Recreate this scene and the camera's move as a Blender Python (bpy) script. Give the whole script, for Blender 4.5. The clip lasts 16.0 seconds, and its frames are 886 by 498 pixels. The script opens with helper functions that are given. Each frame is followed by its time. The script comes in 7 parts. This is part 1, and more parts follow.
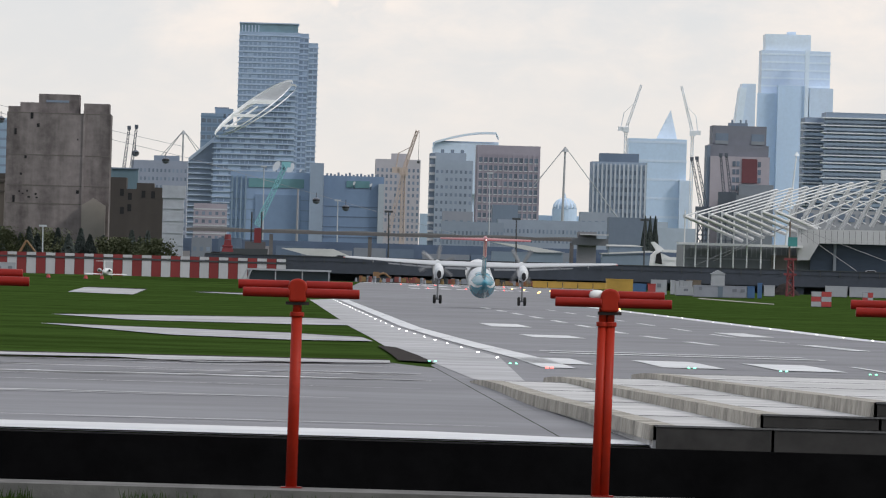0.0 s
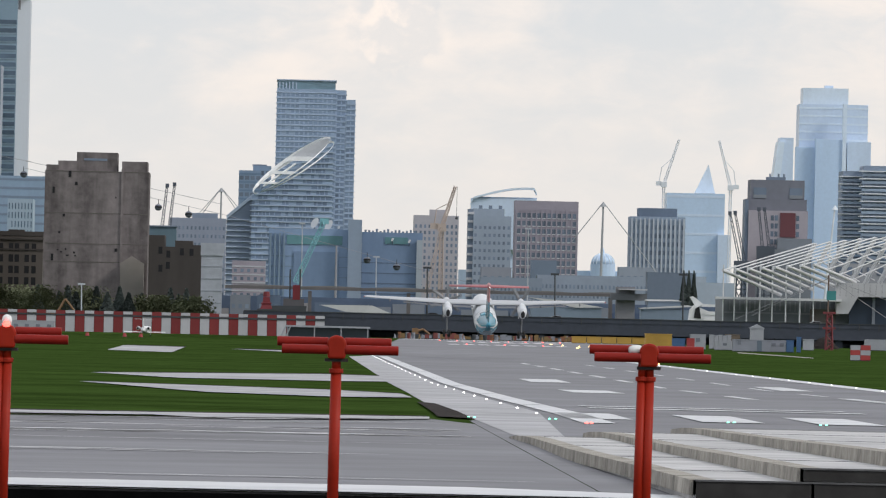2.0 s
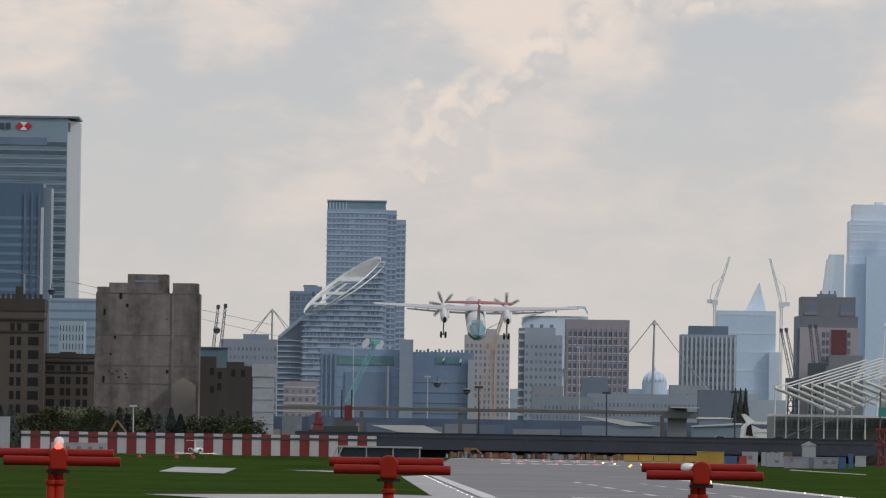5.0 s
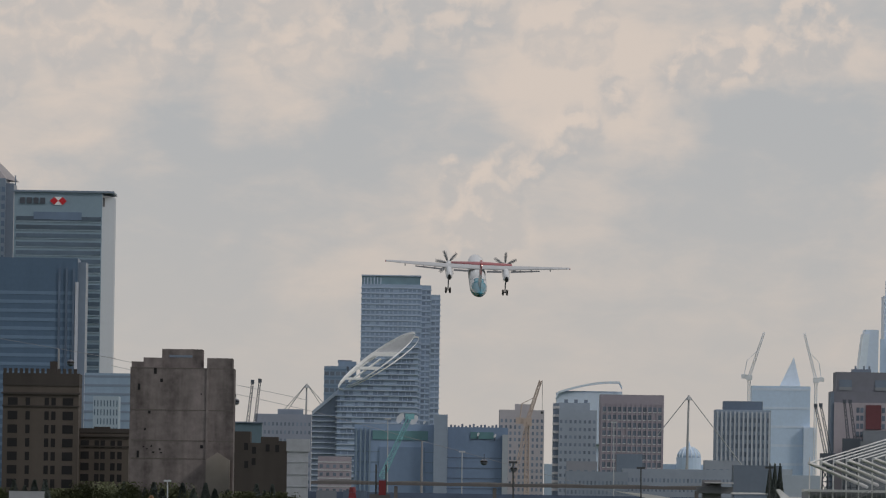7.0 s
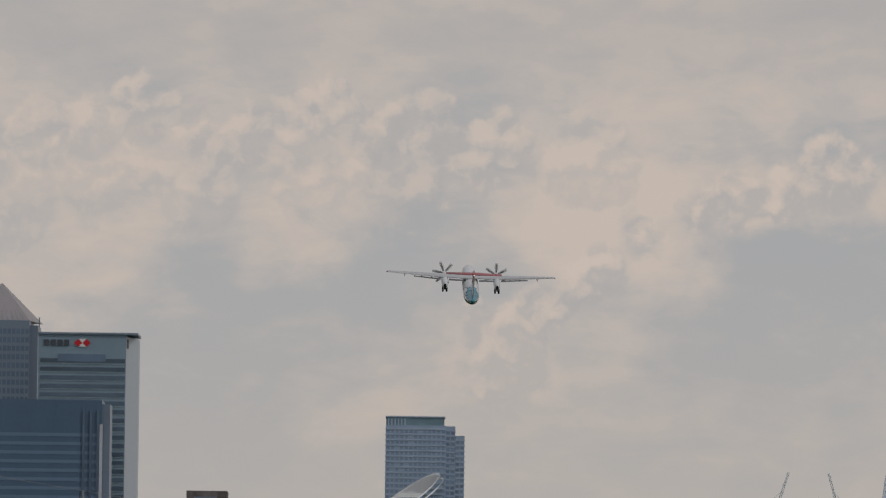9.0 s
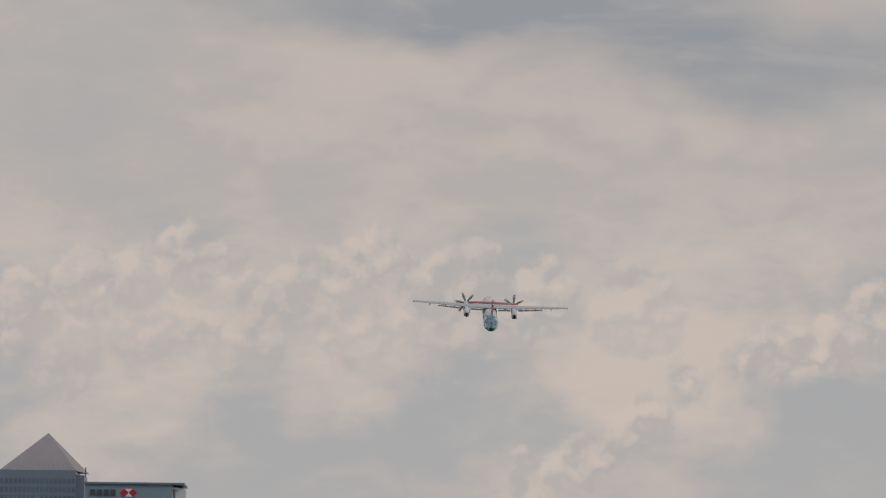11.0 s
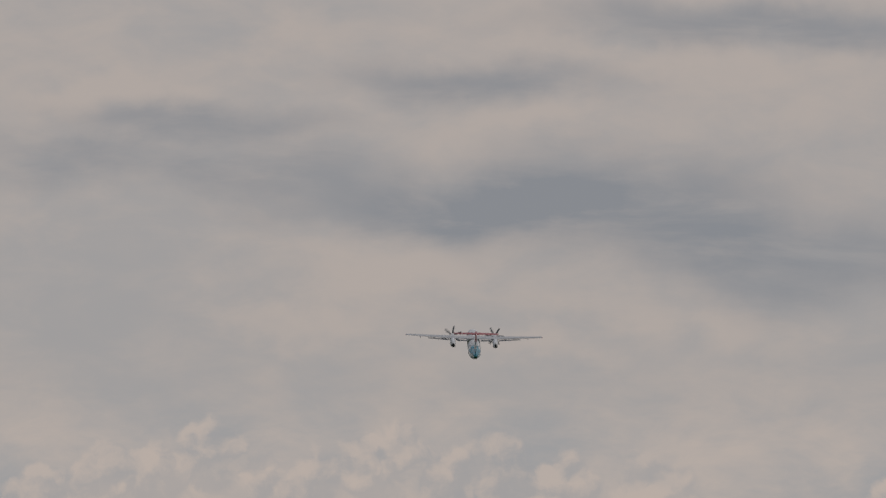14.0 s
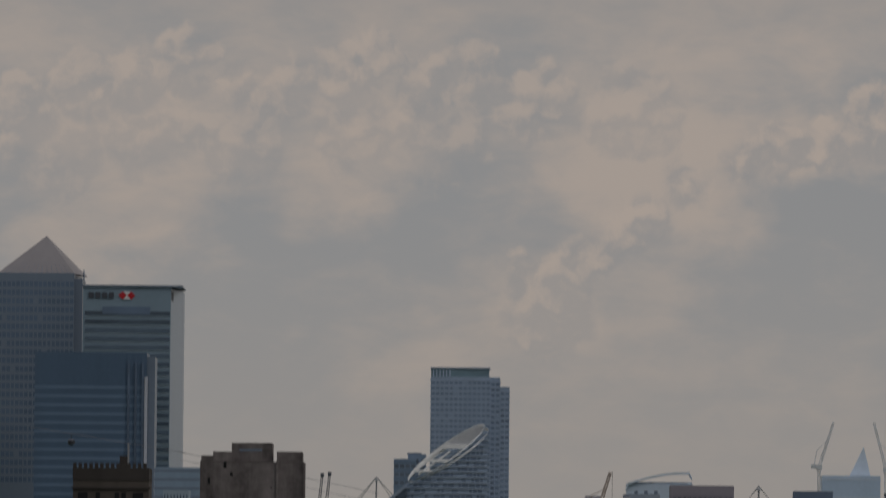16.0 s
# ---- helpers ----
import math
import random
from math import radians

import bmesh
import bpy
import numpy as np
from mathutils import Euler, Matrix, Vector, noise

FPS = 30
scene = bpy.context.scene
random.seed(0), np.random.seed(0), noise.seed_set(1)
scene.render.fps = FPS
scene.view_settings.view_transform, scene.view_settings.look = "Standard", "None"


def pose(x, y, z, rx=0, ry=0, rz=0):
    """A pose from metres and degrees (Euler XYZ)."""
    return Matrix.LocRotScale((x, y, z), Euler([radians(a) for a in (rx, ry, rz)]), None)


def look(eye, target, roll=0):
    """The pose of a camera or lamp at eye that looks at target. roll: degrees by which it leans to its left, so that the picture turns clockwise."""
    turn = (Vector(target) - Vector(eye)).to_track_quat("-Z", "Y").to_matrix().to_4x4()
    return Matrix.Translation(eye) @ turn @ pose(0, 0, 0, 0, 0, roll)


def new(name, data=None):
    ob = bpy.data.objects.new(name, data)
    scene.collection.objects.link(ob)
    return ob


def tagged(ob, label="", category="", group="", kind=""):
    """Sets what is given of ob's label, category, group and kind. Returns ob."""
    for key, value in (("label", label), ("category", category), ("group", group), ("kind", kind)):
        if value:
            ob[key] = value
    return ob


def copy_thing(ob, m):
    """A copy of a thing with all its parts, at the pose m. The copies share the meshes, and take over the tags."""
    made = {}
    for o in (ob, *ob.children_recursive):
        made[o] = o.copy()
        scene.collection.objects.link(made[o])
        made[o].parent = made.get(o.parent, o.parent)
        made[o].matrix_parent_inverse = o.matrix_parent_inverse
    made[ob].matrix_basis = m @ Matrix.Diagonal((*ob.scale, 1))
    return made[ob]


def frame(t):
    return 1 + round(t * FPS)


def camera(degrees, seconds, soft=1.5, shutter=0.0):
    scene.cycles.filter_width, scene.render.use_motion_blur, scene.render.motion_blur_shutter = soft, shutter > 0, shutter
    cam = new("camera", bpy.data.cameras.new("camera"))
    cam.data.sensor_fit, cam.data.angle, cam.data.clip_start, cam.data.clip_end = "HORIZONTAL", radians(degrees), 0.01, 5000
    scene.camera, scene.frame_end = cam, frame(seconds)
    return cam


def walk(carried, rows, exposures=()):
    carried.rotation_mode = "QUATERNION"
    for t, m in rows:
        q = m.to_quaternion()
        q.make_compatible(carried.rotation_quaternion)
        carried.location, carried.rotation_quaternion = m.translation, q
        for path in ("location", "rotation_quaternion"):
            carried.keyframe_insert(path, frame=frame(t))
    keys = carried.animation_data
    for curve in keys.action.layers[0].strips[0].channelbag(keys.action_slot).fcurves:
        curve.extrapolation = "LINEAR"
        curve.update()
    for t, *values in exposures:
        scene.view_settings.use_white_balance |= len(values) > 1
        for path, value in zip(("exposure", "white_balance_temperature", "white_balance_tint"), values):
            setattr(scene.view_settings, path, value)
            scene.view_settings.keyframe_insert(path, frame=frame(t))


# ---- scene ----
# Fixed viewpoint on the bank beyond the runway's end; the runway runs along +y.
EYE = (0.0, 0.0, 3.6)


def aim(turn, tilt, lean):
    """Pose of the camera: degrees to the right of the runway's line, upwards, and of lean."""
    a, b = radians(turn), radians(tilt)
    way = Vector((math.sin(a) * math.cos(b), math.cos(a) * math.cos(b), math.sin(b)))
    return look(EYE, Vector(EYE) + way * 100, lean)


cam = camera(5.4178, 16.0, soft=1.15, shutter=0.25)
walk(cam, [
    (0, aim(1.0892, 0.1452, 1.650)),
    (0.5, aim(1.0627, 0.1550, 1.570)),
    (1, aim(1.0075, 0.3022, 1.469)),
    (1.5, aim(0.9627, 0.3893, 1.423)),
    (2, aim(0.8446, 0.4815, 1.305)),
    (2.5, aim(0.7854, 0.5462, 1.191)),
    (3, aim(0.6981, 0.5707, 1.034)),
    (3.5, aim(0.6173, 0.7013, 0.975)),
    (3.7, aim(0.6264, 0.7761, 0.962)),
    (6, aim(0.3858, 1.4473, 0.828)),
    (6.5, aim(0.3263, 1.5417, 0.832)),
    (7, aim(0.3010, 1.6624, 0.932)),
    (7.5, aim(0.2403, 1.8556, 0.879)),
    (8, aim(0.2111, 2.0533, 0.845)),
    (8.5, aim(0.1764, 2.2600, 0.886)),
    (9, aim(0.1417, 2.5229, 0.790)),
    (9.5, aim(0.0138, 2.9794, 0.684)),
    (10, aim(-0.1233, 3.2511, 0.701)),
    (10.2, aim(-0.1498, 3.3146, 0.644)),
    (12.3, aim(-0.1593, 3.8939, 0.802)),
    (12.5, aim(-0.1482, 4.0693, 0.572)),
    (13, aim(-0.2164, 4.4776, 0.579)),
    (13.5, aim(-0.2785, 4.6939, 0.593)),
    (14, aim(-0.2900, 4.6300, 0.560)),
    (14.5, aim(-0.2323, 4.1396, 0.560)),
    (15, aim(-0.2050, 3.8280, 0.560)),
    (15.3, aim(-0.1790, 3.5345, 0.560)),
    (15.6, aim(-0.1550, 3.0162, 0.560)),
    (16, aim(-0.1261, 2.2212, 0.560)),
], exposures=[(0, 0.22, 6250, 9), (2, 0.2, 6250, 9), (3, 0.16, 6280, 10), (3.5, 0.03, 6300, 10), (5.8, -0.30, 6400, 10), (7, -0.51, 6450, 10), (8, -0.70, 6480, 11), (8.5, -0.60, 6500, 11), (9, -0.74, 6500, 11), (9.5, -0.69, 6500, 11), (10.2, -0.64, 6500, 11), (12.5, -0.90, 6500, 12), (13.8, -0.95, 6420, 12), (14.5, -1.04, 6500, 11), (15.5, -1.36, 6500, 11), (16, -1.34, 6500, 11)])

# ---------------------------------------------------------------- light
SUN_ELEVATION, SUN_TURN = radians(38), radians(120)
world = bpy.data.worlds.new("world")
scene.world = world
world.use_nodes = True


class Nodes:
    """A short way to write node trees."""

    def __init__(self, tree):
        self.tree = tree
        tree.nodes.clear()

    def add(self, kind, ins=(), **props):
        n = self.tree.nodes.new("ShaderNode" + kind)
        for k, v in props.items():
            setattr_plain(n, k, v)
        for k, v in dict(ins).items():
            self.put(n.inputs[k], v)
        return n

    def put(self, socket, v):
        if isinstance(v, bpy.types.NodeSocket):
            self.tree.links.new(v, socket)
        elif isinstance(v, bpy.types.Node):
            self.tree.links.new(v.outputs[0], socket)
        else:
            socket.default_value = v

    def math(self, op, a, b=0.0, clamp=False):
        n = self.tree.nodes.new("ShaderNodeMath")
        n.operation, n.use_clamp = op, clamp
        self.put(n.inputs[0], a)
        self.put(n.inputs[1], b)
        return n.outputs[0]

    def mix(self, f, a, b):
        n = self.tree.nodes.new("ShaderNodeMix")
        n.data_type = "RGBA"
        self.put(n.inputs[0], f)
        self.put(n.inputs[6], a)
        self.put(n.inputs[7], b)
        return n.outputs[2]

    def noise(self, vec, scale, detail=4.0, rough=0.55, dist=0.0):
        n = self.tree.nodes.new("ShaderNodeTexNoise")
        self.put(n.inputs["Vector"], vec)
        n.inputs["Scale"].default_value = scale
        n.inputs["Detail"].default_value = detail
        n.inputs["Roughness"].default_value = rough
        n.inputs["Distortion"].default_value = dist
        return n.outputs[0]

    def scaled(self, vec, s, loc=(0, 0, 0)):
        n = self.tree.nodes.new("ShaderNodeMapping")
        self.put(n.inputs["Vector"], vec)
        n.inputs["Scale"].default_value = s
        n.inputs["Location"].default_value = loc
        return n.outputs[0]

    def ramp(self, v, lo, hi, smooth=True):
        n = self.tree.nodes.new("ShaderNodeMapRange")
        n.interpolation_type = "SMOOTHSTEP" if smooth else "LINEAR"
        self.put(n.inputs[0], v)
        n.inputs[1].default_value, n.inputs[2].default_value = lo, hi
        return n.outputs[0]


def setattr_plain(n, k, v):
    if k == "sky_type":
        n.sky_type = v
    elif k == "sun_disc":
        n.sun_disc = v
    elif k == "sun_elevation":
        n.sun_elevation = v
    elif k == "sun_rotation":
        n.sun_rotation = v


def rgb(r, g, b):
    return (r, g, b, 1.0)


# Clouds, in degrees to the right and upwards: rounded heads (and radius), then soft patches (and half-widths).
HEAPS_RIGHT = ((0.54, 1.88, 0.29), (0.79, 2.13, 0.17), (0.98, 2.28, 0.15), (1.17, 2.44, 0.15), (1.36, 2.63, 0.17), (1.70, 2.76, 0.16), (1.96, 2.83, 0.17), (2.25, 2.90, 0.19), (2.56, 3.01, 0.24))
HEAPS_TOP = ((-2.73, 3.02, 0.24), (-2.35, 3.19, 0.19), (-2.02, 3.23, 0.19), (-1.69, 3.34, 0.21), (-1.38, 3.24, 0.16), (-1.09, 3.19, 0.19), (-0.76, 3.30, 0.17), (-0.54, 3.35, 0.17), (-0.24, 3.25, 0.21), (0.10, 3.26, 0.19), (0.42, 3.12, 0.24))
HEAPS_LOW = ((-2.52, 2.78, 0.28), (-1.93, 2.89, 0.26), (-1.38, 2.82, 0.24), (-0.69, 2.94, 0.26), (-0.10, 2.84, 0.24), (1.04, 3.06, 0.28))
PALE_PATCHES = ((0.14, 5.38, 0.59, 0.10), (-1.18, 5.85, 0.28, 0.14), (1.21, 5.77, 0.90, 0.12), (-2.49, 5.55, 0.59, 0.10), (-0.78, 4.48, 0.83, 0.14), (0.95, 4.29, 0.76, 0.17), (-1.23, 4.11, 0.41, 0.09),
                (0.36, 3.97, 0.31, 0.10), (-1.97, 2.63, 0.59, 0.52), (-0.70, 2.79, 0.41, 0.38), (1.17, 2.79, 0.52, 0.38), (2.17, 2.89, 0.62, 0.19), (-0.30, 1.47, 0.35, 0.16), (0.56, 1.95, 0.28, 0.21))
DARK_SHEETS = ((-0.33, 4.86, 1.10, 0.17), (0.80, 4.90, 1.14, 0.30), (-2.0, 5.10, 1.3, 0.15), (1.93, 4.57, 1.04, 0.25), (-0.07, 5.62, 0.79, 0.12), (1.72, 6.00, 1.31, 0.12), (-1.79, 5.36, 0.76, 0.10))
GREY_PATCHES = ((-1.27, 1.92, 0.66, 0.59), (0.07, 2.28, 0.62, 0.31), (2.01, 2.07, 0.90, 0.45), (2.69, 2.43, 0.55, 0.28))


def build_sky():
    """Overcast evening sky: a cream and grey veil, heaped clouds a few degrees up, darker sheets above."""
    N = Nodes(world.node_tree)
    co = N.add("TexCoord").outputs["Generated"]
    sep = N.add("SeparateXYZ", {0: co})
    up = sep.outputs[2]
    side = N.math("DIVIDE", sep.outputs[0], N.math("MAXIMUM", sep.outputs[1], 0.3))
    blue = N.add("TexSky", sky_type="NISHITA", sun_disc=False, sun_elevation=SUN_ELEVATION, sun_rotation=SUN_TURN)

    def less(v, c):
        return N.math("SUBTRACT", v, c)

    def times(v, c):
        return N.math("MULTIPLY", v, c)

    def plus(v, c):
        return N.math("ADD", v, c)

    def vec(op, p, q):
        n = N.add("VectorMath", {0: p, 1: q})
        n.operation = op
        return n.outputs["Value"] if op in ("DISTANCE", "LENGTH") else n.outputs[0]

    # a flat chart of the sky in degrees, bent a little by two sizes of turbulence
    chart = N.add("CombineXYZ", {0: times(side, 57.3), 1: times(up, 57.3), 2: 0.0}).outputs[0]

    def bent(p, scale, reach, detail):
        n = N.add("TexNoise", {"Vector": p, "Scale": scale, "Detail": detail, "Roughness": 0.5})
        off = vec("MULTIPLY", vec("SUBTRACT", n.outputs[1], (0.5, 0.5, 0.5)), (reach, reach, 0.0))
        return vec("ADD", p, off)

    soft = bent(chart, 1.6, 0.9, 5.0)
    crisp = bent(chart, 5.0, 0.16, 4.0)

    def patches(rows, p):
        total = 0.0
        for x, y, w, h in rows:
            d = vec("MULTIPLY", vec("SUBTRACT", p, (x, y, 0.0)), (1 / w, 1 / h, 0.0))
            total = plus(total, N.ramp(vec("LENGTH", d, (0, 0, 0)), 1.7, 0.2))
        return total

    def heaps(rows, p):
        total = -1.0
        for x, y, rad in rows:
            here = N.math("SUBTRACT", rad * 1.2, vec("DISTANCE", p, (x, y, 0.0)))
            total = N.math("MAXIMUM", total, here)
        return total

    # veil: cream where it is thin, grey where it is thick
    veil = N.noise(N.scaled(co, (1, 1, 1.7)), 26, 6, 0.5, 0.3)
    fine = N.noise(N.scaled(co, (1, 1, 2.2), (3, 1, 0)), 110, 7, 0.58, 0.3)
    grey, cream = rgb(0.635, 0.643, 0.653), rgb(0.945, 0.815, 0.72)
    tone = plus(plus(times(veil, 0.55), times(fine, 0.5)), plus(times(patches(PALE_PATCHES, soft), 0.14), times(patches(GREY_PATCHES, soft), -0.15)))
    col = N.mix(N.ramp(tone, 0.36, 0.74), grey, cream)
    high = N.ramp(up, 0.058, 0.068)
    col = N.mix(times(high, 0.45), col, rgb(0.755, 0.69, 0.645))
    # heaped clouds: rounded heads lit from the upper left, grey and dissolving below
    shift = vec("ADD", crisp, (-0.035, 0.075, 0.0))

    def billows(p):
        total = times(N.noise(p, 6.0, 6, 0.55), 0.8)
        for scale, gain in ((2.6, 0.62), (6.0, 0.24)):
            n = N.add("TexVoronoi", {"Vector": p, "Scale": scale})
            n.feature = "SMOOTH_F1"
            n.inputs["Smoothness"].default_value = 0.35
            total = less(total, times(n.outputs[0], gain))
        return total

    puff = billows(crisp)
    puff_lit = less(puff, billows(shift))
    for rows, strength in ((HEAPS_LOW, 0.6), (HEAPS_TOP, 0.8), (HEAPS_RIGHT, 0.95)):
        depth = heaps(rows, crisp)
        lit = plus(times(less(depth, heaps(rows, shift)), 3.0), times(puff_lit, 1.9))
        shade = N.mix(N.ramp(lit, -0.35, 0.55), rgb(0.65, 0.643, 0.645), rgb(0.985, 0.84, 0.735))
        body = times(N.ramp(plus(depth, times(plus(puff, 0.02), 0.22)), -0.015, 0.06), N.ramp(lit, -0.8, 0.15))
        col = N.mix(times(body, strength), col, shade)
    # darker sheets above
    streak = N.noise(N.scaled(co, (1, 1, 4.5), (0.3, 0, 0.11)), 40, 7, 0.6, 0.4)
    long = bent(chart, 1.2, 0.55, 6.0)
    dim = times(patches(DARK_SHEETS, long), plus(times(N.ramp(streak, 0.25, 0.6), 0.6), 0.45))
    col = N.mix(N.math("MULTIPLY", dim, 0.78, True), col, rgb(0.475, 0.496, 0.53))
    # warm haze towards the horizon
    col = N.mix(times(N.ramp(up, 0.048, 0.004), 0.85), col, rgb(0.765, 0.71, 0.66))
    # bluer, clearer sky overhead and behind the viewpoint
    away = N.math("MAXIMUM", N.ramp(sep.outputs[1], 0.55, -0.2), N.ramp(up, 0.16, 0.55))
    col = N.mix(times(away, 0.9), col, rgb(0.66, 0.685, 0.73))
    cover = N.add("Background", {0: col, 1: 1.0})
    gap = N.add("Background", {0: blue.outputs[0], 1: 0.1})
    both = N.add("MixShader", {0: 0.95, 1: gap, 2: cover})
    N.add("OutputWorld", {0: both})


build_sky()
sun = new("sun", bpy.data.lights.new("sun", "SUN"))
sun.data.energy, sun.data.angle, sun.data.color = 1.3, radians(14), (1.0, 0.93, 0.85)
sun.matrix_world = look((0, 0, 500), (-math.sin(SUN_TURN) * 300, -math.cos(SUN_TURN) * 300, 500 - 300 * math.tan(SUN_ELEVATION)))

# ---------------------------------------------------------------- materials
MATS = {}


def mat(name, colour, rough=0.8, metal=0.0, grain=0.12, size=0.5, stain=0.15, stain_size=0.05, bump=0.1, spec=0.4, vary=0.0, streak=False, glow=0.0, coord="Object"):
    """Surface with fine grain, broad stains (or streaks that run down) and a little relief. Sizes in 1/m."""
    if name in MATS:
        return MATS[name]
    m = bpy.data.materials.new(name)
    m.use_nodes = True
    N = Nodes(m.node_tree)
    co = N.add("TexCoord").outputs[coord]
    if coord == "Object":
        co = N.add("NewGeometry").outputs["Position"]
    g = N.noise(co, size, 5, 0.6)
    s = N.noise(N.scaled(co, (1, 1, 0.12) if streak else (1, 1, 1)), stain_size, 4, 0.6)
    k = N.math("ADD", N.math("MULTIPLY", N.math("SUBTRACT", g, 0.5), 2 * grain), N.math("MULTIPLY", N.math("SUBTRACT", s, 0.5), 2.4 * stain))
    if vary:
        r = N.add("ObjectInfo").outputs["Random"]
        k = N.math("ADD", k, N.math("MULTIPLY", N.math("SUBTRACT", r, 0.5), 2 * vary))
    k = N.math("ADD", k, 1.0)
    c = N.add("VectorMath")
    c.operation = "SCALE"
    c.inputs[0].default_value = colour
    N.put(c.inputs["Scale"], k)
    b = N.add("BsdfPrincipled", {"Base Color": c.outputs[0], "Roughness": rough, "Metallic": metal, "Specular IOR Level": spec})
    if bump:
        bp = N.add("Bump", {"Strength": bump, "Height": g, "Distance": 0.05})
        N.put(b.inputs["Normal"], bp.outputs[0])
    if glow:
        b.inputs["Emission Color"].default_value = rgb(*colour)
        b.inputs["Emission Strength"].default_value = glow
    N.add("OutputMaterial", {0: b.outputs[0]})
    MATS[name] = m
    return m


# ---------------------------------------------------------------- mesh helpers
class Shape:
    """Collects corners and faces of one mesh."""

    def __init__(self):
        self.v, self.f = [], []

    def box(self, x0, x1, y0, y1, z0, z1):
        n = len(self.v)
        self.v += [(x, y, z) for z in (z0, z1) for y in (y0, y1) for x in (x0, x1)]
        for q in ((0, 2, 3, 1), (4, 5, 7, 6), (0, 1, 5, 4), (2, 6, 7, 3), (0, 4, 6, 2), (1, 3, 7, 5)):
            self.f.append(tuple(n + i for i in q))
        return self

    def rod(self, a, b, r, r2=None, sides=6):
        """A straight bar from a to b."""
        a, b = Vector(a), Vector(b)
        d = (b - a).normalized()
        s = d.orthogonal().normalized()
        t = d.cross(s)
        n = len(self.v)
        for p, q in ((a, r), (b, r if r2 is None else r2)):
            for i in range(sides):
                w = 2 * math.pi * (i + 0.5) / sides
                self.v.append(tuple(p + (s * math.cos(w) + t * math.sin(w)) * q))
        for i in range(sides):
            j = (i + 1) % sides
            self.f.append((n + i, n + j, n + sides + j, n + sides + i))
        self.f.append(tuple(n + i for i in reversed(range(sides))))
        self.f.append(tuple(n + sides + i for i in range(sides)))
        return self

    def rings(self, rings, cap=True):
        """Skin over rings of equally many corners."""
        n, k = len(self.v), len(rings[0])
        for ring in rings:
            self.v += [tuple(p) for p in ring]
        for r in range(len(rings) - 1):
            for i in range(k):
                j = (i + 1) % k
                self.f.append((n + r * k + i, n + r * k + j, n + (r + 1) * k + j, n + (r + 1) * k + i))
        if cap:
            self.f.append(tuple(n + i for i in reversed(range(k))))
            self.f.append(tuple(n + (len(rings) - 1) * k + i for i in range(k)))
        return self

    def slab(self, outline, z0, z1):
        """An upright prism over an outline of (x, y); z1 may be a function of (x, y)."""
        top = z1 if callable(z1) else (lambda x, y: z1)
        bot = z0 if callable(z0) else (lambda x, y: z0)
        return self.rings([[(x, y, bot(x, y)) for x, y in outline], [(x, y, top(x, y)) for x, y in outline]])

    def wall_outline(self, outline, y0, y1):
        """A prism over an upright outline of (x, z), from depth y0 to y1."""
        return self.rings([[(x, y0, z) for x, z in outline], [(x, y1, z) for x, z in outline]])

    def mesh(self, name, m, smooth=False):
        me = bpy.data.meshes.new(name)
        me.from_pydata(self.v, [], self.f)
        b = bmesh.new()
        b.from_mesh(me)
        bmesh.ops.recalc_face_normals(b, faces=b.faces[:])
        b.to_mesh(me)
        b.free()
        me.materials.append(m)
        if smooth:
            for p in me.polygons:
                p.use_smooth = True
        me.update()
        return me


def part(name, shape, m, parent, label="", smooth=False, at=None, kind=""):
    ob = new(name, shape if isinstance(shape, bpy.types.Mesh) else shape.mesh(name, m, smooth))
    ob.parent = parent
    if at is not None:
        ob.matrix_basis = at
    tagged(ob, label, kind=kind)
    return ob


def thing(name, label, category, at=(0, 0, 0), group="", kind=""):
    ob = new(name)
    ob.empty_display_size = 0.5
    ob.location = at
    return tagged(ob, label, category, group, kind)


def solid(name, shape, m, label, category, group="", kind="", smooth=False):
    return tagged(new(name, shape.mesh(name, m, smooth)), label, category, group, kind)


def bevel(ob, width, segments=2):
    mod = ob.modifiers.new("bevel", "BEVEL")
    mod.width, mod.segments, mod.limit_method = width, segments, "ANGLE"
    return ob


def loop_ring(y, r, z, n=14):
    return [(r * math.cos(2 * math.pi * i / n), y, z + r * math.sin(2 * math.pi * i / n)) for i in range(n)]


def rise(y):
    """Height of the airfield at y: level, with a slight rise towards the near end."""
    pts = ((160, 0.70), (332, 0.60), (447, 0.30), (600, 0.0), (1100, 0.0), (1850, 1.3), (9000, 1.3))
    for (a, za), (b, zb) in zip(pts, pts[1:]):
        if y <= b:
            return za + (zb - za) * max(0.0, (y - a)) / (b - a)
    return 0.0


def sheet(name, outline, lift, m, label="", category="", kind="structure", parent=None):
    """A thin layer of ground over an outline, cut at the bends of the airfield."""
    b = bmesh.new()
    f = b.faces.new([b.verts.new((x, y, 0)) for x, y in outline])
    for cut in (332, 447, 600, 1100, 1850):
        bmesh.ops.bisect_plane(b, geom=b.verts[:] + b.edges[:] + b.faces[:], plane_co=(0, cut, 0), plane_no=(0, 1, 0))
    bmesh.ops.triangulate(b, faces=b.faces[:])
    for v in b.verts:
        v.co.z = rise(v.co.y) + lift
    b.normal_update()
    for f in b.faces:
        if f.normal.z < 0:
            f.normal_flip()
    me = bpy.data.meshes.new(name)
    b.to_mesh(me)
    b.free()
    me.materials.append(m)
    ob = new(name, me)
    ob.parent = parent
    return tagged(ob, label, category, kind=kind if parent is None else "")

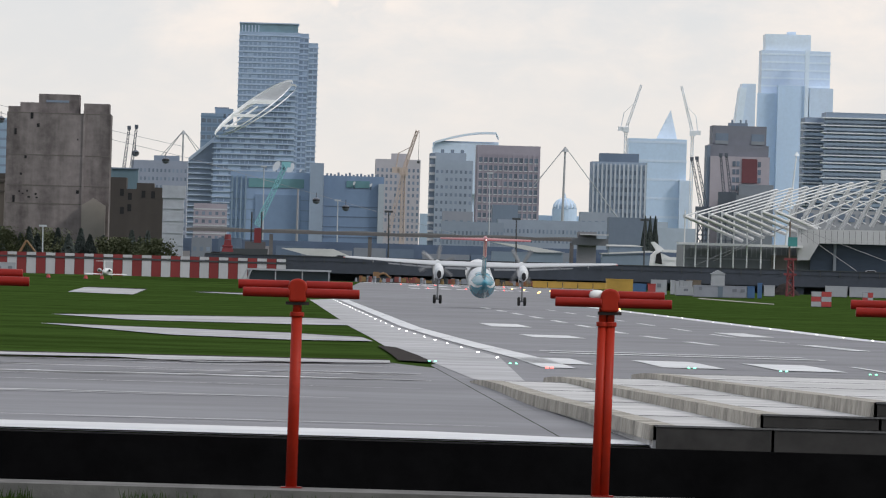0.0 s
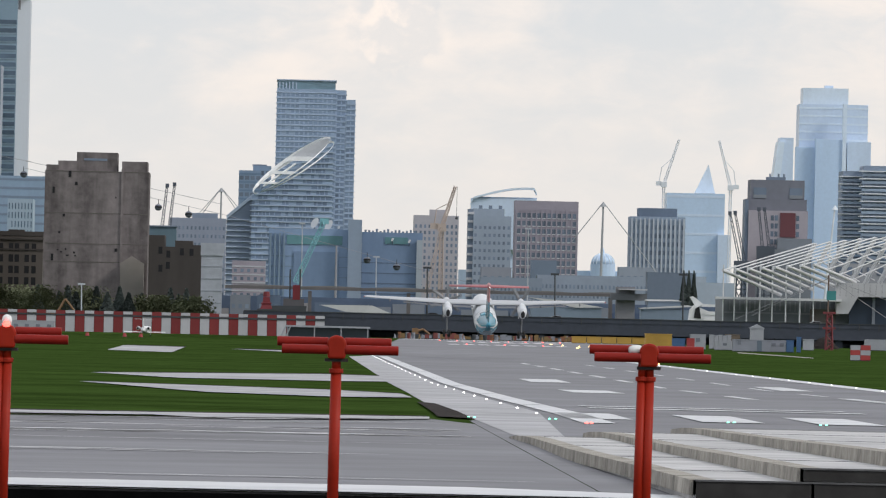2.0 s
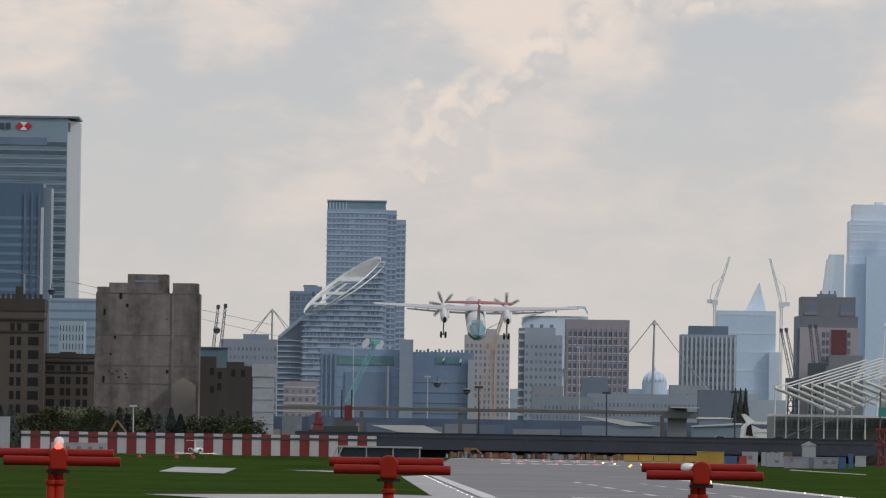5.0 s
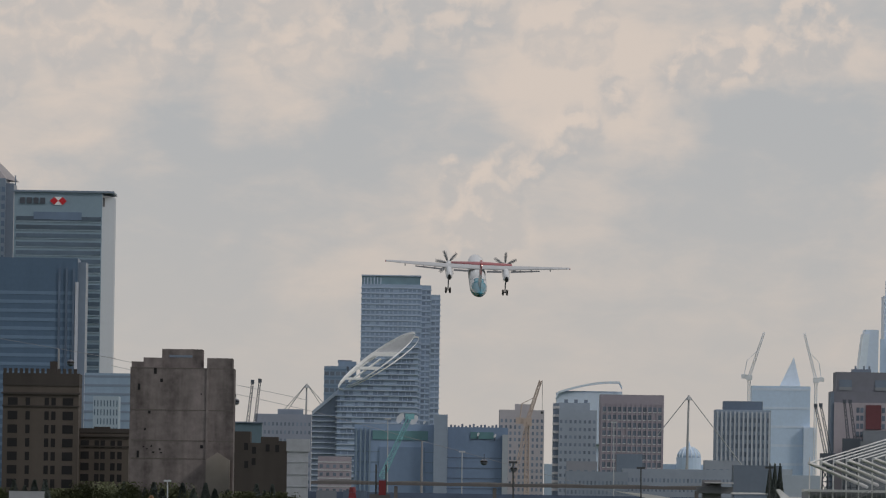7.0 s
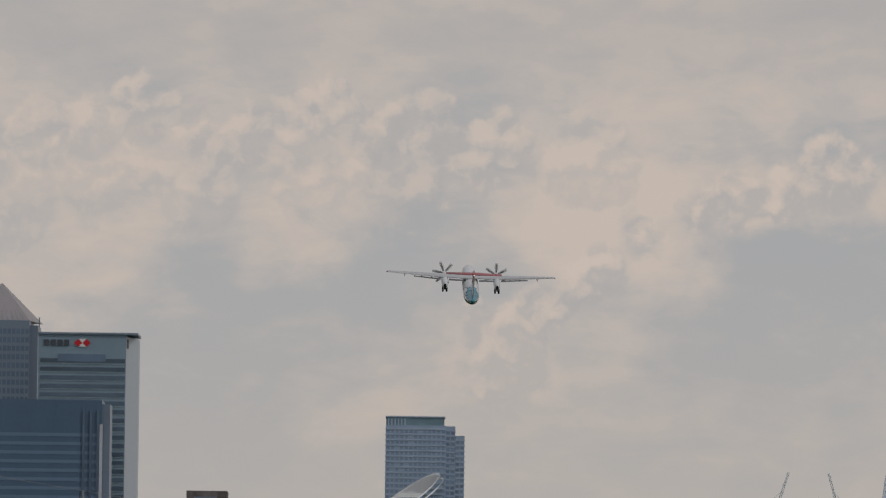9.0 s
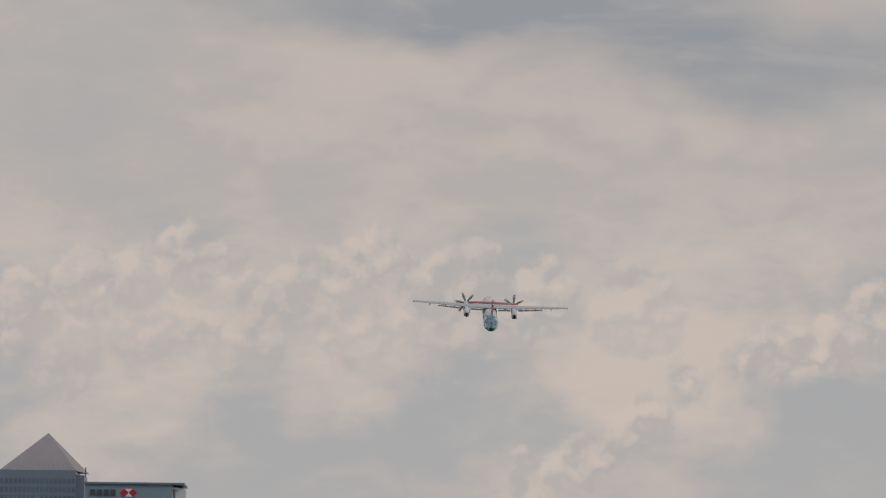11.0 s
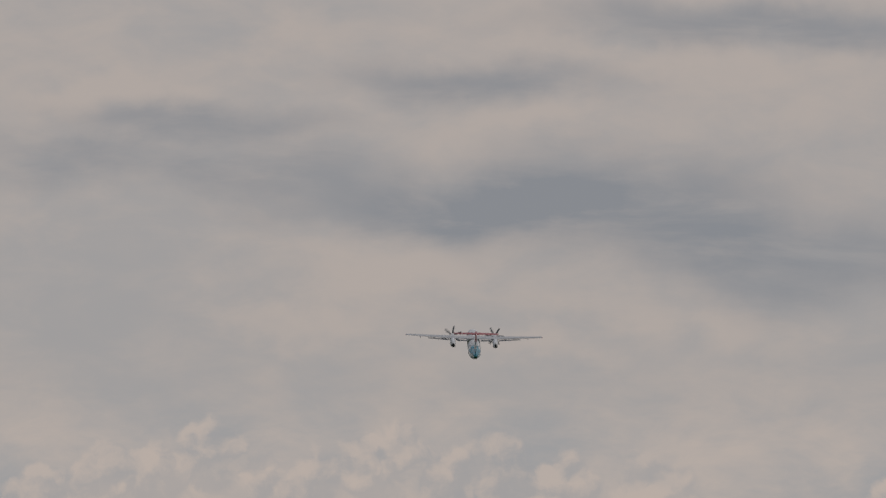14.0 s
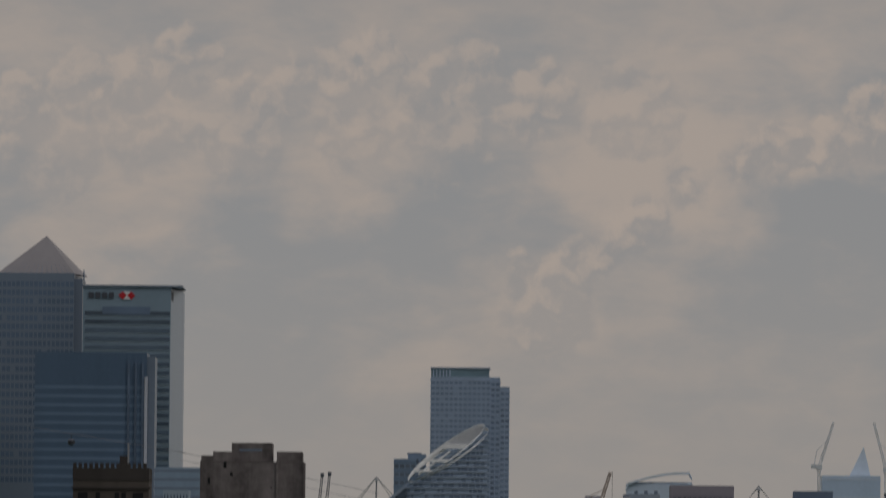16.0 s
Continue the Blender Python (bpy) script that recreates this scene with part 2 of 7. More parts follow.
# ---------------------------------------------------------------- ground
GRASS = mat("mown_grass", (0.036, 0.063, 0.014), 0.95, grain=0.75, size=0.45, stain=0.65, stain_size=0.05, bump=0.4, spec=0.0)
TARMAC = mat("damp_asphalt", (0.165, 0.164, 0.178), 0.6, grain=0.4, size=0.22, stain=0.5, stain_size=0.035, bump=0.1, spec=0.25)
APRON = mat("damp_concrete", (0.375, 0.37, 0.38), 0.65, grain=0.3, size=0.25, stain=0.6, stain_size=0.11, bump=0.1, spec=0.2)
PAINT = mat("road_paint", (0.62, 0.62, 0.63), 0.6, grain=0.15, size=0.8, stain=0.25, stain_size=0.12, bump=0.0, spec=0.2)
CONCRETE = mat("pale_concrete", (0.47, 0.46, 0.455), 0.75, grain=0.3, size=1.2, stain=0.6, stain_size=0.25, bump=0.2, spec=0.2)
WEATHERED = mat("weathered_concrete", (0.33, 0.305, 0.265), 0.85, grain=0.55, size=4.0, stain=0.8, stain_size=0.8, bump=0.3, spec=0.2)
# near-black colour carries the shade on the runway's end wall
SHADED_WALL = mat("shaded_black_wall", (0.005, 0.005, 0.0052), 0.95, grain=0.6, size=1.6, stain=0.9, stain_size=0.35, bump=0.5, spec=0.02)
COPING = mat("dark_coping_concrete", (0.135, 0.130, 0.125), 0.85, grain=0.5, size=4.0, stain=0.7, stain_size=0.9, bump=0.3, spec=0.15)
DARK_END = mat("dark_mottled_concrete", (0.045, 0.043, 0.041), 0.85, grain=0.4, size=2, stain=0.5, stain_size=0.5, bump=0.2, spec=0.1)
DAMP_LIP = mat("damp_lip_concrete", (0.12, 0.12, 0.12), 0.7, grain=0.4, size=3, stain=0.5, stain_size=0.8, bump=0.2, spec=0.2)
SOIL = mat("dark_soil", (0.035, 0.030, 0.028), 0.95, grain=0.4, size=2.0, bump=0.4, spec=0.05)
BED = mat("near_black_bed", (0.005, 0.005, 0.0055), 0.9, grain=0.4, size=0.5, bump=0.2, spec=0.05)

sheet("ground", [(-2600, 161), (2600, 161), (2600, 4950), (-2600, 4950)], 0.0, GRASS, "flat green grass of the airfield up to the horizon", "ground")
solid("channel_bed", Shape().box(-2600, 2600, 40, 161, -5, -3.2), BED, "near-black channel bed between bank and runway", "ground", kind="structure")
solid("near_bank", Shape().box(-600, 600, -400, 79.2, -3.3, 1.60), GRASS, "grassy bank beside the channel", "bank", kind="structure")
solid("coping", Shape().box(-600, 600, 79.2, 80.6, -3.3, 1.72), COPING, "dark grey concrete coping along the channel", "coping", kind="structure")
solid("retaining_wall", Shape().box(-600, 600, 159.4, 161.0, -3.3, 0.70), SHADED_WALL, "wall at the end of the runway, blackened for its shade", "retaining wall", kind="structure")


runway = sheet("runway", [(8.2, 1120), (12.2, 1420), (18.8, 1830), (66.0, 1830), (39.4, 1250), (39.4, 161), (5.4, 161), (5.4, 300), (8.2, 340)], 0.02, TARMAC, "damp grey asphalt runway with white markings", "runway")
sheet("runway_shoulder", [(5.372, 1089.49), (5.542, 661.87), (5.361, 466.08), (4.987, 349.66), (5.642, 304.58), (5.882, 261.53), (6.9, 235), (8.6, 340), (8.6, 1130)], 0.03, APRON, "wet pale concrete shoulder beside the runway", "shoulder")
sheet("taxiway", [(-600, 161), (5.38, 161), (5.38, 290), (4.162, 304), (-8.03, 287.58), (-600, 250)], 0.016, TARMAC, "wet grey asphalt taxiway", "taxiway")
for quad in (
    [(-14.382, 635.44), (1.83, 679.21), (5.603, 669.29), (5.465, 603.72), (1.62, 596.45), (-7.685, 592.4)],
    [(-12.268, 515.23), (1.322, 481.98), (4.918, 458.78), (5.018, 424.59), (1.156, 418.07), (-4.296, 433.33)],
    [(-23.314, 1115.78), (-23.9, 1251.24), (-15.557, 1236.1), (-15.206, 1089.55)],
    [(-9.233, 1209.22), (6.763, 1198.51), (6.789, 1140.76), (0.942, 1148.74)],
    [(-7.459, 1760.28), (-0.781, 1788.31), (0.289, 1667.1), (-6.628, 1636.78)],
    [(-36.0, 297.0), (-8.397, 300.58), (-2.08, 304.54), (4.216, 308.03), (4.11, 300.08), (-1.948, 285.84), (-4.671, 294.35), (-8.132, 291.18), (-36.0, 290.0)],
):
    sheet("bare_soil", [(x, y * (1.018 if y > 250 else 1.0)) for x, y in quad], 0.035, SOIL, "dark wet soil along a paved strip", "soil")
    sheet("paved_strip", quad, 0.05, APRON, "wet pale paved strip in the grass", "paved strip")
sheet("bare_soil", [(4.782, 388.36), (5.41, 379.68), (5.603, 304.47), (4.508, 308.91)], 0.06, SOIL, "dark bare soil beside the runway", "soil")


def marking(x0, x1, y0, y1):
    sheet("runway_marking", [(x0, y0), (x1, y0), (x1, y1), (x0, y1)], 0.045, PAINT, "", parent=runway)


for y in range(300, 1110, 90):
    marking(9.0, 10.1, y, y + 88)
    marking(37.7, 39.35, y, y + 89.5)
marking(15.64, 18.384, 638.5, 676.91)
marking(14.926, 17.784, 513.66, 545.46)
marking(13.393, 15.498, 312.23, 339.39)
marking(17.325, 19.578, 312.55, 338.04)
marking(21.045, 21.307, 310.18, 336.06)
marking(30.794, 32.896, 601.67, 639.76)
marking(29.213, 30.262, 463.48, 511.49)
marking(9.039, 11.157, 314.92, 339.16)
for k in range(9):
    marking(22.9, 23.5, 480 + k * 60, 510 + k * 60)
    marking(29.5, 29.9, 470 + k * 60, 500 + k * 60)
for y0, y1 in ((372, 377), (386, 390)):
    marking(11.5, 22.5, y0, y1)
for k in range(8):
    marking(26.5 + k * 2.6, 28.2 + k * 2.6, 1690, 1730)
    marking(24.5 + k * 2.6, 26.2 + k * 2.6, 1560, 1590)
sheet("runway_end_line", [(19.2, 1806), (58, 1806), (59, 1822), (19.4, 1822)], 0.05, PAINT, "pale line across the end of the runway", "marking")
sheet("taxiway_edge_band", [(-200, 161.2), (7, 161.2), (7, 165), (3, 169), (-30, 167), (-200, 168)], 0.04, PAINT, "wet pale concrete band along the taxiway edge", "edge band")
DARK_SEAM = mat("wet_dark_seam", (0.075, 0.074, 0.078), 0.5, grain=0.4, size=1.0, stain=0.5, stain_size=0.2, bump=0.05, spec=0.3)
# wet sheen of the asphalt, drawn as a lighter base colour
SHEEN = mat("pale_sheen_film", (0.46, 0.455, 0.47), 0.45, grain=0.4, size=0.6, stain=0.8, stain_size=0.25, bump=0.05, spec=0.3)


def wavy_band(name, x0, x1, y, slope, depth, lift, m, label, seed):
    """A ragged strip on the taxiway, from x0 to x1, that thins out towards its ends."""
    rough = random.Random(seed)
    n = 16
    near, far = [], []
    for k in range(n + 1):
        f = k / n
        x, c = x0 + (x1 - x0) * f, y + slope * (x1 - x0) * f
        w = depth * (0.25 + 0.75 * math.sin(math.pi * f)) * (0.5 + 0.8 * rough.random())
        c += (rough.random() - 0.5) * depth * 0.8
        near.append((x, c - w / 2))
        far.append((x, c + w / 2))
    sheet(name, near + far[::-1], lift, m, label, "wet streak" if m is not SOIL else "soil")


rnd = random.Random(5)
for k in range(26):
    x = -26 + 27 * rnd.random()
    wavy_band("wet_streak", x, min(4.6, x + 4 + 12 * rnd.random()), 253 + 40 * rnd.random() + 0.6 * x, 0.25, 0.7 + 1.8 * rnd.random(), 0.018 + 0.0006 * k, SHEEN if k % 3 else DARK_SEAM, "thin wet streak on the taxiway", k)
for k, (xa, xb, y, d) in enumerate(((-30, -4, 206, 0.7), (-16, 2, 211, 1.2), (-12, -1, 209.5, 0.8), (-34, -8, 186, 0.5), (-20, 4, 232, 0.6), (-6, 4.5, 176, 0.5))):
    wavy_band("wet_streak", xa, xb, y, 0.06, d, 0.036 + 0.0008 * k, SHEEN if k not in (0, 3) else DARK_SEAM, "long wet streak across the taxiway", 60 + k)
for k in range(9):
    x = -46 + 5.4 * k
    wavy_band("bare_soil", x, x + 7.0, 294 + 1.15 * (x - 1) if x > -9 else 287 + 0.065 * (x + 8), 0.9 if x > -9 else 0.06, 2.0, 0.056 + 0.0006 * k, SOIL, "dark wet soil at the grass edge", 90 + k)

# stepped concrete ramps at the near end of the runway
for x_far, x_near, y_far, y_near, z, label in (
    (5.68, 6.73, 253, 160.1, 1.10, "lowest"), (7.8, 8.56, 257, 160.1, 1.34, "middle"), (10.4, 10.5, 262, 160.1, 1.60, "top")):
    t = thing("concrete_ramp", f"grey concrete ramp, the {label} of three steps, with weathered edge", "ramp", group="stepped ramps")
    edge = []
    n = 20
    for i in range(n + 1):
        f = i / n
        y = y_far + (y_near - y_far) * f
        edge.append((x_far + (x_near - x_far) * f + 0.12 * math.sin(f * 9.0) * (1 - f), y, z - (z - {1.10: 0.80, 1.34: 0.90, 1.60: 1.0}[z]) * (1 - f) - 0.10 * max(0.0, 1 - f * 9) ** 2))
    s = Shape()
    s.rings([[(x, y, zz - 0.004), (60, y, zz - 0.004), (60, y, 0.3), (x, y, 0.3)] for x, y, zz in edge])
    part("ramp_top", s, CONCRETE, t)
    drop = 0.26
    for (xa, ya, za), (xb, yb, zb) in zip(edge, edge[1:]):
        e = Shape()
        g = 0.15 * (ya - yb) / 7
        e.rings([[(xa - 0.05, ya - g, za), (xa + 0.4, ya - g, za + 0.004), (xa + 0.4, ya - g, za - drop), (xa - 0.07, ya - g, za - drop)],
                 [(xb - 0.05, yb, zb), (xb + 0.4, yb, zb + 0.004), (xb + 0.4, yb, zb - drop), (xb - 0.07, yb, zb - drop)]])
        part("edge_block", e, WEATHERED, t, "weathered concrete edge block")
    for (xa, ya, za), (xb, yb, zb) in list(zip(edge, edge[1:]))[2::5]:
        e = Shape()
        e.rings([[(xa + 0.45, ya, za + 0.003), (40, ya, za + 0.003), (40, ya, za - 0.05), (xa + 0.45, ya, za - 0.05)], [(xa + 0.45, ya - 0.05, za + 0.004), (40, ya - 0.05, za + 0.004), (40, ya - 0.05, za - 0.05), (xa + 0.45, ya - 0.05, za - 0.05)]])
        part("joint", e, DAMP_LIP, t, "dark joint across the ramp")
    tall = {1.10: 0.40, 1.34: 0.225, 1.60: 0.245}[z]
    xa = x_near + 0.05
    while xa < 24:
        part("end_face", Shape().box(xa, xa + 1.97, y_near - 0.12, y_near - 0.01, z - tall, z - 0.03), DARK_END, t, "dark mottled end face")
        xa += 2.02
    part("end_lip", Shape().box(x_near + 0.03, 60, y_near - 0.14, y_near + 0.05, z - 0.028, z + 0.004), DAMP_LIP, t, "damp grey lip of the ramp")

# rough grass along the edge of the bank
tuft_rnd = random.Random(77)
tuft = thing("grass_tufts", "rough green grass along the dark coping", "grass", (0, 79.0, 1.58), kind="stuff")
blades = Shape()
for k in range(2600):
    x = -9 + 18 * tuft_rnd.random()
    if noise.noise(Vector((x * 0.9, 0.0, 3.0))) < -0.05:
        continue
    y, h, w = -0.5 * tuft_rnd.random(), 0.04 + 0.10 * tuft_rnd.random(), 0.006
    dx = (tuft_rnd.random() - 0.5) * 0.08
    n = len(blades.v)
    blades.v += [(x - w, y, 0), (x + w, y, 0), (x + dx, y - 0.03, h)]
    blades.f.append((n, n + 1, n + 2))
part("blades", blades, GRASS, tuft, kind="stuff")

# lights along the runway
FIXTURE = mat("fixture_metal", (0.3, 0.3, 0.3), 0.5, 0.6, grain=0.05)


def ground_light(name, colour, r, power, label, group):
    t = thing(name, label, "airfield light", group=group)
    part("base", Shape().rod((0, 0, 0), (0, 0, 0.03), r * 1.2, r * 1.1, 8), FIXTURE, t)
    dome = Shape().rings([[(r * w * math.cos(a * math.pi / 4), r * w * math.sin(a * math.pi / 4), 0.03 + h * r * 0.8) for a in range(8)] for w, h in ((0.9, 0), (1, 0.4), (0.75, 0.9), (0.2, 1.1))])
    part("lens", dome, mat(name + "_glow", colour, 0.3, glow=power, grain=0, stain=0, bump=0), t, "glowing lens")
    return t


def row_of(light, places):
    for i, (x, y) in enumerate(places):
        m = pose(x, y, rise(y) + 0.02)
        if i == 0:
            light.matrix_basis = m
        else:
            copy_thing(light, m)


row_of(ground_light("edge_light", (1.0, 0.97, 0.92), 0.052, 5, "white runway edge light, lit", "runway edge lights"),
       [(8.3, 330 + 30 * k) for k in range(29)] + [(38.5, 560 + 30 * k) for k in range(16)])
row_of(ground_light("end_edge_light", (1.0, 0.55, 0.15), 0.17, 5.5, "amber runway edge light, lit", "amber edge lights"),
       [(39.5 + 0.045 * k * 30, 1040 + 45 * k) for k in range(12)] + [(48, 1330), (50, 1450), (47.5, 1530), (49, 1600), (46.5, 1290), (44, 1500), (45, 1420), (43, 1380), (46, 1560), (45, 1620), (44, 1660)])
row_of(ground_light("threshold_light", (0.25, 1.0, 0.6), 0.045, 2.2, "green threshold light, lit", "threshold lights"),
       [(x + d, y) for x, y in ((5.617, 308.33), (8.285, 308.52), (14.275, 310.67), (17.185, 307.92), (19.934, 304.94)) for d in (-0.1, 0.1)])
row_of(ground_light("end_light", (1.0, 0.12, 0.10), 0.17, 2.2, "red runway end light, lit", "runway end lights"),
       [(25.5 + 3.2 * k, 1745) for k in range(8)] + [(27.5 + 6.4 * k, 1570) for k in range(3)])
row_of(ground_light("stop_light", (1.0, 0.15, 0.12), 0.06, 2.5, "red light at the runway threshold, lit", "threshold lights"),
       [(9.031, 296.18), (9.207, 296.66)])

# ---------------------------------------------------------------- approach light poles on the bank
RED = mat("orange_red_paint", (0.30, 0.017, 0.005), 0.5, grain=0.12, size=20, stain=0.25, stain_size=3, bump=0.02, spec=0.2)
RED_DARK = mat("red_paint", (0.235, 0.012, 0.007), 0.45, grain=0.12, size=25, stain=0.25, stain_size=4, bump=0.02, spec=0.2)
GLASS_LAMP = mat("lamp_glass", (0.8, 0.8, 0.78), 0.15, grain=0.02, bump=0, spec=0.6)


def approach_light(x, z, double, lamp_side, lit=False):
    """A pole with a clamp head and two pairs of red tubes across."""
    y = 80.2
    t = thing("approach_light", "red approach light pole with cross tubes" + (" and lit red lamp" if lit else " on a concrete coping"), "approach light", (x, y, 1.72), "approach lights")
    h = z - 1.72
    lean = (-0.009 if double else -0.005) * h
    for dx in ((-0.058, 0.010) if double else (0.0,)):
        r = 0.043 if double else 0.05
        part("pole", Shape().rod((dx + lean, 0, 0), (dx, 0, h - 0.22), r * 1.0, r * 0.95, 16), RED, t, smooth=True)
        part("upper_pole", Shape().rod((dx, 0, h - 0.22), (dx, 0, h - 0.05), r * 0.8, r * 0.8, 16), RED, t, smooth=True)
        bevel(part("collar", Shape().rod((dx, 0, h - 0.235), (dx, 0, h - 0.195), r * 1.25, r * 1.25, 16), RED, t), 0.006)
    part("base_plate", Shape().box(lean - 0.09, lean + 0.09, -0.1, 0.1, 0, 0.012), RED_DARK, t)
    head = Shape().wall_outline([(-0.075, -0.11), (0.075, -0.11), (0.085, 0.03), (0.06, 0.075), (0, 0.095), (-0.06, 0.075), (-0.085, 0.03)], -0.09, 0.09)
    head = part("clamp_head", head, RED, t, at=pose(0, 0, h))
    bevel(head, 0.02, 3)
    part("head_foot", Shape().box(-0.10, 0.10, -0.06, 0.06, -0.135, -0.108), mat("dark_rubber", (0.03, 0.02, 0.02), 0.8), t, at=pose(0, 0, h))
    for side in (-1, 1):
        for yy, zz, ln in ((-0.055, -0.032, 0.53 if side > 0 else 0.47), (0.06, 0.032, 0.47 if side > 0 else 0.51)):
            tube = Shape()
            tube.rod((side * 0.07, yy, zz), (side * ln, yy, zz), 0.041, 0.041, 20)
            c = part("cross_tube", tube, RED_DARK, t, smooth=False, at=pose(0, 0, h))
            bevel(c, 0.006)
    if lamp_side:
        lamp = Shape().rings([[(w * math.cos(a * math.pi / 6), w * math.sin(a * math.pi / 6), zz) for a in range(12)] for w, zz in (((0.042, 0.06), (0.045, 0.12), (0.036, 0.15), (0.015, 0.165)) if lit else ((0.06, 0.05), (0.07, 0.08), (0.062, 0.11), (0.03, 0.125)))])
        part("lamp", lamp, GLASS_LAMP, t, "white lamp cover", smooth=True, at=pose(0.0 if lit else -0.11, 0.02, h + (0.01 if lit else -0.05)))
        if lit:
            part("bulb", Shape().rings([[(w * math.cos(a * math.pi / 4), -0.05 + w * math.sin(a * math.pi / 4), zz) for a in range(8)] for w, zz in ((0.03, 0.06), (0.036, 0.08), (0.015, 0.11))]), mat("red_lamp_glow", (1.0, 0.08, 0.06), glow=4, grain=0, stain=0, bump=0), t, "lit red bulb", at=pose(0, -0.02, h + 0.01))


approach_light(0.291, 3.424, False, False)
approach_light(2.968, 3.414, True, True)
approach_light(-2.536, 3.454, True, True, True)
approach_light(5.547, 3.397, True, True)
approach_light(-5.314, 3.475, False, False)

# ---------------------------------------------------------------- buildings of the town beyond
def facade(name, c, rough=0.7, stain=0.15, streak=True, spec=0.3):
    return mat(name, c, rough, grain=0.10, size=0.6, stain=stain, stain_size=0.09, bump=0.05, streak=streak, spec=spec)


def pane(name, c, rough=0.25):
    return mat(name, c, rough, grain=0.25, size=0.12, stain=0.35, stain_size=0.03, bump=0.0, spec=0.5, vary=0.25)


def tower(label, x0, x1, z, y, depth, wall, glass, floor=3.3, slab=None, slab_h=0.7, cols=0, win=(1.4, 1.7), z0=0.0, proud=0.35,
          top=0.0, skip=(), name="tower_block", category="tower block", rail=None, blank=0.0, bottom=0.0, root=None):
    """A block from x0 to x1 whose near face stands at y: walls, a parapet, floor slabs and rows of windows."""
    t = root or thing(name, label, category, ((x0 + x1) / 2, y + depth / 2, 0))
    ox, oy = t.location.x, t.location.y
    w, cx = x1 - x0, (x0 + x1) / 2 - ox
    fy = y - oy
    part("wall", Shape().box(cx - w / 2, cx + w / 2, fy, fy + depth, z0, z), wall, t)
    par = Shape()
    for a, b, c, d in ((-w / 2, w / 2, 0, 0.5), (-w / 2, w / 2, depth - 0.5, depth), (-w / 2, -w / 2 + 0.5, 0.5, depth - 0.5), (w / 2 - 0.5, w / 2, 0.5, depth - 0.5)):
        par.box(cx + a, cx + b, fy + c, fy + d, z, z + 1.0)
    part("parapet", par, wall, t)
    n = max(0, int((z - top - max(z0, bottom)) / floor))
    if slab is not None:
        me = Shape().box(-w / 2 - proud, w / 2 + proud, -proud, min(depth, 6), 0, slab_h).mesh("floor_slab", slab)
        for i in range(n + 1):
            part("floor_slab", me, slab, t, at=pose(cx, fy, z - top - i * floor - slab_h))
    if cols:
        rnd = random.Random(int(abs(x0) * 10) + n)
        me = Shape().box(-win[0] / 2, win[0] / 2, -0.06, 0.3, 0, win[1]).mesh("window", glass)
        single = n * cols <= 300
        s = Shape()
        pitch = (w - 2 * blank) / cols
        for i in range(n):
            for j in range(cols):
                if rnd.random() < 0.03:
                    continue
                x, zz = cx - w / 2 + blank + (j + 0.5) * pitch, z - top - (i + 1) * floor + 0.35 * (floor - win[1])
                if single:
                    part("window", me, glass, t, at=pose(x, fy, zz))
                else:
                    dw = win[0] / 2 * (1 - 0.25 * (rnd.random() < 0.2))
                    s.box(x - dw, x + dw, fy - 0.06 - 0.02 * rnd.random(), fy + 0.3, zz, zz + win[1])
        if not single:
            part("window_grid", s, glass, t, "rows of small dark windows", kind="stuff")
    return t


def block(t, name, m, x0, x1, y0, y1, z0, z1, label=""):
    """A plain piece of the building t, in the world's own places."""
    o = t.location
    return part(name, Shape().box(x0 - o.x, x1 - o.x, y0 - o.y, y1 - o.y, z0, z1), m, t, label)


# towers far off across the river; distance haze is mixed into their colours
FAR_A = facade("haze_blue_glazing", (0.600, 0.700, 0.840), 0.45, 0.08)
FAR_B = facade("haze_pale_glazing", (0.700, 0.790, 0.890), 0.45, 0.08)
FAR_C = facade("haze_mid_glazing", (0.530, 0.660, 0.830), 0.45, 0.08)
t = tower("glass skyscraper with stepped shoulders, coloured haze blue", 246.87, 281.27, 119.18, 4700, 30, FAR_A, FAR_C, floor=4.0, slab=FAR_B, slab_h=0.9, proud=0.12, top=0.5, name="skyscraper", category="skyscraper")
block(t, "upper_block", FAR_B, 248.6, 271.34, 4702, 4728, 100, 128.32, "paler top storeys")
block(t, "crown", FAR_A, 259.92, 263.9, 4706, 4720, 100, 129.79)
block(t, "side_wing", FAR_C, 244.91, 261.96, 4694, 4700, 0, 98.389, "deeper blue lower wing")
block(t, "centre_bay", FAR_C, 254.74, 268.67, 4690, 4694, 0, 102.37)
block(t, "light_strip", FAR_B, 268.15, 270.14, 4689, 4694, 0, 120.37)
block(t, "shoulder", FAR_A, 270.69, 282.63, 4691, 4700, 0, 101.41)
t = thing("wedge_skyscraper", "wedge-shaped glass skyscraper with slanting side, coloured haze blue", "skyscraper", (237.3, 4640, 0))
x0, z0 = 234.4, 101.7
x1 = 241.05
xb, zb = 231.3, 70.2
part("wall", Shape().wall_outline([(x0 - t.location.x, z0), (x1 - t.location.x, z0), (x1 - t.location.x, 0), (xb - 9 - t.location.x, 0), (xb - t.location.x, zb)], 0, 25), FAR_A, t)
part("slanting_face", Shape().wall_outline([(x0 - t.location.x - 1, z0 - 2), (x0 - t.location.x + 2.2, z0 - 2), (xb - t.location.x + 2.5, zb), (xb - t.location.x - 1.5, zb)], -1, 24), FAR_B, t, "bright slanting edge")
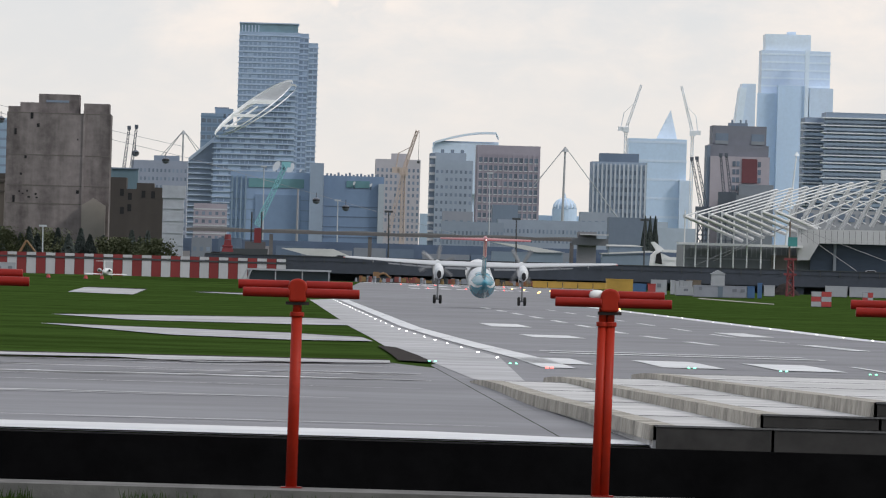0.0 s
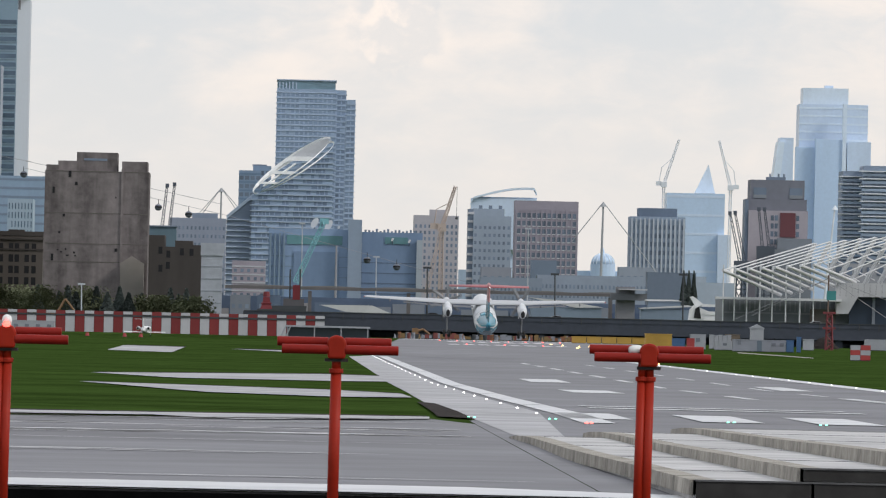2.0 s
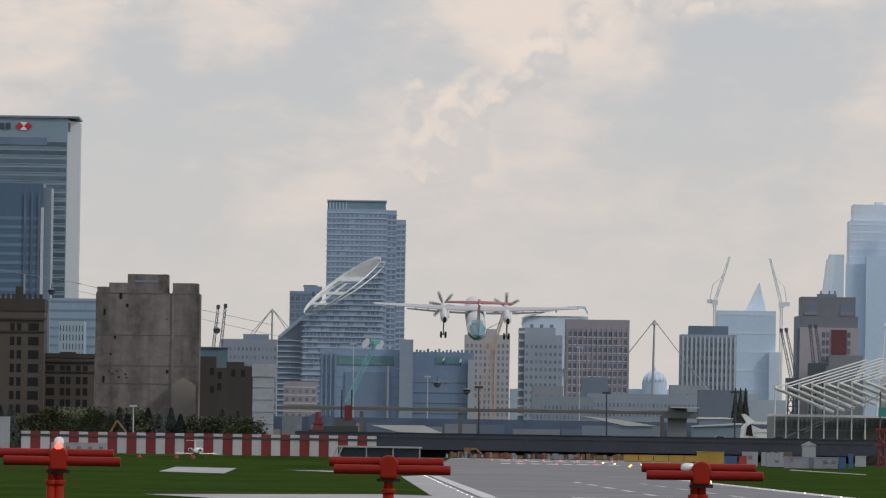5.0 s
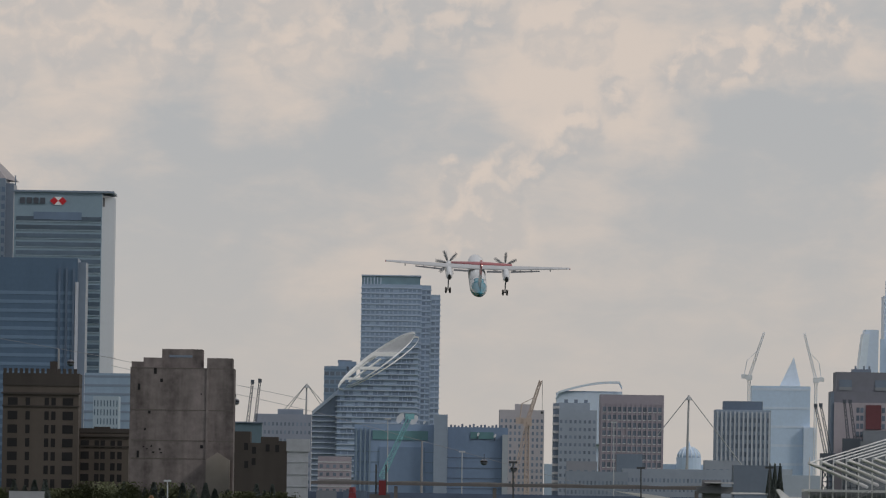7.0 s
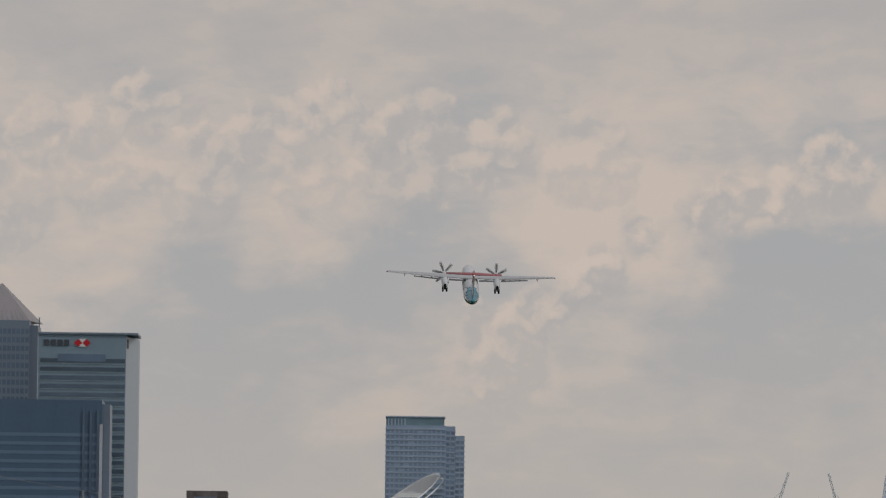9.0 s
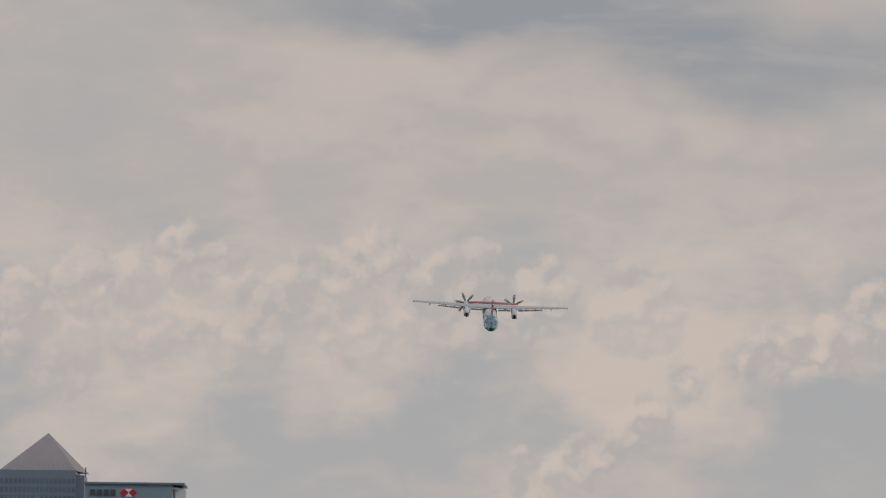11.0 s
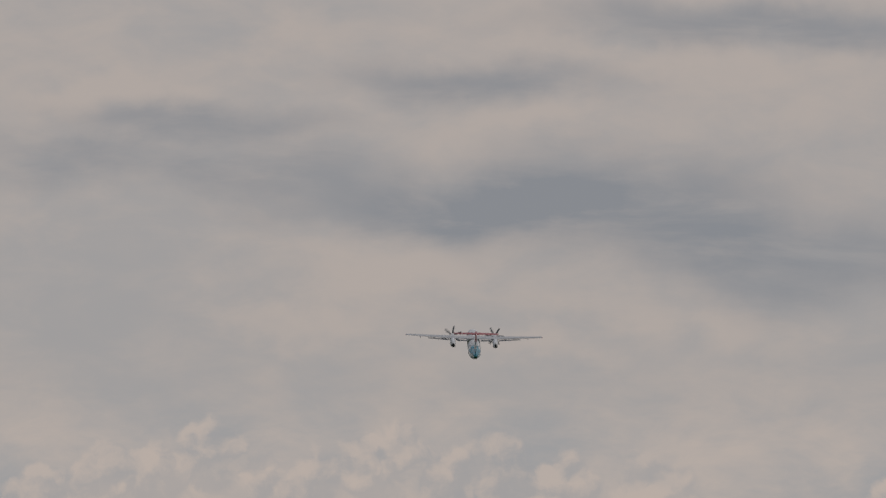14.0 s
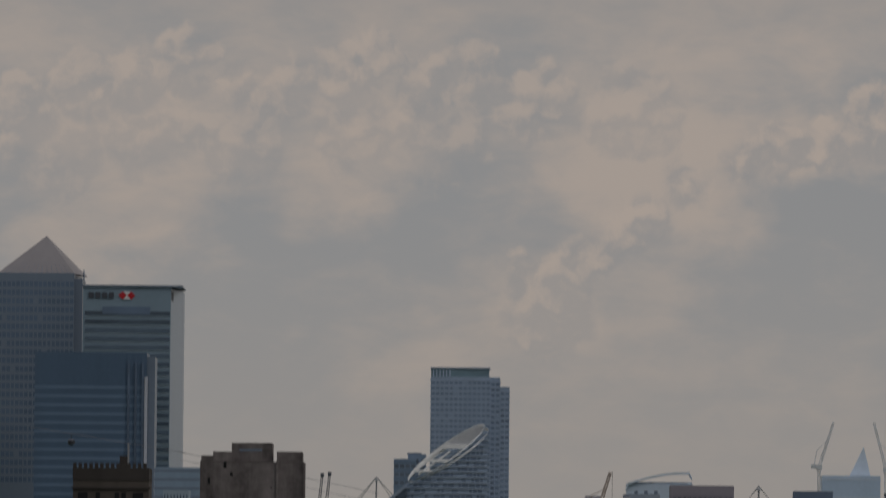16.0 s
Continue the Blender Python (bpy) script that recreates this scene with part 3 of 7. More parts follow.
t = tower("glass office tower with pyramid spire, coloured haze blue", 173.33, 201.34, 69.964, 4500, 28, FAR_C, FAR_A, slab=FAR_A, floor=9, slab_h=1.2, proud=0.1, name="office_tower", category="office tower")
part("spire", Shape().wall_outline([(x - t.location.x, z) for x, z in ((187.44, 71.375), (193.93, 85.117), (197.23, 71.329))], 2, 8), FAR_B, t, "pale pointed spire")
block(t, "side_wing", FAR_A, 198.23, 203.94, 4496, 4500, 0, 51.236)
tower("glass office block with curved roof, coloured haze blue", 78.953, 105.96, 63.204, 4300, 30, FAR_A, FAR_C, slab=FAR_B, floor=8, slab_h=0.8, proud=0.1, name="office_tower", category="office tower")
t = thing("roof_canopy", "curved roof frame over a glass office block, paled for haze", "roof canopy", (90.278, 4296, 0))
s = Shape()
prev = None
for k in range(25):
    f = k / 24
    x = 75.497 + (105.84 - 75.497) * f
    z = 63.59 + 5.2 * math.sin(0.5 * math.pi * min(1, f * 1.15)) - (2.5 if k in (0, 24) else 0)
    p = (x - t.location.x, 0, z)
    if prev:
        s.rings([[(prev[0], -1, prev[2] - 0.9), (prev[0], 14, prev[2] - 0.9), (prev[0], 14, prev[2]), (prev[0], -1, prev[2])], [(p[0], -1, p[2] - 0.9), (p[0], 14, p[2] - 0.9), (p[0], 14, p[2]), (p[0], -1, p[2])]])
    prev = p
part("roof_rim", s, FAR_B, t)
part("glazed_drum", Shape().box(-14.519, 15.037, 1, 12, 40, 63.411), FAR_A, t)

# banking district; slate and low block colours include some distance haze
# darker copy of the steel; colours in the shade of the corner notch
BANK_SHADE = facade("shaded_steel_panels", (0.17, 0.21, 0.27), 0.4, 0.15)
GLASS_BLUE = pane("blue_green_glass", (0.085, 0.125, 0.172))
GLASS_DEEP = pane("deep_blue_glass", (0.112, 0.162, 0.238))
STEEL_PALE = facade("pale_steel_panels", (0.400, 0.488, 0.560), 0.4, 0.08)
STEEL_MID = facade("grey_steel_panels", (0.200, 0.250, 0.320), 0.4, 0.08)
t = tower("steel and glass bank tower with sloping pyramid roof", -229.33, -183.0, 160.2, 4400, 50, STEEL_MID, GLASS_DEEP, floor=4.0, slab=None, cols=22, win=(1.6, 2.4), top=2, bottom=60, name="pyramid_tower", category="skyscraper")
apex = (-197.21, 179.38)
o = t.location
a0, a1, zz = -214.4, -178.4, 161.0
PYRAMID = facade("pyramid_steel", (0.30, 0.28, 0.29), 0.5, 0.15)
near_x = -182.9
base = [(-219.0 - o.x, -24, zz), (near_x - o.x, -24, zz), (a1 - o.x, 20, zz), (-214.5 - o.x, 24, zz)]
tip_ring = [(apex[0] - o.x + dx, dy, apex[1]) for dx, dy in ((-0.3, -0.3), (0.3, -0.3), (0.3, 0.3), (-0.3, 0.3))]
part("pyramid_roof", Shape().rings([base, tip_ring]), PYRAMID, t, "grey ribbed pyramid roof")
for k in range(1, 14):
    p = Vector(base[0]).lerp(Vector(base[1]), k / 14)
    part("roof_seam", Shape().rod(p + Vector((0, -0.1, 0)), Vector(tip_ring[0]) + Vector((0.3, -0.1, -0.6)), 0.12, 0.05, 4), STEEL_MID, t)
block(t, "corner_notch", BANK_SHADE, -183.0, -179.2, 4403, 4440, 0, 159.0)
part("mast", Shape().rod((a1 - o.x - 0.6, -10, zz - 2.5), (a1 - o.x - 0.6, -10, zz + 2.2), 0.3), STEEL_MID, t)

BANK = facade("bank_tower_panels", (0.235, 0.320, 0.390), 0.35, 0.08)
x0, x1, z = -174.67, -134.3, 151.5
xr = -129.4
t = thing("bank_tower", "tall glass bank tower with banded floors and red sign", "skyscraper", ((x0 + x1) / 2, 4325, 0))
o = t.location
part("wall", Shape().box(x0 - o.x, x1 - o.x, -25, 25, 0, z), BANK, t)
# the side's brighter light is put into its paler colour
part("side_wall", Shape().rings([[(x1 - o.x, -25, h), (xr - o.x, 2, h), (xr - o.x, 25, h), (x1 - o.x, 25, h)] for h in (0, z - 1)]), facade("bank_side_lit", (0.40, 0.455, 0.52), 0.4, 0.06), t, "side wall coloured paler as the lit side")
me = Shape().box(x0 - o.x + 1, x1 - o.x - 0.4, -25.25, -24.9, 0, 1.9).mesh("window_band", GLASS_BLUE)
me2 = Shape().box(x0 - o.x + 1, x1 - o.x - 0.4, -25.32, -24.9, 0, 0.22).mesh("sill_band", STEEL_PALE)
n_band = 44
for k in range(n_band):
    h = z - 13 - k * 3.9
    if h > 2:
        part("window_band", me, GLASS_BLUE, t, at=pose(0, 0, h))
        part("sill_band", me2, STEEL_PALE, t, at=pose(0, 0, h - 0.6))
# no real depth here: the recess shade is given by dark colour
block(t, "recess", GLASS_DEEP, x0 + 9, x0 + 31, 4299.6, 4300.2, z - 12.5, z - 9, "dark band standing for a recessed floor")
block(t, "roof_edge", STEEL_MID, x0 - 0.5, xr + 0.5, 4299, 4350, z, z + 0.9)
RED_SIGN = mat("red_sign", (0.55, 0.02, 0.03), 0.5, grain=0.03, bump=0)
DARK_SIGN = mat("dark_sign", (0.07, 0.08, 0.10), 0.5, grain=0.03, bump=0)
WHITE_SIGN = mat("white_sign", (0.8, 0.8, 0.8), 0.5, grain=0.03, bump=0)
for k in range(4):
    block(t, "sign_bar", DARK_SIGN, x0 + 2.6 + k * 3.1, x0 + 4.9 + k * 3.1, 4299.5, 4300.1, z - 5.3, z - 2.5, "dark sign bar")
sx = x0 + 20.2
for sgn in (-1, 1):
    part("sign_wedge", Shape().wall_outline([(sgn * 3.9, 0), (sgn * 2.0, 1.8), (0, 0), (sgn * 2.0, -1.8)], -0.5, 0.1), RED_SIGN, t, "red lozenge of the sign", at=pose(sx - o.x, -25, z - 3.9))
    part("sign_wedge", Shape().wall_outline([(-1.8, sgn * 1.8), (1.8, sgn * 1.8), (0, 0)], -0.45, 0.1), WHITE_SIGN, t, "white wedge of the sign", at=pose(sx - o.x, -25, z - 3.9))
part("side_sign", Shape().box(1.2, 4.2, -0.3, 0.3, z - 6.2, z - 2.0), DARK_SIGN, t, at=Matrix.Translation((x1 - o.x, -25, 0)) @ pose(0, 0, 0, 0, 0, 78) @ pose(0, 0, 0))

t = tower("dark blue glass office tower beside a taller tower", -191.8, -141.61, 117.67, 4200, 40, facade("slate_glass_panels", (0.092, 0.147, 0.225), 0.35, 0.1), GLASS_DEEP, floor=4.0, slab=facade("slate_bands", (0.145, 0.219, 0.317), 0.4, 0.1), slab_h=1.5, proud=0.12, top=14, name="glass_tower", category="office tower")
block(t, "stair_shaft", STEEL_MID, -141.6, -138.05, 4204, 4235, 0, 116.98)
block(t, "light_strip", facade("pale_strip", (0.5, 0.52, 0.58)), -142.54, -141.27, 4199.2, 4203, 0, 107.83, "pale vertical strip")
for k in range(3):
    block(t, "mullion", GLASS_DEEP, -150.18 + k * 3.2, -150.18 + k * 3.2 + 1.0, 4199.3, 4200.2, 0, 114.05)
tower("pale low glass office block", -136.03, -114, 65.582, 4150, 30, facade("hazy_blue_block", (0.265, 0.353, 0.455)), GLASS_BLUE, floor=3.9, slab=STEEL_MID, slab_h=1.0, proud=0.1, name="office_block", category="office block")
tower("glass office block coloured haze blue", -128.92, -117.92, 54.131, 4050, 30, facade("light_haze_block", (0.34, 0.42, 0.50)), GLASS_BLUE, floor=3.9, cols=8, win=(0.4, 2.6), name="office_block", category="office block")
tower("grey-blue glass office block", -164.56, -136.87, 50.457, 4100, 30, facade("hazy_blue_block", (0.265, 0.353, 0.455)), GLASS_BLUE, floor=3.9, slab=STEEL_MID, slab_h=1.0, proud=0.1, name="office_block", category="office block")

# residential towers; cladding and glass tones are shifted towards haze blue
BALC = facade("hazed_balcony_fronts", (0.430, 0.515, 0.650), 0.6, 0.1)
FLAT = facade("hazed_cladding", (0.317, 0.405, 0.536), 0.6, 0.12)
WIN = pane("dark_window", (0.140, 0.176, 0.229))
RES_WIN = pane("hazed_window", (0.198, 0.261, 0.366))
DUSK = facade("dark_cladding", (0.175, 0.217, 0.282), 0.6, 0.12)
t = tower("tall residential tower with balconies and glazed top, hazed grey-blue", -12.456, 11.216, 95.687, 3700, 30, FLAT, RES_WIN, floor=2.16, slab=BALC, slab_h=0.42, cols=13, win=(1.25, 1.1), proud=0.22, top=0.2)
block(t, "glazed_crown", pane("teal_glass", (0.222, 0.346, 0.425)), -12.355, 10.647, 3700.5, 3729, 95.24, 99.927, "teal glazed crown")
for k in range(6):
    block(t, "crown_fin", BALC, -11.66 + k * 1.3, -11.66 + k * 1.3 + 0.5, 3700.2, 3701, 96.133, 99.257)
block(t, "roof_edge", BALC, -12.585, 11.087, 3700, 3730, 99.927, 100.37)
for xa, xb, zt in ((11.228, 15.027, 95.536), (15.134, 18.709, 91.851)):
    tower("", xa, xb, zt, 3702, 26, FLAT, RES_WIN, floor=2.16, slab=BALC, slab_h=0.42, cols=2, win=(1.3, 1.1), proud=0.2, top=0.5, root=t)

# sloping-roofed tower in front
# slab colour is paled with haze blue as well
SLOPE = facade("hazed_slabs", (0.440, 0.515, 0.620), 0.6, 0.1)
t = thing("sloping_tower", "stepped residential tower with a tilted white oval roof ring", "tower block", (-5.093, 3450, 0))
o = t.location
xl, zl = -19.952, 50.965
xr, zr = 9.564, 71.432
zlow = 41.805
n = 17
for k in range(n):
    xa = xl + (xr - xl) * k / n
    h = zl + (zr - zl) * k / n
    part("bay", Shape().box(xa - o.x, xl + (xr - xl) * (k + 1) / n - o.x, 0, 25, 0, h), FLAT, t)
h = 3.0
while h < zr - 2:
    f = max(0.0, (h + 1 - zl) / (zr - zl))
    part("floor_slab", Shape().box(xl + (xr - xl) * f - o.x - 0.6, xr - o.x + 0.4, -0.5, 4, h, h + 0.34), SLOPE, t)
    h += 2.0
s = Shape()
rnd = random.Random(4)
h = 3.6
while h < zr - 4:
    f = max(0.0, (h + 3 - zl) / (zr - zl))
    xa = xl + (xr - xl) * f
    while xa < xr - 2:
        w = rnd.choice((1.0, 1.5, 2.2))
        if rnd.random() < 0.7:
            s.box(xa - o.x, xa + w - o.x, -0.1, 0.3, h, h + 1.2)
        xa += w + 0.35
    h += 2.0
part("window_grid", s, RES_WIN, t, "rows of small dark windows", kind="stuff")
# wing on the low side
xa, xb2, zw = -29.153, -19.562, 41.856
part("low_wing", Shape().wall_outline([(xa - o.x, 0), (xb2 - o.x, 0), (xb2 - o.x, zl - 1), (xa - o.x, zw)], 3, 26), DUSK, t)
h = 3.5
while h < zw:
    part("floor_slab", Shape().box(xa - o.x - 0.3, xb2 - o.x, 2.4, 4, h, h + 0.4), SLOPE, t)
    h += 2.0
part("sloping_coping", Shape().wall_outline([(xa - o.x, zw), (xb2 - o.x, zl - 1), (xb2 - o.x, zl + 0.5), (xa - o.x, zw + 1.4)], 2.5, 26), SLOPE, t)
# tilted oval ring with cross bars
RING = facade("white_ring", (0.950, 0.950, 0.950), 0.5, 0.05)
cx, cz = -5.617, 61.955
ux, uz = 7.451 - cx, 71.602 - cz
L = math.hypot(ux, uz) * 1.06
ux, uz = ux / math.hypot(ux, uz), uz / math.hypot(ux, uz)
Wd = L * 0.165
rings = []
for k in range(48):
    a = 2 * math.pi * k / 48
    px = cx - o.x + ux * L * math.cos(a) - uz * Wd * math.sin(a)
    pz = cz + uz * L * math.cos(a) + ux * Wd * math.sin(a)
    py = -14 + 14 * math.sin(a)
    nx, nz = -uz * math.sin(a) + 0.25 * ux * math.cos(a), ux * math.sin(a) + 0.25 * uz * math.cos(a)
    rings.append([(px + nx * 0.45, py - 0.6, pz + nz * 0.6 + 0.2), (px + nx * 0.45, py + 0.6, pz + nz * 0.6 + 0.2), (px - nx * 0.3, py + 0.6, pz - nz * 0.3 - 0.25), (px - nx * 0.3, py - 0.6, pz - nz * 0.3 - 0.25)])
rings.append(rings[0])
rim = [[(x + 0.75 * (1 + (x + o.x - cx) / L), y + 1.5, z - 0.85 * (1 + (x + o.x - cx) / L)) for x, y, z in r] for r in rings]
part("lower_rim", Shape().rings(rim, cap=False), RING, t, "white lower rim of the roof")
part("roof_ring", Shape().rings(rings, cap=False), RING, t, "white oval roof ring")
reach, lead = math.hypot(uz * L, ux * Wd), math.atan2(ux * Wd, uz * L)


def ring_point(a, f=0.97):
    return (cx - o.x + f * (ux * L * math.cos(a) - uz * Wd * math.sin(a)), cz + f * (uz * L * math.cos(a) + ux * Wd * math.sin(a)))


def ring_band(low, high):
    """Outline of the roof ring between two levels, from -1 at its foot to 1 at its head."""
    a, b = math.acos(low), math.acos(high)
    n = 14
    return [ring_point(lead - a + (a - b) * k / n) for k in range(n + 1)] + [ring_point(lead + b + (a - b) * k / n) for k in range(n + 1)]


part("roof_plate", Shape().wall_outline(ring_band(0.20, 0.999), -12, -11), facade("pale_roof_plate", (0.56, 0.57, 0.60)), t, "pale closed upper part of the roof ring")
for low, high in ((0.16, 0.32), (-0.33, -0.22), (-0.70, -0.62)):
    part("cross_bar", Shape().wall_outline(ring_band(low, high), -12.6, -12.1), RING, t)
for f in (-0.12,):
    part("long_bar", Shape().rod((cx - o.x - ux * L * 0.75 - uz * Wd * f, -12, cz - uz * L * 0.75 + ux * Wd * f), (cx - o.x + ux * L * 0.1 - uz * Wd * f, -12, cz + uz * L * 0.1 + ux * Wd * f), 0.38), RING, t)

tower("blue glass tower with a roof crane", -26.008, -17.536, 61.381, 3600, 20, facade("hazed_panel_tower", (0.215, 0.290, 0.397)), WIN, floor=3.2, cols=4, win=(1.6, 1.5), slab=facade("slate_bands", (0.145, 0.219, 0.317)), slab_h=0.6, proud=0.1)
t = tower("blue glass block with a roof beam", -20.734, -13.743, 63.575, 3620, 15, facade("hazed_panel_tower", (0.215, 0.290, 0.397)), WIN, floor=3.2, cols=3)
block(t, "roof_beam", DUSK, -20.978, -15.516, 3621, 3624, 64.225, 65.098)

# mid-distance towers; their wall and window colours contain some haze blue
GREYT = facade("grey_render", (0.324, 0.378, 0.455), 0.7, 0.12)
BEIGE = facade("hazed_beige_render", (0.444, 0.426, 0.452), 0.7, 0.1)
BRICK = facade("hazed_red_brick", (0.318, 0.292, 0.339), 0.75, 0.12)
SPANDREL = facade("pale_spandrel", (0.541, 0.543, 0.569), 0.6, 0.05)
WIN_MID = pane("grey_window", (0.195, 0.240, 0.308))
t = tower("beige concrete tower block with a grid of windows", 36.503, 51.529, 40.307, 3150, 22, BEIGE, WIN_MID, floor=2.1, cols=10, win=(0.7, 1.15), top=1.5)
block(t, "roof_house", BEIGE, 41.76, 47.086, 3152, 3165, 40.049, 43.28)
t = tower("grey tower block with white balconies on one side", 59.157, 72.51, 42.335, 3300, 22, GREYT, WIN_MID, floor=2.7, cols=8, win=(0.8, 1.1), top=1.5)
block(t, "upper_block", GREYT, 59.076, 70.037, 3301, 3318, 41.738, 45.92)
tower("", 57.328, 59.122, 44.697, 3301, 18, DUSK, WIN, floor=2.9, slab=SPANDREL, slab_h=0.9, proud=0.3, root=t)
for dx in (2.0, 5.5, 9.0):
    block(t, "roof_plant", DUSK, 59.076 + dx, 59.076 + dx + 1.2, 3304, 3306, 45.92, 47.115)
t = tower("red brick tower block, paled for haze, with deep gridded windows", 72.657, 94.644, 47.378, 3250, 22, BRICK, WIN, floor=2.75, cols=12, win=(1.25, 1.7), top=2.6, blank=0.5)
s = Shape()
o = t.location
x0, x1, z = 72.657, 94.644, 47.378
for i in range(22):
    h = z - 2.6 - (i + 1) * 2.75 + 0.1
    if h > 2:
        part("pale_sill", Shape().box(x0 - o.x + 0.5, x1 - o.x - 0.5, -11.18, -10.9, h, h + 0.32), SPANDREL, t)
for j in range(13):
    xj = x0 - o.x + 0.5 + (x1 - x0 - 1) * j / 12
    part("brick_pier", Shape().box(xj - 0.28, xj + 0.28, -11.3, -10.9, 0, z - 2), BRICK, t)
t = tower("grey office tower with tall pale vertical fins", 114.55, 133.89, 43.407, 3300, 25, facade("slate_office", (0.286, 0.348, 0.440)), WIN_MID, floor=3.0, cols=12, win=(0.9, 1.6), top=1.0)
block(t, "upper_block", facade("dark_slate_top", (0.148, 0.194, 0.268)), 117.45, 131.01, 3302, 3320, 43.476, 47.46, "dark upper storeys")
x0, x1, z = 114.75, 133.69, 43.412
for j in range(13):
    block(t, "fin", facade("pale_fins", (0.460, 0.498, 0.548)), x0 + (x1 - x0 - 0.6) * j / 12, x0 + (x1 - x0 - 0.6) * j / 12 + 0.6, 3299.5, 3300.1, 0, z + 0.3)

# domed building
t = thing("domed_hall", "domed hall far off, coloured haze blue", "dome", (124.27, 3900, 0))
r = 4.943
zb = 31.547
part("dome", Shape().rings([[(r * math.cos(b) * math.cos(a * math.pi / 10), r * math.cos(b) * math.sin(a * math.pi / 10), zb + r * 0.95 * math.sin(b)) for a in range(20)] for b in (0, 0.35, 0.7, 1.05, 1.35, 1.54)]), FAR_C, t, smooth=True)
for k in range(8):
    a = math.pi * (k + 0.5) / 8
    part("rib", Shape().rings([[(1.01 * r * math.cos(b) * math.cos(-a) + d, 1.01 * r * math.cos(b) * math.sin(-a) - e, zb + r * 0.96 * math.sin(b)) for d, e in ((-0.2, 0), (0.2, 0), (0.2, 0.3), (-0.2, 0.3))] for b in (0, 0.4, 0.8, 1.2, 1.5)]), FAR_B, t)
part("lantern", Shape().rod((0, 0, zb + r * 0.9), (0, 0, zb + r * 0.95 + 2), 0.8, 0.2, 8), FAR_C, t)
part("drum", Shape().rod((0, 0, 0), (0, 0, zb), r * 1.05, r * 1.05, 20), FAR_C, t)
part("side_hall", Shape().box(-11.768, 11.298, 2, 14, 0, 28.723), FAR_C, t)

# dark residential tower with red panel; render colours slightly lifted by distance haze
t = tower("brown-grey residential tower with dark glazed top floors", 130.6, 146.39, 48.212, 2750, 20, facade("dark_grey_render", (0.187, 0.194, 0.228)), WIN, floor=3.4, top=60, name="residential_tower")
o = t.location
x0, x1, z = 130.6, 146.39, 48.212
PINK = facade("pinkish_render", (0.381, 0.350, 0.384), 0.75, 0.12)
for k in range(2):
    for xa, xb in ((x0 + 0.8, x0 + 4.6), (x1 - 4.4, x1 - 0.6)):
        block(t, "balcony_void", WIN, xa, xb, 2749.85, 2750.3, z - 3.6 - k * 3.4, z - 1.3 - k * 3.4, "dark glazed balcony")
        block(t, "balcony_rail", facade("balcony_front", (0.22, 0.24, 0.26)), xa, xb, 2749.6, 2749.8, z - 4.4 - k * 3.4, z - 3.4 - k * 3.4)
block(t, "roof_plant", DUSK, 135.54, 141.02, 2754, 2762, z, 50.153, "dark roof plant")
for dx in (0.5, 3.0, 4.6):
    block(t, "roof_vent", DUSK, 135.7 + dx, 135.7 + dx + 0.5, 2755, 2756, z + 1.5, z + 2.9)
block(t, "middle_storey", facade("dark_grey_render", (0.187, 0.194, 0.228)), 129.28, 147.05, 2748, 2770, 0, 43.503)
x0, x1, z = 129.92, 147.35, 40.173
block(t, "front_wall", PINK, x0, x1, 2746, 2748, 0, z, "pinkish rendered front")
block(t, "red_panel", facade("brick_red_panel", (0.150, 0.058, 0.066)), 139.23, 143.71, 2745.7, 2746.1, 32.427, 39.557, "large brick-red panel")
for i in range(8):
    for px in (136.92, 138.08, 144.38):
        block(t, "window", WIN, px - 0.45, px + 0.45, 2745.9, 2746.2, z - 2.9 - 2.35 * i, z - 1.4 - 2.35 * i)
block(t, "side_strip", DUSK, 128.88, 129.88, 2746.5, 2760, 0, 43.134, "dark side strip")
block(t, "low_wing", facade("grey_low_wing", (0.199, 0.219, 0.245)), 138.27, 148.37, 2740, 2745, 0, 32.015)
block(t, "lower_wing", facade("grey_low_wing", (0.199, 0.219, 0.245)), 132.13, 148, 2735, 2740, 0, 28.854)

# balcony towers, with distance haze blended into wall, edge and glass colours
BT = facade("dark_balcony_wall", (0.234, 0.289, 0.373), 0.6, 0.12)
RAILG = facade("pale_balcony_edge", (0.669, 0.693, 0.721), 0.6, 0.08)
GLZ = pane("balcony_glass", (0.268, 0.338, 0.436))
for xa, xb, zt, yy in ((151.92, 159.14, 49.601, 2650), (157.21, 185.65, 51.034, 2640)):
    t = tower("round-cornered apartment tower with pale balcony edges", xa, xb, zt, yy, 22, BT, WIN, floor=2.12, slab=RAILG, slab_h=0.35, proud=1.0, cols=max(4, int((xb - xa) / 1.6)), win=(0.8, 1.2), name="apartment_tower", category="apartment tower", top=0.4)
    me = Shape().box(xa - t.location.x - 0.6, xb - t.location.x + 0.6, -11.8, -11.7, 0, 0.75).mesh("glass_rail", GLZ)
    for k in range(22):
        part("glass_rail", me, GLZ, t, at=pose(0, 0, zt - 2.0 - k * 2.12))

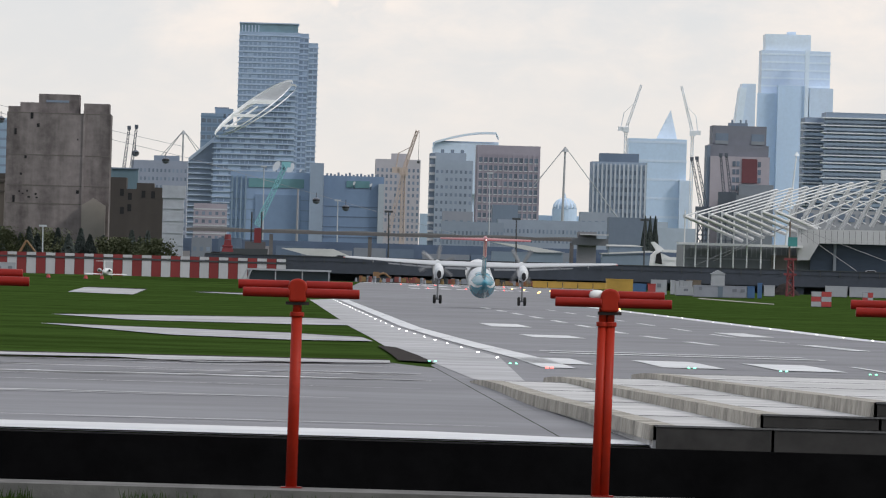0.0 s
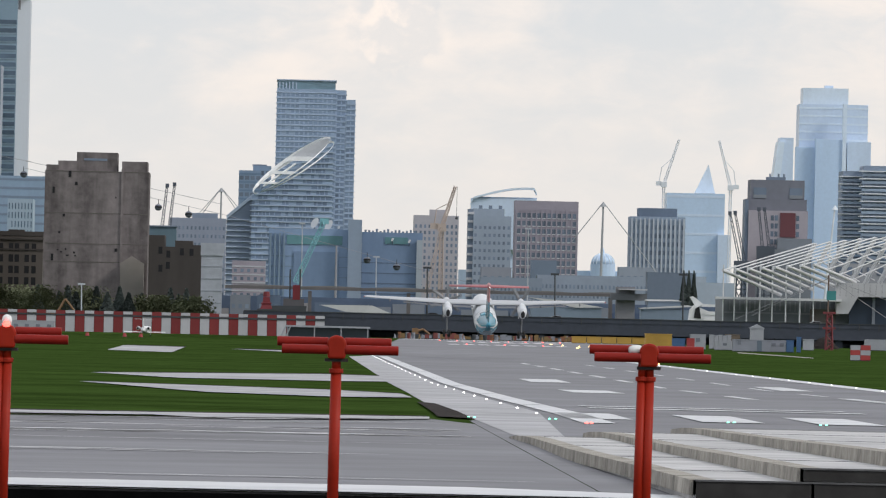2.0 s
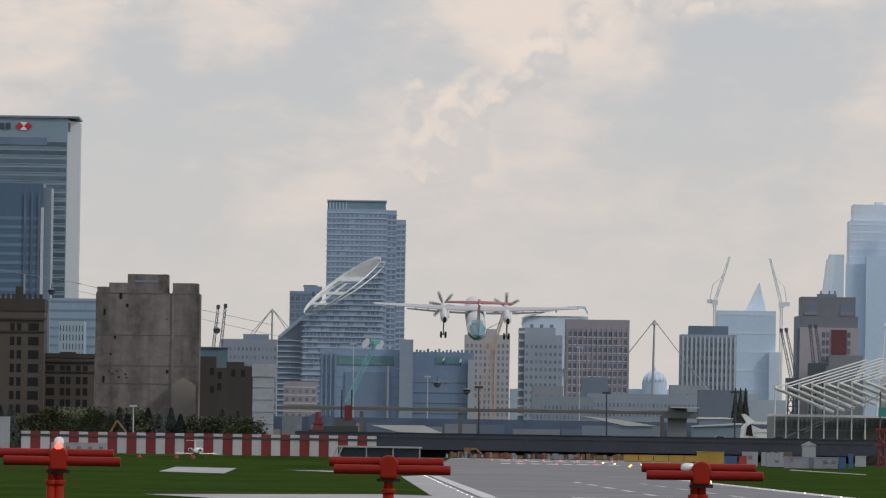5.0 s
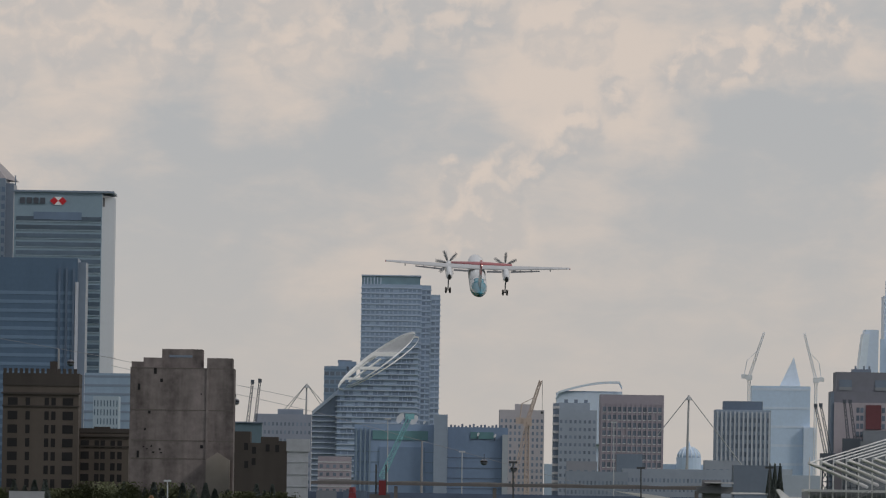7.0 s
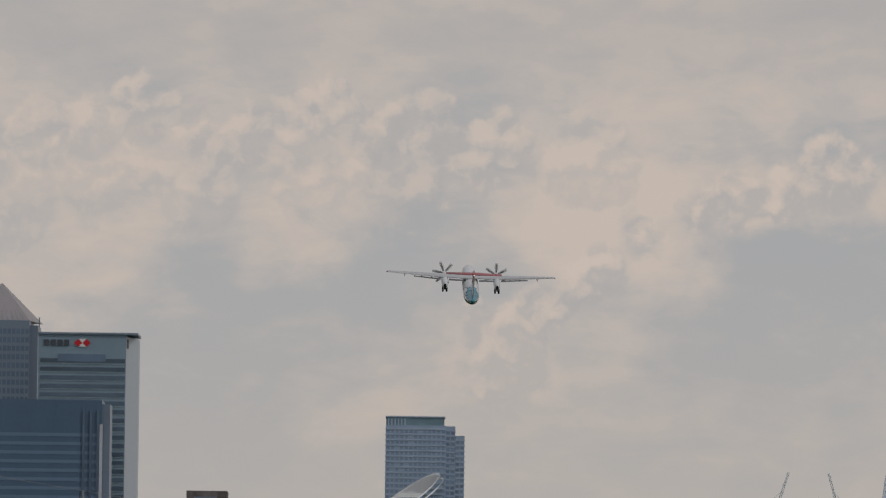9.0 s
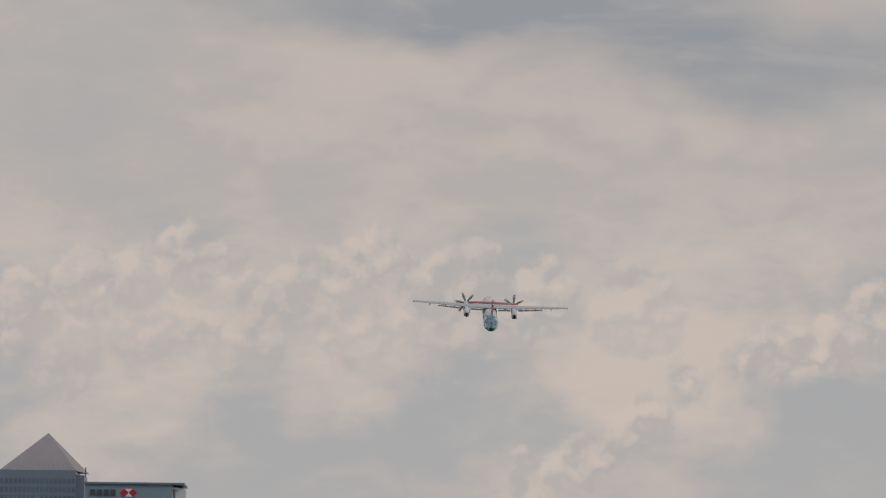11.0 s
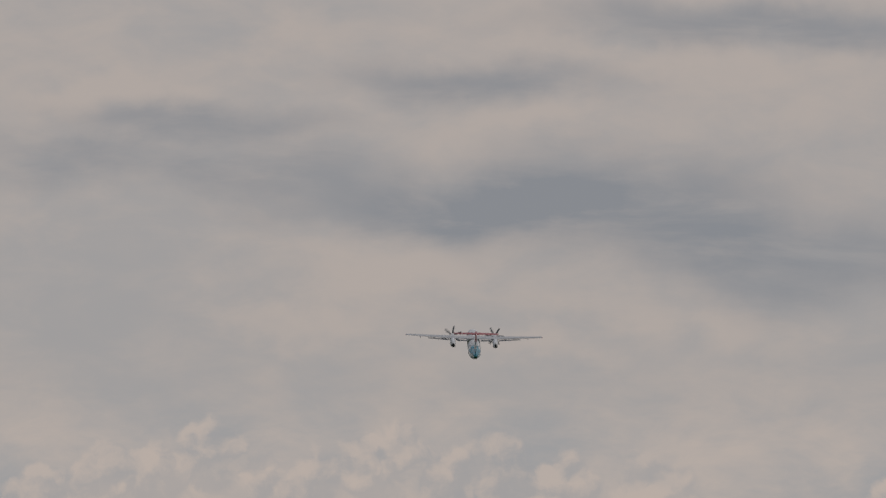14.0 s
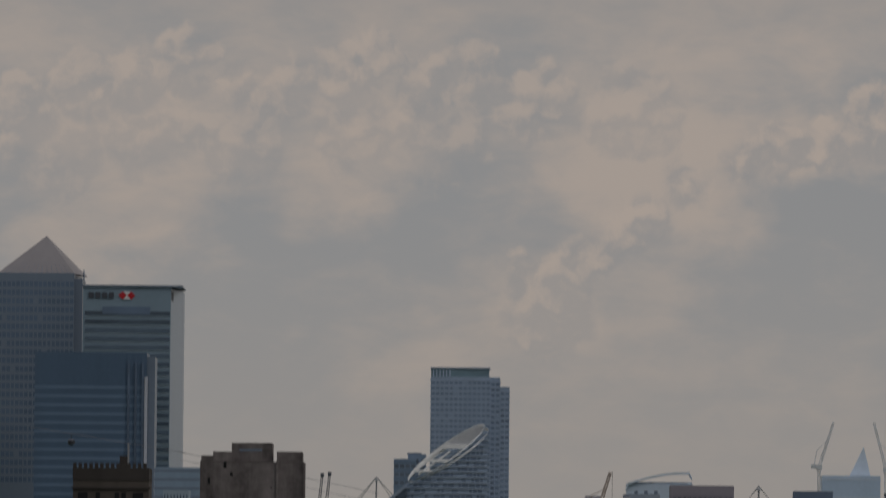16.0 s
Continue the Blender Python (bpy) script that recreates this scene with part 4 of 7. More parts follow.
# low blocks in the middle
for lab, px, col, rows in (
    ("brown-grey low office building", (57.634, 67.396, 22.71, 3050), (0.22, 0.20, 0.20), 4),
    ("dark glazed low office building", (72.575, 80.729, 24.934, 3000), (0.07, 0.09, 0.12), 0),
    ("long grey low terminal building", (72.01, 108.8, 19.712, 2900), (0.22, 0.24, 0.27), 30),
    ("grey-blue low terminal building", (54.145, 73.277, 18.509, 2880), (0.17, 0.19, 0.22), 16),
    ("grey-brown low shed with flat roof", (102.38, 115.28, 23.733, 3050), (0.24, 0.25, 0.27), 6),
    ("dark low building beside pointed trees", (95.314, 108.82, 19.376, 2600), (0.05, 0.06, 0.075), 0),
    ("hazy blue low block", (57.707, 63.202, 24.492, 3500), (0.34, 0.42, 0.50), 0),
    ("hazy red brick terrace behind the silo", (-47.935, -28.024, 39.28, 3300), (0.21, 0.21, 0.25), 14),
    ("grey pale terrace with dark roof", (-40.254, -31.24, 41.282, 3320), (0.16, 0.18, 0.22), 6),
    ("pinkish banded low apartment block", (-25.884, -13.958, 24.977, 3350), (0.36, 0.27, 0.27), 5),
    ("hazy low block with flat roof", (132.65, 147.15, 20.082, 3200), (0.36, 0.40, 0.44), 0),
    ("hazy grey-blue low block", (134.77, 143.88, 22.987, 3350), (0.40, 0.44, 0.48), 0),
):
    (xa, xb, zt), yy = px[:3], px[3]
    # about a quarter of each wall colour is haze blue, for distance
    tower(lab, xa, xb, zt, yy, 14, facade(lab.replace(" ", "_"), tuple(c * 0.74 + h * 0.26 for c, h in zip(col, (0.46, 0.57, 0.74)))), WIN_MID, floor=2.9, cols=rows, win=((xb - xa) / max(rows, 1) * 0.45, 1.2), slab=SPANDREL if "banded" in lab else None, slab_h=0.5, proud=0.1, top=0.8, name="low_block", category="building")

# glass blocks with teal bands; navy and slate tones hold added haze
TEALB = pane("teal_band_glass", (0.120, 0.255, 0.285))
NAVY = facade("hazed_navy_glazing", (0.180, 0.252, 0.372), 0.35, 0.25)
NAVY2 = facade("hazed_slate_glazing", (0.243, 0.334, 0.486), 0.4, 0.2)
t = tower("dark blue glass office block with a teal band", -12.044, 14.524, 34.319, 3100, 20, NAVY2, WIN, floor=3.4, slab=facade("slate_line", (0.220, 0.290, 0.372)), slab_h=0.3, proud=0.12, top=8, name="office_block", category="office block")
block(t, "teal_band", TEALB, -6.022, 12.314, 3099.7, 3100.2, 30.155, 33.147, "teal glazed band")
block(t, "dark_bay", NAVY, -3.663, 11.306, 3099.5, 3100.1, 0, 27.775)
for k in range(4):
    block(t, "mullion", facade("slate_line", (0.220, 0.290, 0.372)), -11.645 + k * 1.5, -11.645 + k * 1.5 + 0.5, 3099.3, 3100.1, 0, 33.767)
tower("grey-blue concrete lift shaft between glass blocks", 14.236, 18.72, 37.675, 3095, 12, facade("blue_grey_shaft", (0.265, 0.323, 0.410)), WIN, name="lift_shaft", category="building")
t = tower("dark navy glass office block with teal roof band", 18.873, 38.93, 33.766, 3105, 20, NAVY, WIN, floor=3.4, slab=facade("navy_line", (0.129, 0.170, 0.238)), slab_h=0.3, proud=0.1, top=9, name="office_block", category="office block")
block(t, "teal_band", TEALB, 26.388, 34.074, 3104.7, 3105.2, 30.94, 33.188, "teal glazed band")
rnd = random.Random(9)
for k in range(14):
    block(t, "roof_fan", DUSK, 19.614 + k * 1.25, 19.614 + k * 1.25 + 0.7, 3107, 3108, 33.766 + 0.5, 33.766 + 1.4 + rnd.random() * 0.8)
block(t, "pale_pier", facade("pale_pier", (0.36, 0.40, 0.44)), 37.025, 38.897, 3103, 3104.6, 0, 32.45)
DISH = facade("white_dish", (0.6, 0.62, 0.64))
for px, pz in ((3.028, 37.363), (7.706, 36.724), (11.078, 36.055), (28.93, 32.406), (34.546, 31.974)):
    t = thing("satellite_dish", "white satellite dish on an office roof", "satellite dish", (px, 3103, pz), "roof dishes")
    k = 0.35 if px > 9.206 else 1.0
    part("dish", Shape().rings([[(r * math.cos(a * math.pi / 6) * 0.55 + h * 0.3, h, r * math.sin(a * math.pi / 6)) for a in range(12)] for r, h in ((1.9 * k, 0), (1.5 * k, 0.5 * k), (0.6 * k, 0.9 * k))]), DISH, t, at=pose(0, 0, 0, 0, 30, 0))
    part("stand", Shape().rod((0, 4, -6.5 if k > 0.5 else -3.5), (0, 0.6, 0), 0.3, 0.2), DUSK, t)

# ---------------------------------------------------------------- old mills and silo by the dock
MILL = facade("sooty_buff_brick", (0.098, 0.084, 0.074), 0.85, 0.35)
MILL_DARK = facade("sooty_dark_brick", (0.062, 0.054, 0.050), 0.85, 0.35)
SILO = mat("stained_concrete", (0.172, 0.152, 0.150), 0.9, grain=0.6, size=0.45, stain=0.95, stain_size=0.16, bump=0.3, streak=True, spec=0.1)
HOLE = mat("dark_opening", (0.02, 0.02, 0.022), 0.7, grain=0.2, bump=0.0, spec=0.2)
t = thing("grain_silo", "derelict stained concrete grain silo", "silo", (-54.461, 2450, 0))
for xa, xb, zt, ya, yb in ((-68.387, -41.195, 42.495, 2450, 2475), (-68.125, -64.875, 43.98, 2451, 2470), (-65.048, -60.024, 45.086, 2451.5, 2470),
                           (-60.225, -49.585, 47.415, 2452, 2470), (-48.351, -41.7, 45.175, 2450.4, 2470)):
    block(t, "silo_block", SILO, xa, xb, ya, yb, 0, zt)
for px, pz, w, h in ((-61.865, 41.61, 0.75, 1.6), (-60.182, 39.136, 0.7, 0.9), (-63.24, 30.786, 0.6, 0.7), (-64.319, 26.326, 0.5, 0.6),
                     (-66.052, 37.374, 0.6, 1.6), (-49.441, 21.936, 0.7, 0.9), (-66.088, 19.781, 0.6, 1.8), (-49.758, 35.679, 0.3, 0.4), (-64.656, 21.735, 0.4, 0.4),
                     (-63.756, 21.165, 0.5, 0.3), (-62.592, 21.93, 0.4, 0.5), (-62.111, 20.315, 0.7, 0.4), (-60.356, 21.095, 0.5, 0.5), (-60.041, 20.215, 0.6, 0.3)):
    block(t, "opening", HOLE, px - w / 2, px + w / 2, 2449.9, 2450.5, pz - h / 2, pz + h / 2)
for k, (pa, pb) in enumerate(((-68.383, 42.347), (-68.13, 31.413), (-67.946, 23.434), (-67.837, 18.706))):
    block(t, "pour_joint", mat("joint_shadow", (0.12, 0.11, 0.10), 0.9), pa, pa + 26.8, 2449.93, 2450.2, pb - 0.12, pb + 0.10)
block(t, "wall_rib", SILO, -48.406, -47.815, 2449.6, 2450.2, 0, 43.095)
block(t, "roof_rail", DUSK, -58.302, -52.246, 2451.9, 2452.1, 45.242, 45.833)
gx, gz = -45.173, 19.493
part("gable_end", Shape().wall_outline([(gx - t.location.x - 3.0, 0), (gx - t.location.x + 3.2, 0), (gx - t.location.x + 3.2, gz - 1), (gx - t.location.x, gz + 1), (gx - t.location.x - 3.0, gz - 1)], -4.5, -0.1), facade("pale_gable", (0.27, 0.245, 0.22)), t, "pale gable of a low shed")
t = thing("brick_mill", "derelict dark brown brick mill with flat roof", "mill", (-33.525, 2420, 0))
for xa, xb, zt, ya in ((-40.251, -26.673, 22.93, 2419.7), (-40.318, -36.23, 25.85, 2420), (-33.572, -29.046, 24.544, 2420.1), (-29.022, -26.685, 23.48, 2419.66)):
    block(t, "wall", MILL_DARK, xa, xb, ya, 2440, 0, zt)
for k, (px, pz) in enumerate(((-37.309, 21.975), (-35.243, 21), (-31.754, 21.664), (-29.27, 21.575), (-35.321, 18.078), (-37.201, 17.304))):
    block(t, "window", HOLE, px - 0.5, px + 0.5, 2419.6, 2419.8, pz - 0.9, pz + 0.9)
t = thing("wrapped_tower", "narrow tower wrapped in grey scaffold sheeting", "scaffold tower", (-23.4, 2380, 0))
SHEETING = mat("grey_sheeting", (0.36, 0.38, 0.42), 0.6, grain=0.1, size=0.8, stain=0.25, stain_size=0.35, bump=0.6, spec=0.3)
x0, x1, zt = -26.259, -20.515, 23.778
block(t, "sheeted_top", SHEETING, x0 - 0.2, x1, 2379.7, 2386, zt - 3.2, zt)
block(t, "sheeted_shaft", SHEETING, x0, x1 - 0.4, 2380, 2386, 0, zt - 3.2)
for k in range(5):
    block(t, "sheet_seam", facade("seam_grey", (0.31, 0.33, 0.36)), x0 - 0.05, x1 - 0.35, 2379.85, 2380.1, zt - 6 - k * 3.1, zt - 5.85 - k * 3.1)
t = thing("teal_shed", "teal glazed rooftop shed behind the mill", "building", (-39.263, 2600, 0))
x0, x1, zt = -43.371, -35.842, 29.857
block(t, "wall", facade("teal_cladding", (0.12, 0.18, 0.22)), x0, x1, 2600, 2612, 0, zt)
block(t, "roof_edge", DUSK, x0 - 0.3, x1 + 0.3, 2599.5, 2612.5, zt, zt + 0.35)


def mill(label, xa, xb, zt, yy, cols, floor, rows, win_h, crenel, first):
    t = thing("flour_mill", label, "mill", ((xa + xb) / 2, yy, 0))
    block(t, "wall", MILL, xa, xb, yy, yy + 25, 0, zt)
    for k in range(rows):
        for cx, w in cols:
            h = zt - first - k * floor
            block(t, "window", HOLE, cx - w / 2, cx + w / 2, yy - 0.08, yy + 0.3, h - win_h, h)
    block(t, "cornice", MILL_DARK, xa - 0.4, xb + 0.4, yy - 0.5, yy + 0.1, zt - first + 0.9, zt - first + 1.4)
    block(t, "string_course", MILL_DARK, xa - 0.2, xb + 0.2, yy - 0.3, yy + 0.1, zt - first - floor + 1.2, zt - first - floor + 1.6)
    block(t, "blind_attic", MILL_DARK, xa - 0.1, xb + 0.1, yy - 0.2, yy + 24, zt - first + 3.2, zt + 0.05)
    if crenel:
        n = 14
        for k in range(n):
            a = xa + (xb - xa) * k / n
            block(t, "merlon", MILL_DARK, a, a + (xb - xa) / n * 0.6, yy - 0.1, yy + 1, zt + 0.05, zt + 1.3)
        block(t, "roof_tank", MILL_DARK, (xa + xb) / 2 + 2, (xa + xb) / 2 + 4, yy + 8, yy + 10, zt, zt + 3.4)
    return t


x0, x1, zt = -103.67, -83.46, 41.187
mill("derelict buff brick flour mill with battlements", x0, x1, zt, 2500, [(x0 + f * (x1 - x0), w) for f, w in ((0.13, 2.6), (0.33, 1.15), (0.58, 1.15), (0.67, 1.15), (0.86, 2.8))], 3.621, 7, 2.263, True, 6.488)
x0, x1, zt = -83.521, -70.196, 25.62
t = mill("low derelict dark brick mill wing", x0, x1, zt, 2510, [(x0 + f * (x1 - x0), w) for f, w in ((0.12, 2.2), (0.36, 1.2), (0.48, 1.2), (0.68, 1.2), (0.82, 1.2))], 3.03, 6, 1.969, False, 1.969)
block(t, "roof_house", MILL_DARK, -79.611, -75.371, 2514, 2520, zt - 1, 27.349)

# ---------------------------------------------------------------- cranes, masts, cables
BLACKISH = mat("dark_painted_steel", (0.05, 0.055, 0.06), 0.6, grain=0.1, size=2, bump=0.0)
CRANE_GREY = mat("weathered_crane_steel", (0.085, 0.10, 0.125), 0.6, grain=0.1, size=2, bump=0.0)
PALE_STEEL = mat("pale_painted_steel", (0.444, 0.466, 0.500), 0.5, grain=0.1, size=2, bump=0.0)
# far cranes and cable mast: haze blue is put into the steel colour
HAZE_STEEL = mat("haze_blue_steel", (0.750, 0.780, 0.820), 0.5, grain=0.05, size=2, bump=0.0)
YELLOW_STEEL = mat("ochre_steel", (0.477, 0.391, 0.341), 0.6, grain=0.1, size=2, bump=0.0)
TEAL_STEEL = mat("teal_steel", (0.222, 0.468, 0.519), 0.5, grain=0.1, size=2, bump=0.0)
OLD_YELLOW = mat("mast_yellow", (0.362, 0.375, 0.388), 0.6, grain=0.1, size=2, bump=0.0)


def lattice(a, b, w, r, bays):
    """A lattice boom from a to b: four chords and crossing braces."""
    s = Shape()
    a, b = Vector(a), Vector(b)
    d = (b - a).normalized()
    u = d.cross(Vector((0, 1, 0))).normalized()
    v = d.cross(u)
    cs = [(u * i + v * j) * w / 2 for i, j in ((-1, -1), (1, -1), (1, 1), (-1, 1))]
    for c in cs:
        s.rod(a + c, b + c * 0.6, r, r, 4)
    for k in range(bays):
        p, q = a + (b - a) * k / bays, a + (b - a) * (k + 1) / bays
        s.rod(p + cs[k % 2], q + cs[(k + 1) % 2], r * 0.7, r * 0.7, 4)
        s.rod(p + cs[2 + k % 2], q + cs[2 + (k + 1) % 2], r * 0.7, r * 0.7, 4)
        s.rod(p + cs[0], p + cs[1], r * 0.7, r * 0.7, 4)
    return s


def dock_crane(foot, tip, m):
    t = thing("dock_crane", "old dark dock crane with raised lattice jib", "crane", (foot[0], foot[1], 0), "dock cranes")
    o = Vector((foot[0], foot[1], 0))
    part("jib", lattice(Vector(foot) - o, Vector(tip) - o, 0.8, 0.085, 9), m, t)
    part("jib_head", Shape().box(-0.5, 0.5, -0.5, 0.5, -0.5, 0.6), m, t, at=Matrix.Translation(Vector(tip) - o))
    part("cab", Shape().box(-1.6, 1.6, -1, 2, foot[2] - 4, foot[2]), m, t)
    part("tower", lattice((0, 0.5, 0), (0, 0.5, foot[2] - 4), 2.4, 0.2, 5), m, t)


for foot, tip in (((-40.075, 2620, 30.3), (-38.911, 2620, 41.554)), ((-38.094, 2625, 30.399), (-36.935, 2625, 41.991)),
                  ((125.47, 2700, 24.829), (122.38, 2700, 38.458)), ((127.17, 2705, 24.902), (124.08, 2705, 38.72)),
                  ((132.87, 2720, 29.406), (131.64, 2720, 40.059)), ((134.94, 2722, 29.471), (133.39, 2722, 40.123))):
    dock_crane(foot, tip, CRANE_GREY)


def tower_crane(base, pivot, tip, m, label, back=-0.25):
    t = thing("tower_crane", label, "crane", (base[0], base[1], 0), "tower cranes")
    o = Vector((base[0], base[1], 0))
    a, b = Vector(pivot) - o, Vector(tip) - o
    part("mast", lattice((a.x, 0, 0), a, 1.7, 0.17, 30), m, t)
    part("jib", lattice(a, b, 1.2, 0.15, 16), m, t)
    part("cab", Shape().box(-1.4, 1.4, -1.5, 1, -1.5, 1.0), m, t, at=Matrix.Translation(a))
    part("counterweight", Shape().box(-3.8, -1.2, -1, 1, -0.8, 1.2) if b.x > a.x else Shape().box(1.2, 3.8, -1, 1, -0.8, 1.2), m, t, at=Matrix.Translation(a))
    if m is YELLOW_STEEL:
        part("hook_line", Shape().rod((b.x + 0.6, 0, b.z), (b.x + 0.6, 0, b.z - 10), 0.07).box(b.x + 0.2, b.x + 1.0, -0.4, 0.4, b.z - 10.8, b.z - 10), BLACKISH, t)
    part("tie_bar", Shape().rod(a + Vector((-2.5 if b.x > a.x else 2.5, 0, 0.5)), a + (b - a) * 0.28 + Vector((-3 if b.x > a.x else 3, 0, 2)), 0.2).rod(a + (b - a) * 0.28 + Vector((-3 if b.x > a.x else 3, 0, 2)), a + (b - a) * 0.6, 0.12), m, t)


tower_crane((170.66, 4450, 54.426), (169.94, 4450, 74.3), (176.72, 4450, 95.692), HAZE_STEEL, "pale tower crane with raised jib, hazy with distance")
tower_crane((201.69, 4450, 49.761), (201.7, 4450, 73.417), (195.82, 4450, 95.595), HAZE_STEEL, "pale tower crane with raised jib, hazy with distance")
tower_crane((44.757, 3050, 22.047), (44.43, 3050, 36.403), (48.546, 3050, 49.758), YELLOW_STEEL, "ochre tower crane beside a beige block")
t = thing("teal_crane", "teal lattice crane leaning over the dock", "crane", (-2.764, 2500, 0))
o = t.location
part("jib", lattice(Vector((-2.311, 2500, 14.811)) - o, Vector((5.007, 2500, 31.277)) - o, 1.5, 0.14, 14), TEAL_STEEL, t)
part("jib_head", Shape().box(-1.2, 1.2, -0.5, 0.5, -0.6, 0.9), TEAL_STEEL, t, at=Matrix.Translation(Vector((5.011, 2500, 31.126)) - o))
part("crane_base", Shape().box(-2.5, 2.5, -2, 2, 0, 3.5), TEAL_STEEL, t)
t = thing("ochre_crane", "leaning ochre lattice crane jib", "crane", (38.28, 2900, 0))
o = t.location
part("jib", lattice(Vector((37.815, 2900, 14.029)) - o, Vector((42.245, 2900, 34.79)) - o, 1.2, 0.1, 18), YELLOW_STEEL, t)
part("crane_base", Shape().box(-2, 2, -2, 2, 0, 4), YELLOW_STEEL, t)


def mast(label, top, foot_px, left, right, m):
    t = thing("stadium_mast", label, "mast", (top[0], top[1], 0), "dome masts")
    o = Vector((top[0], top[1], 0))
    part("shaft", Shape().rod((foot_px, 0, 0), Vector(top) - o, 0.6, 0.3, 8), m, t)
    part("head", Shape().rod(Vector(top) - o + Vector((0, 0, -1.5)), Vector(top) - o, 1.1, 0.2, 6), m, t)
    for e in left + right:
        part("stay_cable", Shape().rod(Vector(top) - o, Vector(e) - o, 0.13, 0.13, 4), m, t)


mast("ochre-grey dome mast with stay cables", (-31.699, 3500, 53.924), -0.3, [(-42.388, 3500, 41.214), (-40.77, 3506, 41.317)], [(-25.197, 3500, 46.679), (-26.066, 3506, 45.887)], OLD_YELLOW)
mast("ochre-grey dome mast with stay cables", (93.727, 2950, 44.331), -0.6, [(84.035, 2950, 31.638), (85.244, 2956, 33.147)], [(113.55, 2950, 19.129)], OLD_YELLOW)
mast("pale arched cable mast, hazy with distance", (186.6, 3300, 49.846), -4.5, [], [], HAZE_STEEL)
CABLE = mat("cable_grey", (0.3, 0.3, 0.32), 0.5, grain=0.0, stain=0.0, bump=0.0)
t = thing("cableway", "thin grey cableway ropes over the dock", "cableway", (0, 2800, 0))
for a, b in (((-84.075, 2800, 48.422), (-24.67, 2800, 35.931)), ((-84.126, 2800, 50.618), (-24.74, 2800, 38.972)), ((-82.577, 2800, 50.471), (-130.0, 2800, 57.9)), ((-24.67, 2800, 35.931), (70.0, 2800, 12.0))):
    part("support_mast", Shape().rod((a[0] * 0.64 + b[0] * 0.36, 0, 0), (a[0] * 0.64 + b[0] * 0.36, 0, a[2] * 0.64 + b[2] * 0.36), 0.5, 0.3, 8), CABLE, t)
    part("rope", Shape().rod(Vector(a) - Vector((0, 2800, 0)), Vector(b) - Vector((0, 2800, 0)), 0.06, 0.06, 4), CABLE, t)
gondolas = []
for px, pz in ((-79.958, 45.645), (-39.5, 36.7), (-30.4, 34.8), (14.9, 24.1), (23.8, 22.2)):
    t = thing("cable_car", "dark rounded cable car cabin on its rope", "cable car", (px, 2800, pz), "cable cars")
    gondolas.append(t)
    part("cabin", Shape().rings([[(r * math.cos(a * math.pi / 6), r * math.sin(a * math.pi / 6), h) for a in range(12)] for r, h in ((0.4, -1.0), (0.95, -0.6), (1.1, 0), (0.9, 0.6), (0.35, 0.9))]), mat("cabin_shell", (0.12, 0.13, 0.16), 0.35, bump=0), t, smooth=True)
    part("window_band", Shape().rod((0, 0, -0.1), (0, 0, 0.35), 1.12, 1.05, 12), HOLE, t)
    part("hanger", Shape().rod((0, 0, 0.8), (0, 0, 2.4), 0.1), BLACKISH, t)

# ---------------------------------------------------------------- striped blast wall at the far side of the grass
WALL_RED = mat("faded_red_panel", (0.2, 0.028, 0.028), 0.7, grain=0.1, size=1, stain=0.25, stain_size=0.3, bump=0.0, vary=0.12, streak=True)
WALL_WHITE = mat("dull_white_panel", (0.46, 0.46, 0.48), 0.7, grain=0.08, size=1, stain=0.2, stain_size=0.3, bump=0.0, vary=0.08, streak=True)
bank_rows = [[(x, 1596 + 46 * f, rise(1596 + 46 * f) - 0.3 + 1.0 * (3 * f * f - 2 * f ** 3) * min(1.0, max(0.0, (6 - x) / 9))) for x in [-90 + 4 * k for k in range(27)]] for f in (0, 0.15, 0.3, 0.45, 0.52, 1.0)]
bank_shape = Shape()
bank_shape.rings([row + [(x, y, -0.5) for x, y, z in reversed(row)] for row in bank_rows])
solid("grass_bank", bank_shape, GRASS, "low grass bank below the striped wall", "bank", kind="structure", smooth=True)
t = thing("blast_wall", "long blast wall of alternating red and white panels", "blast wall", (-21.291, 1620, 0))
o = t.location
p0, ptop = -42.817, 5.15
step = 1.662
zb = rise(1620) + 0.6
red_me = Shape().box(0.03, step - 0.03, -0.12, 0.12, 0, ptop - zb).mesh("red_panel", WALL_RED)
white_me = Shape().box(0.03, step - 0.03, -0.10, 0.10, 0, ptop - zb - 0.9).mesh("white_panel", WALL_WHITE)
cap_me = Shape().box(0.03, step - 0.03, -0.10, 0.10, 0, 0.5).mesh("white_cap", WALL_WHITE)
for k in range(-9, 28):
    x = p0 + k * step - o.x
    if k % 2 == 0:
        part("red_panel", red_me, WALL_RED, t, at=pose(x, 0, zb))
    else:
        part("white_panel", white_me, WALL_WHITE, t, at=pose(x, 0, zb))
        part("white_cap", cap_me, WALL_WHITE, t, at=pose(x, 0, ptop - 0.5))
part("dark_rail", Shape().box(p0 - 9 * step - o.x, p0 + 28 * step - o.x, -0.2, -0.125, ptop - 0.9, ptop - 0.62), BLACKISH, t)
for k in range(-9, 29):
    part("post", Shape().box(-0.05, 0.05, 0.13, 0.3, 0, ptop - zb + 0.05), BLACKISH, t, at=pose(p0 + k * step - o.x, 0, zb))

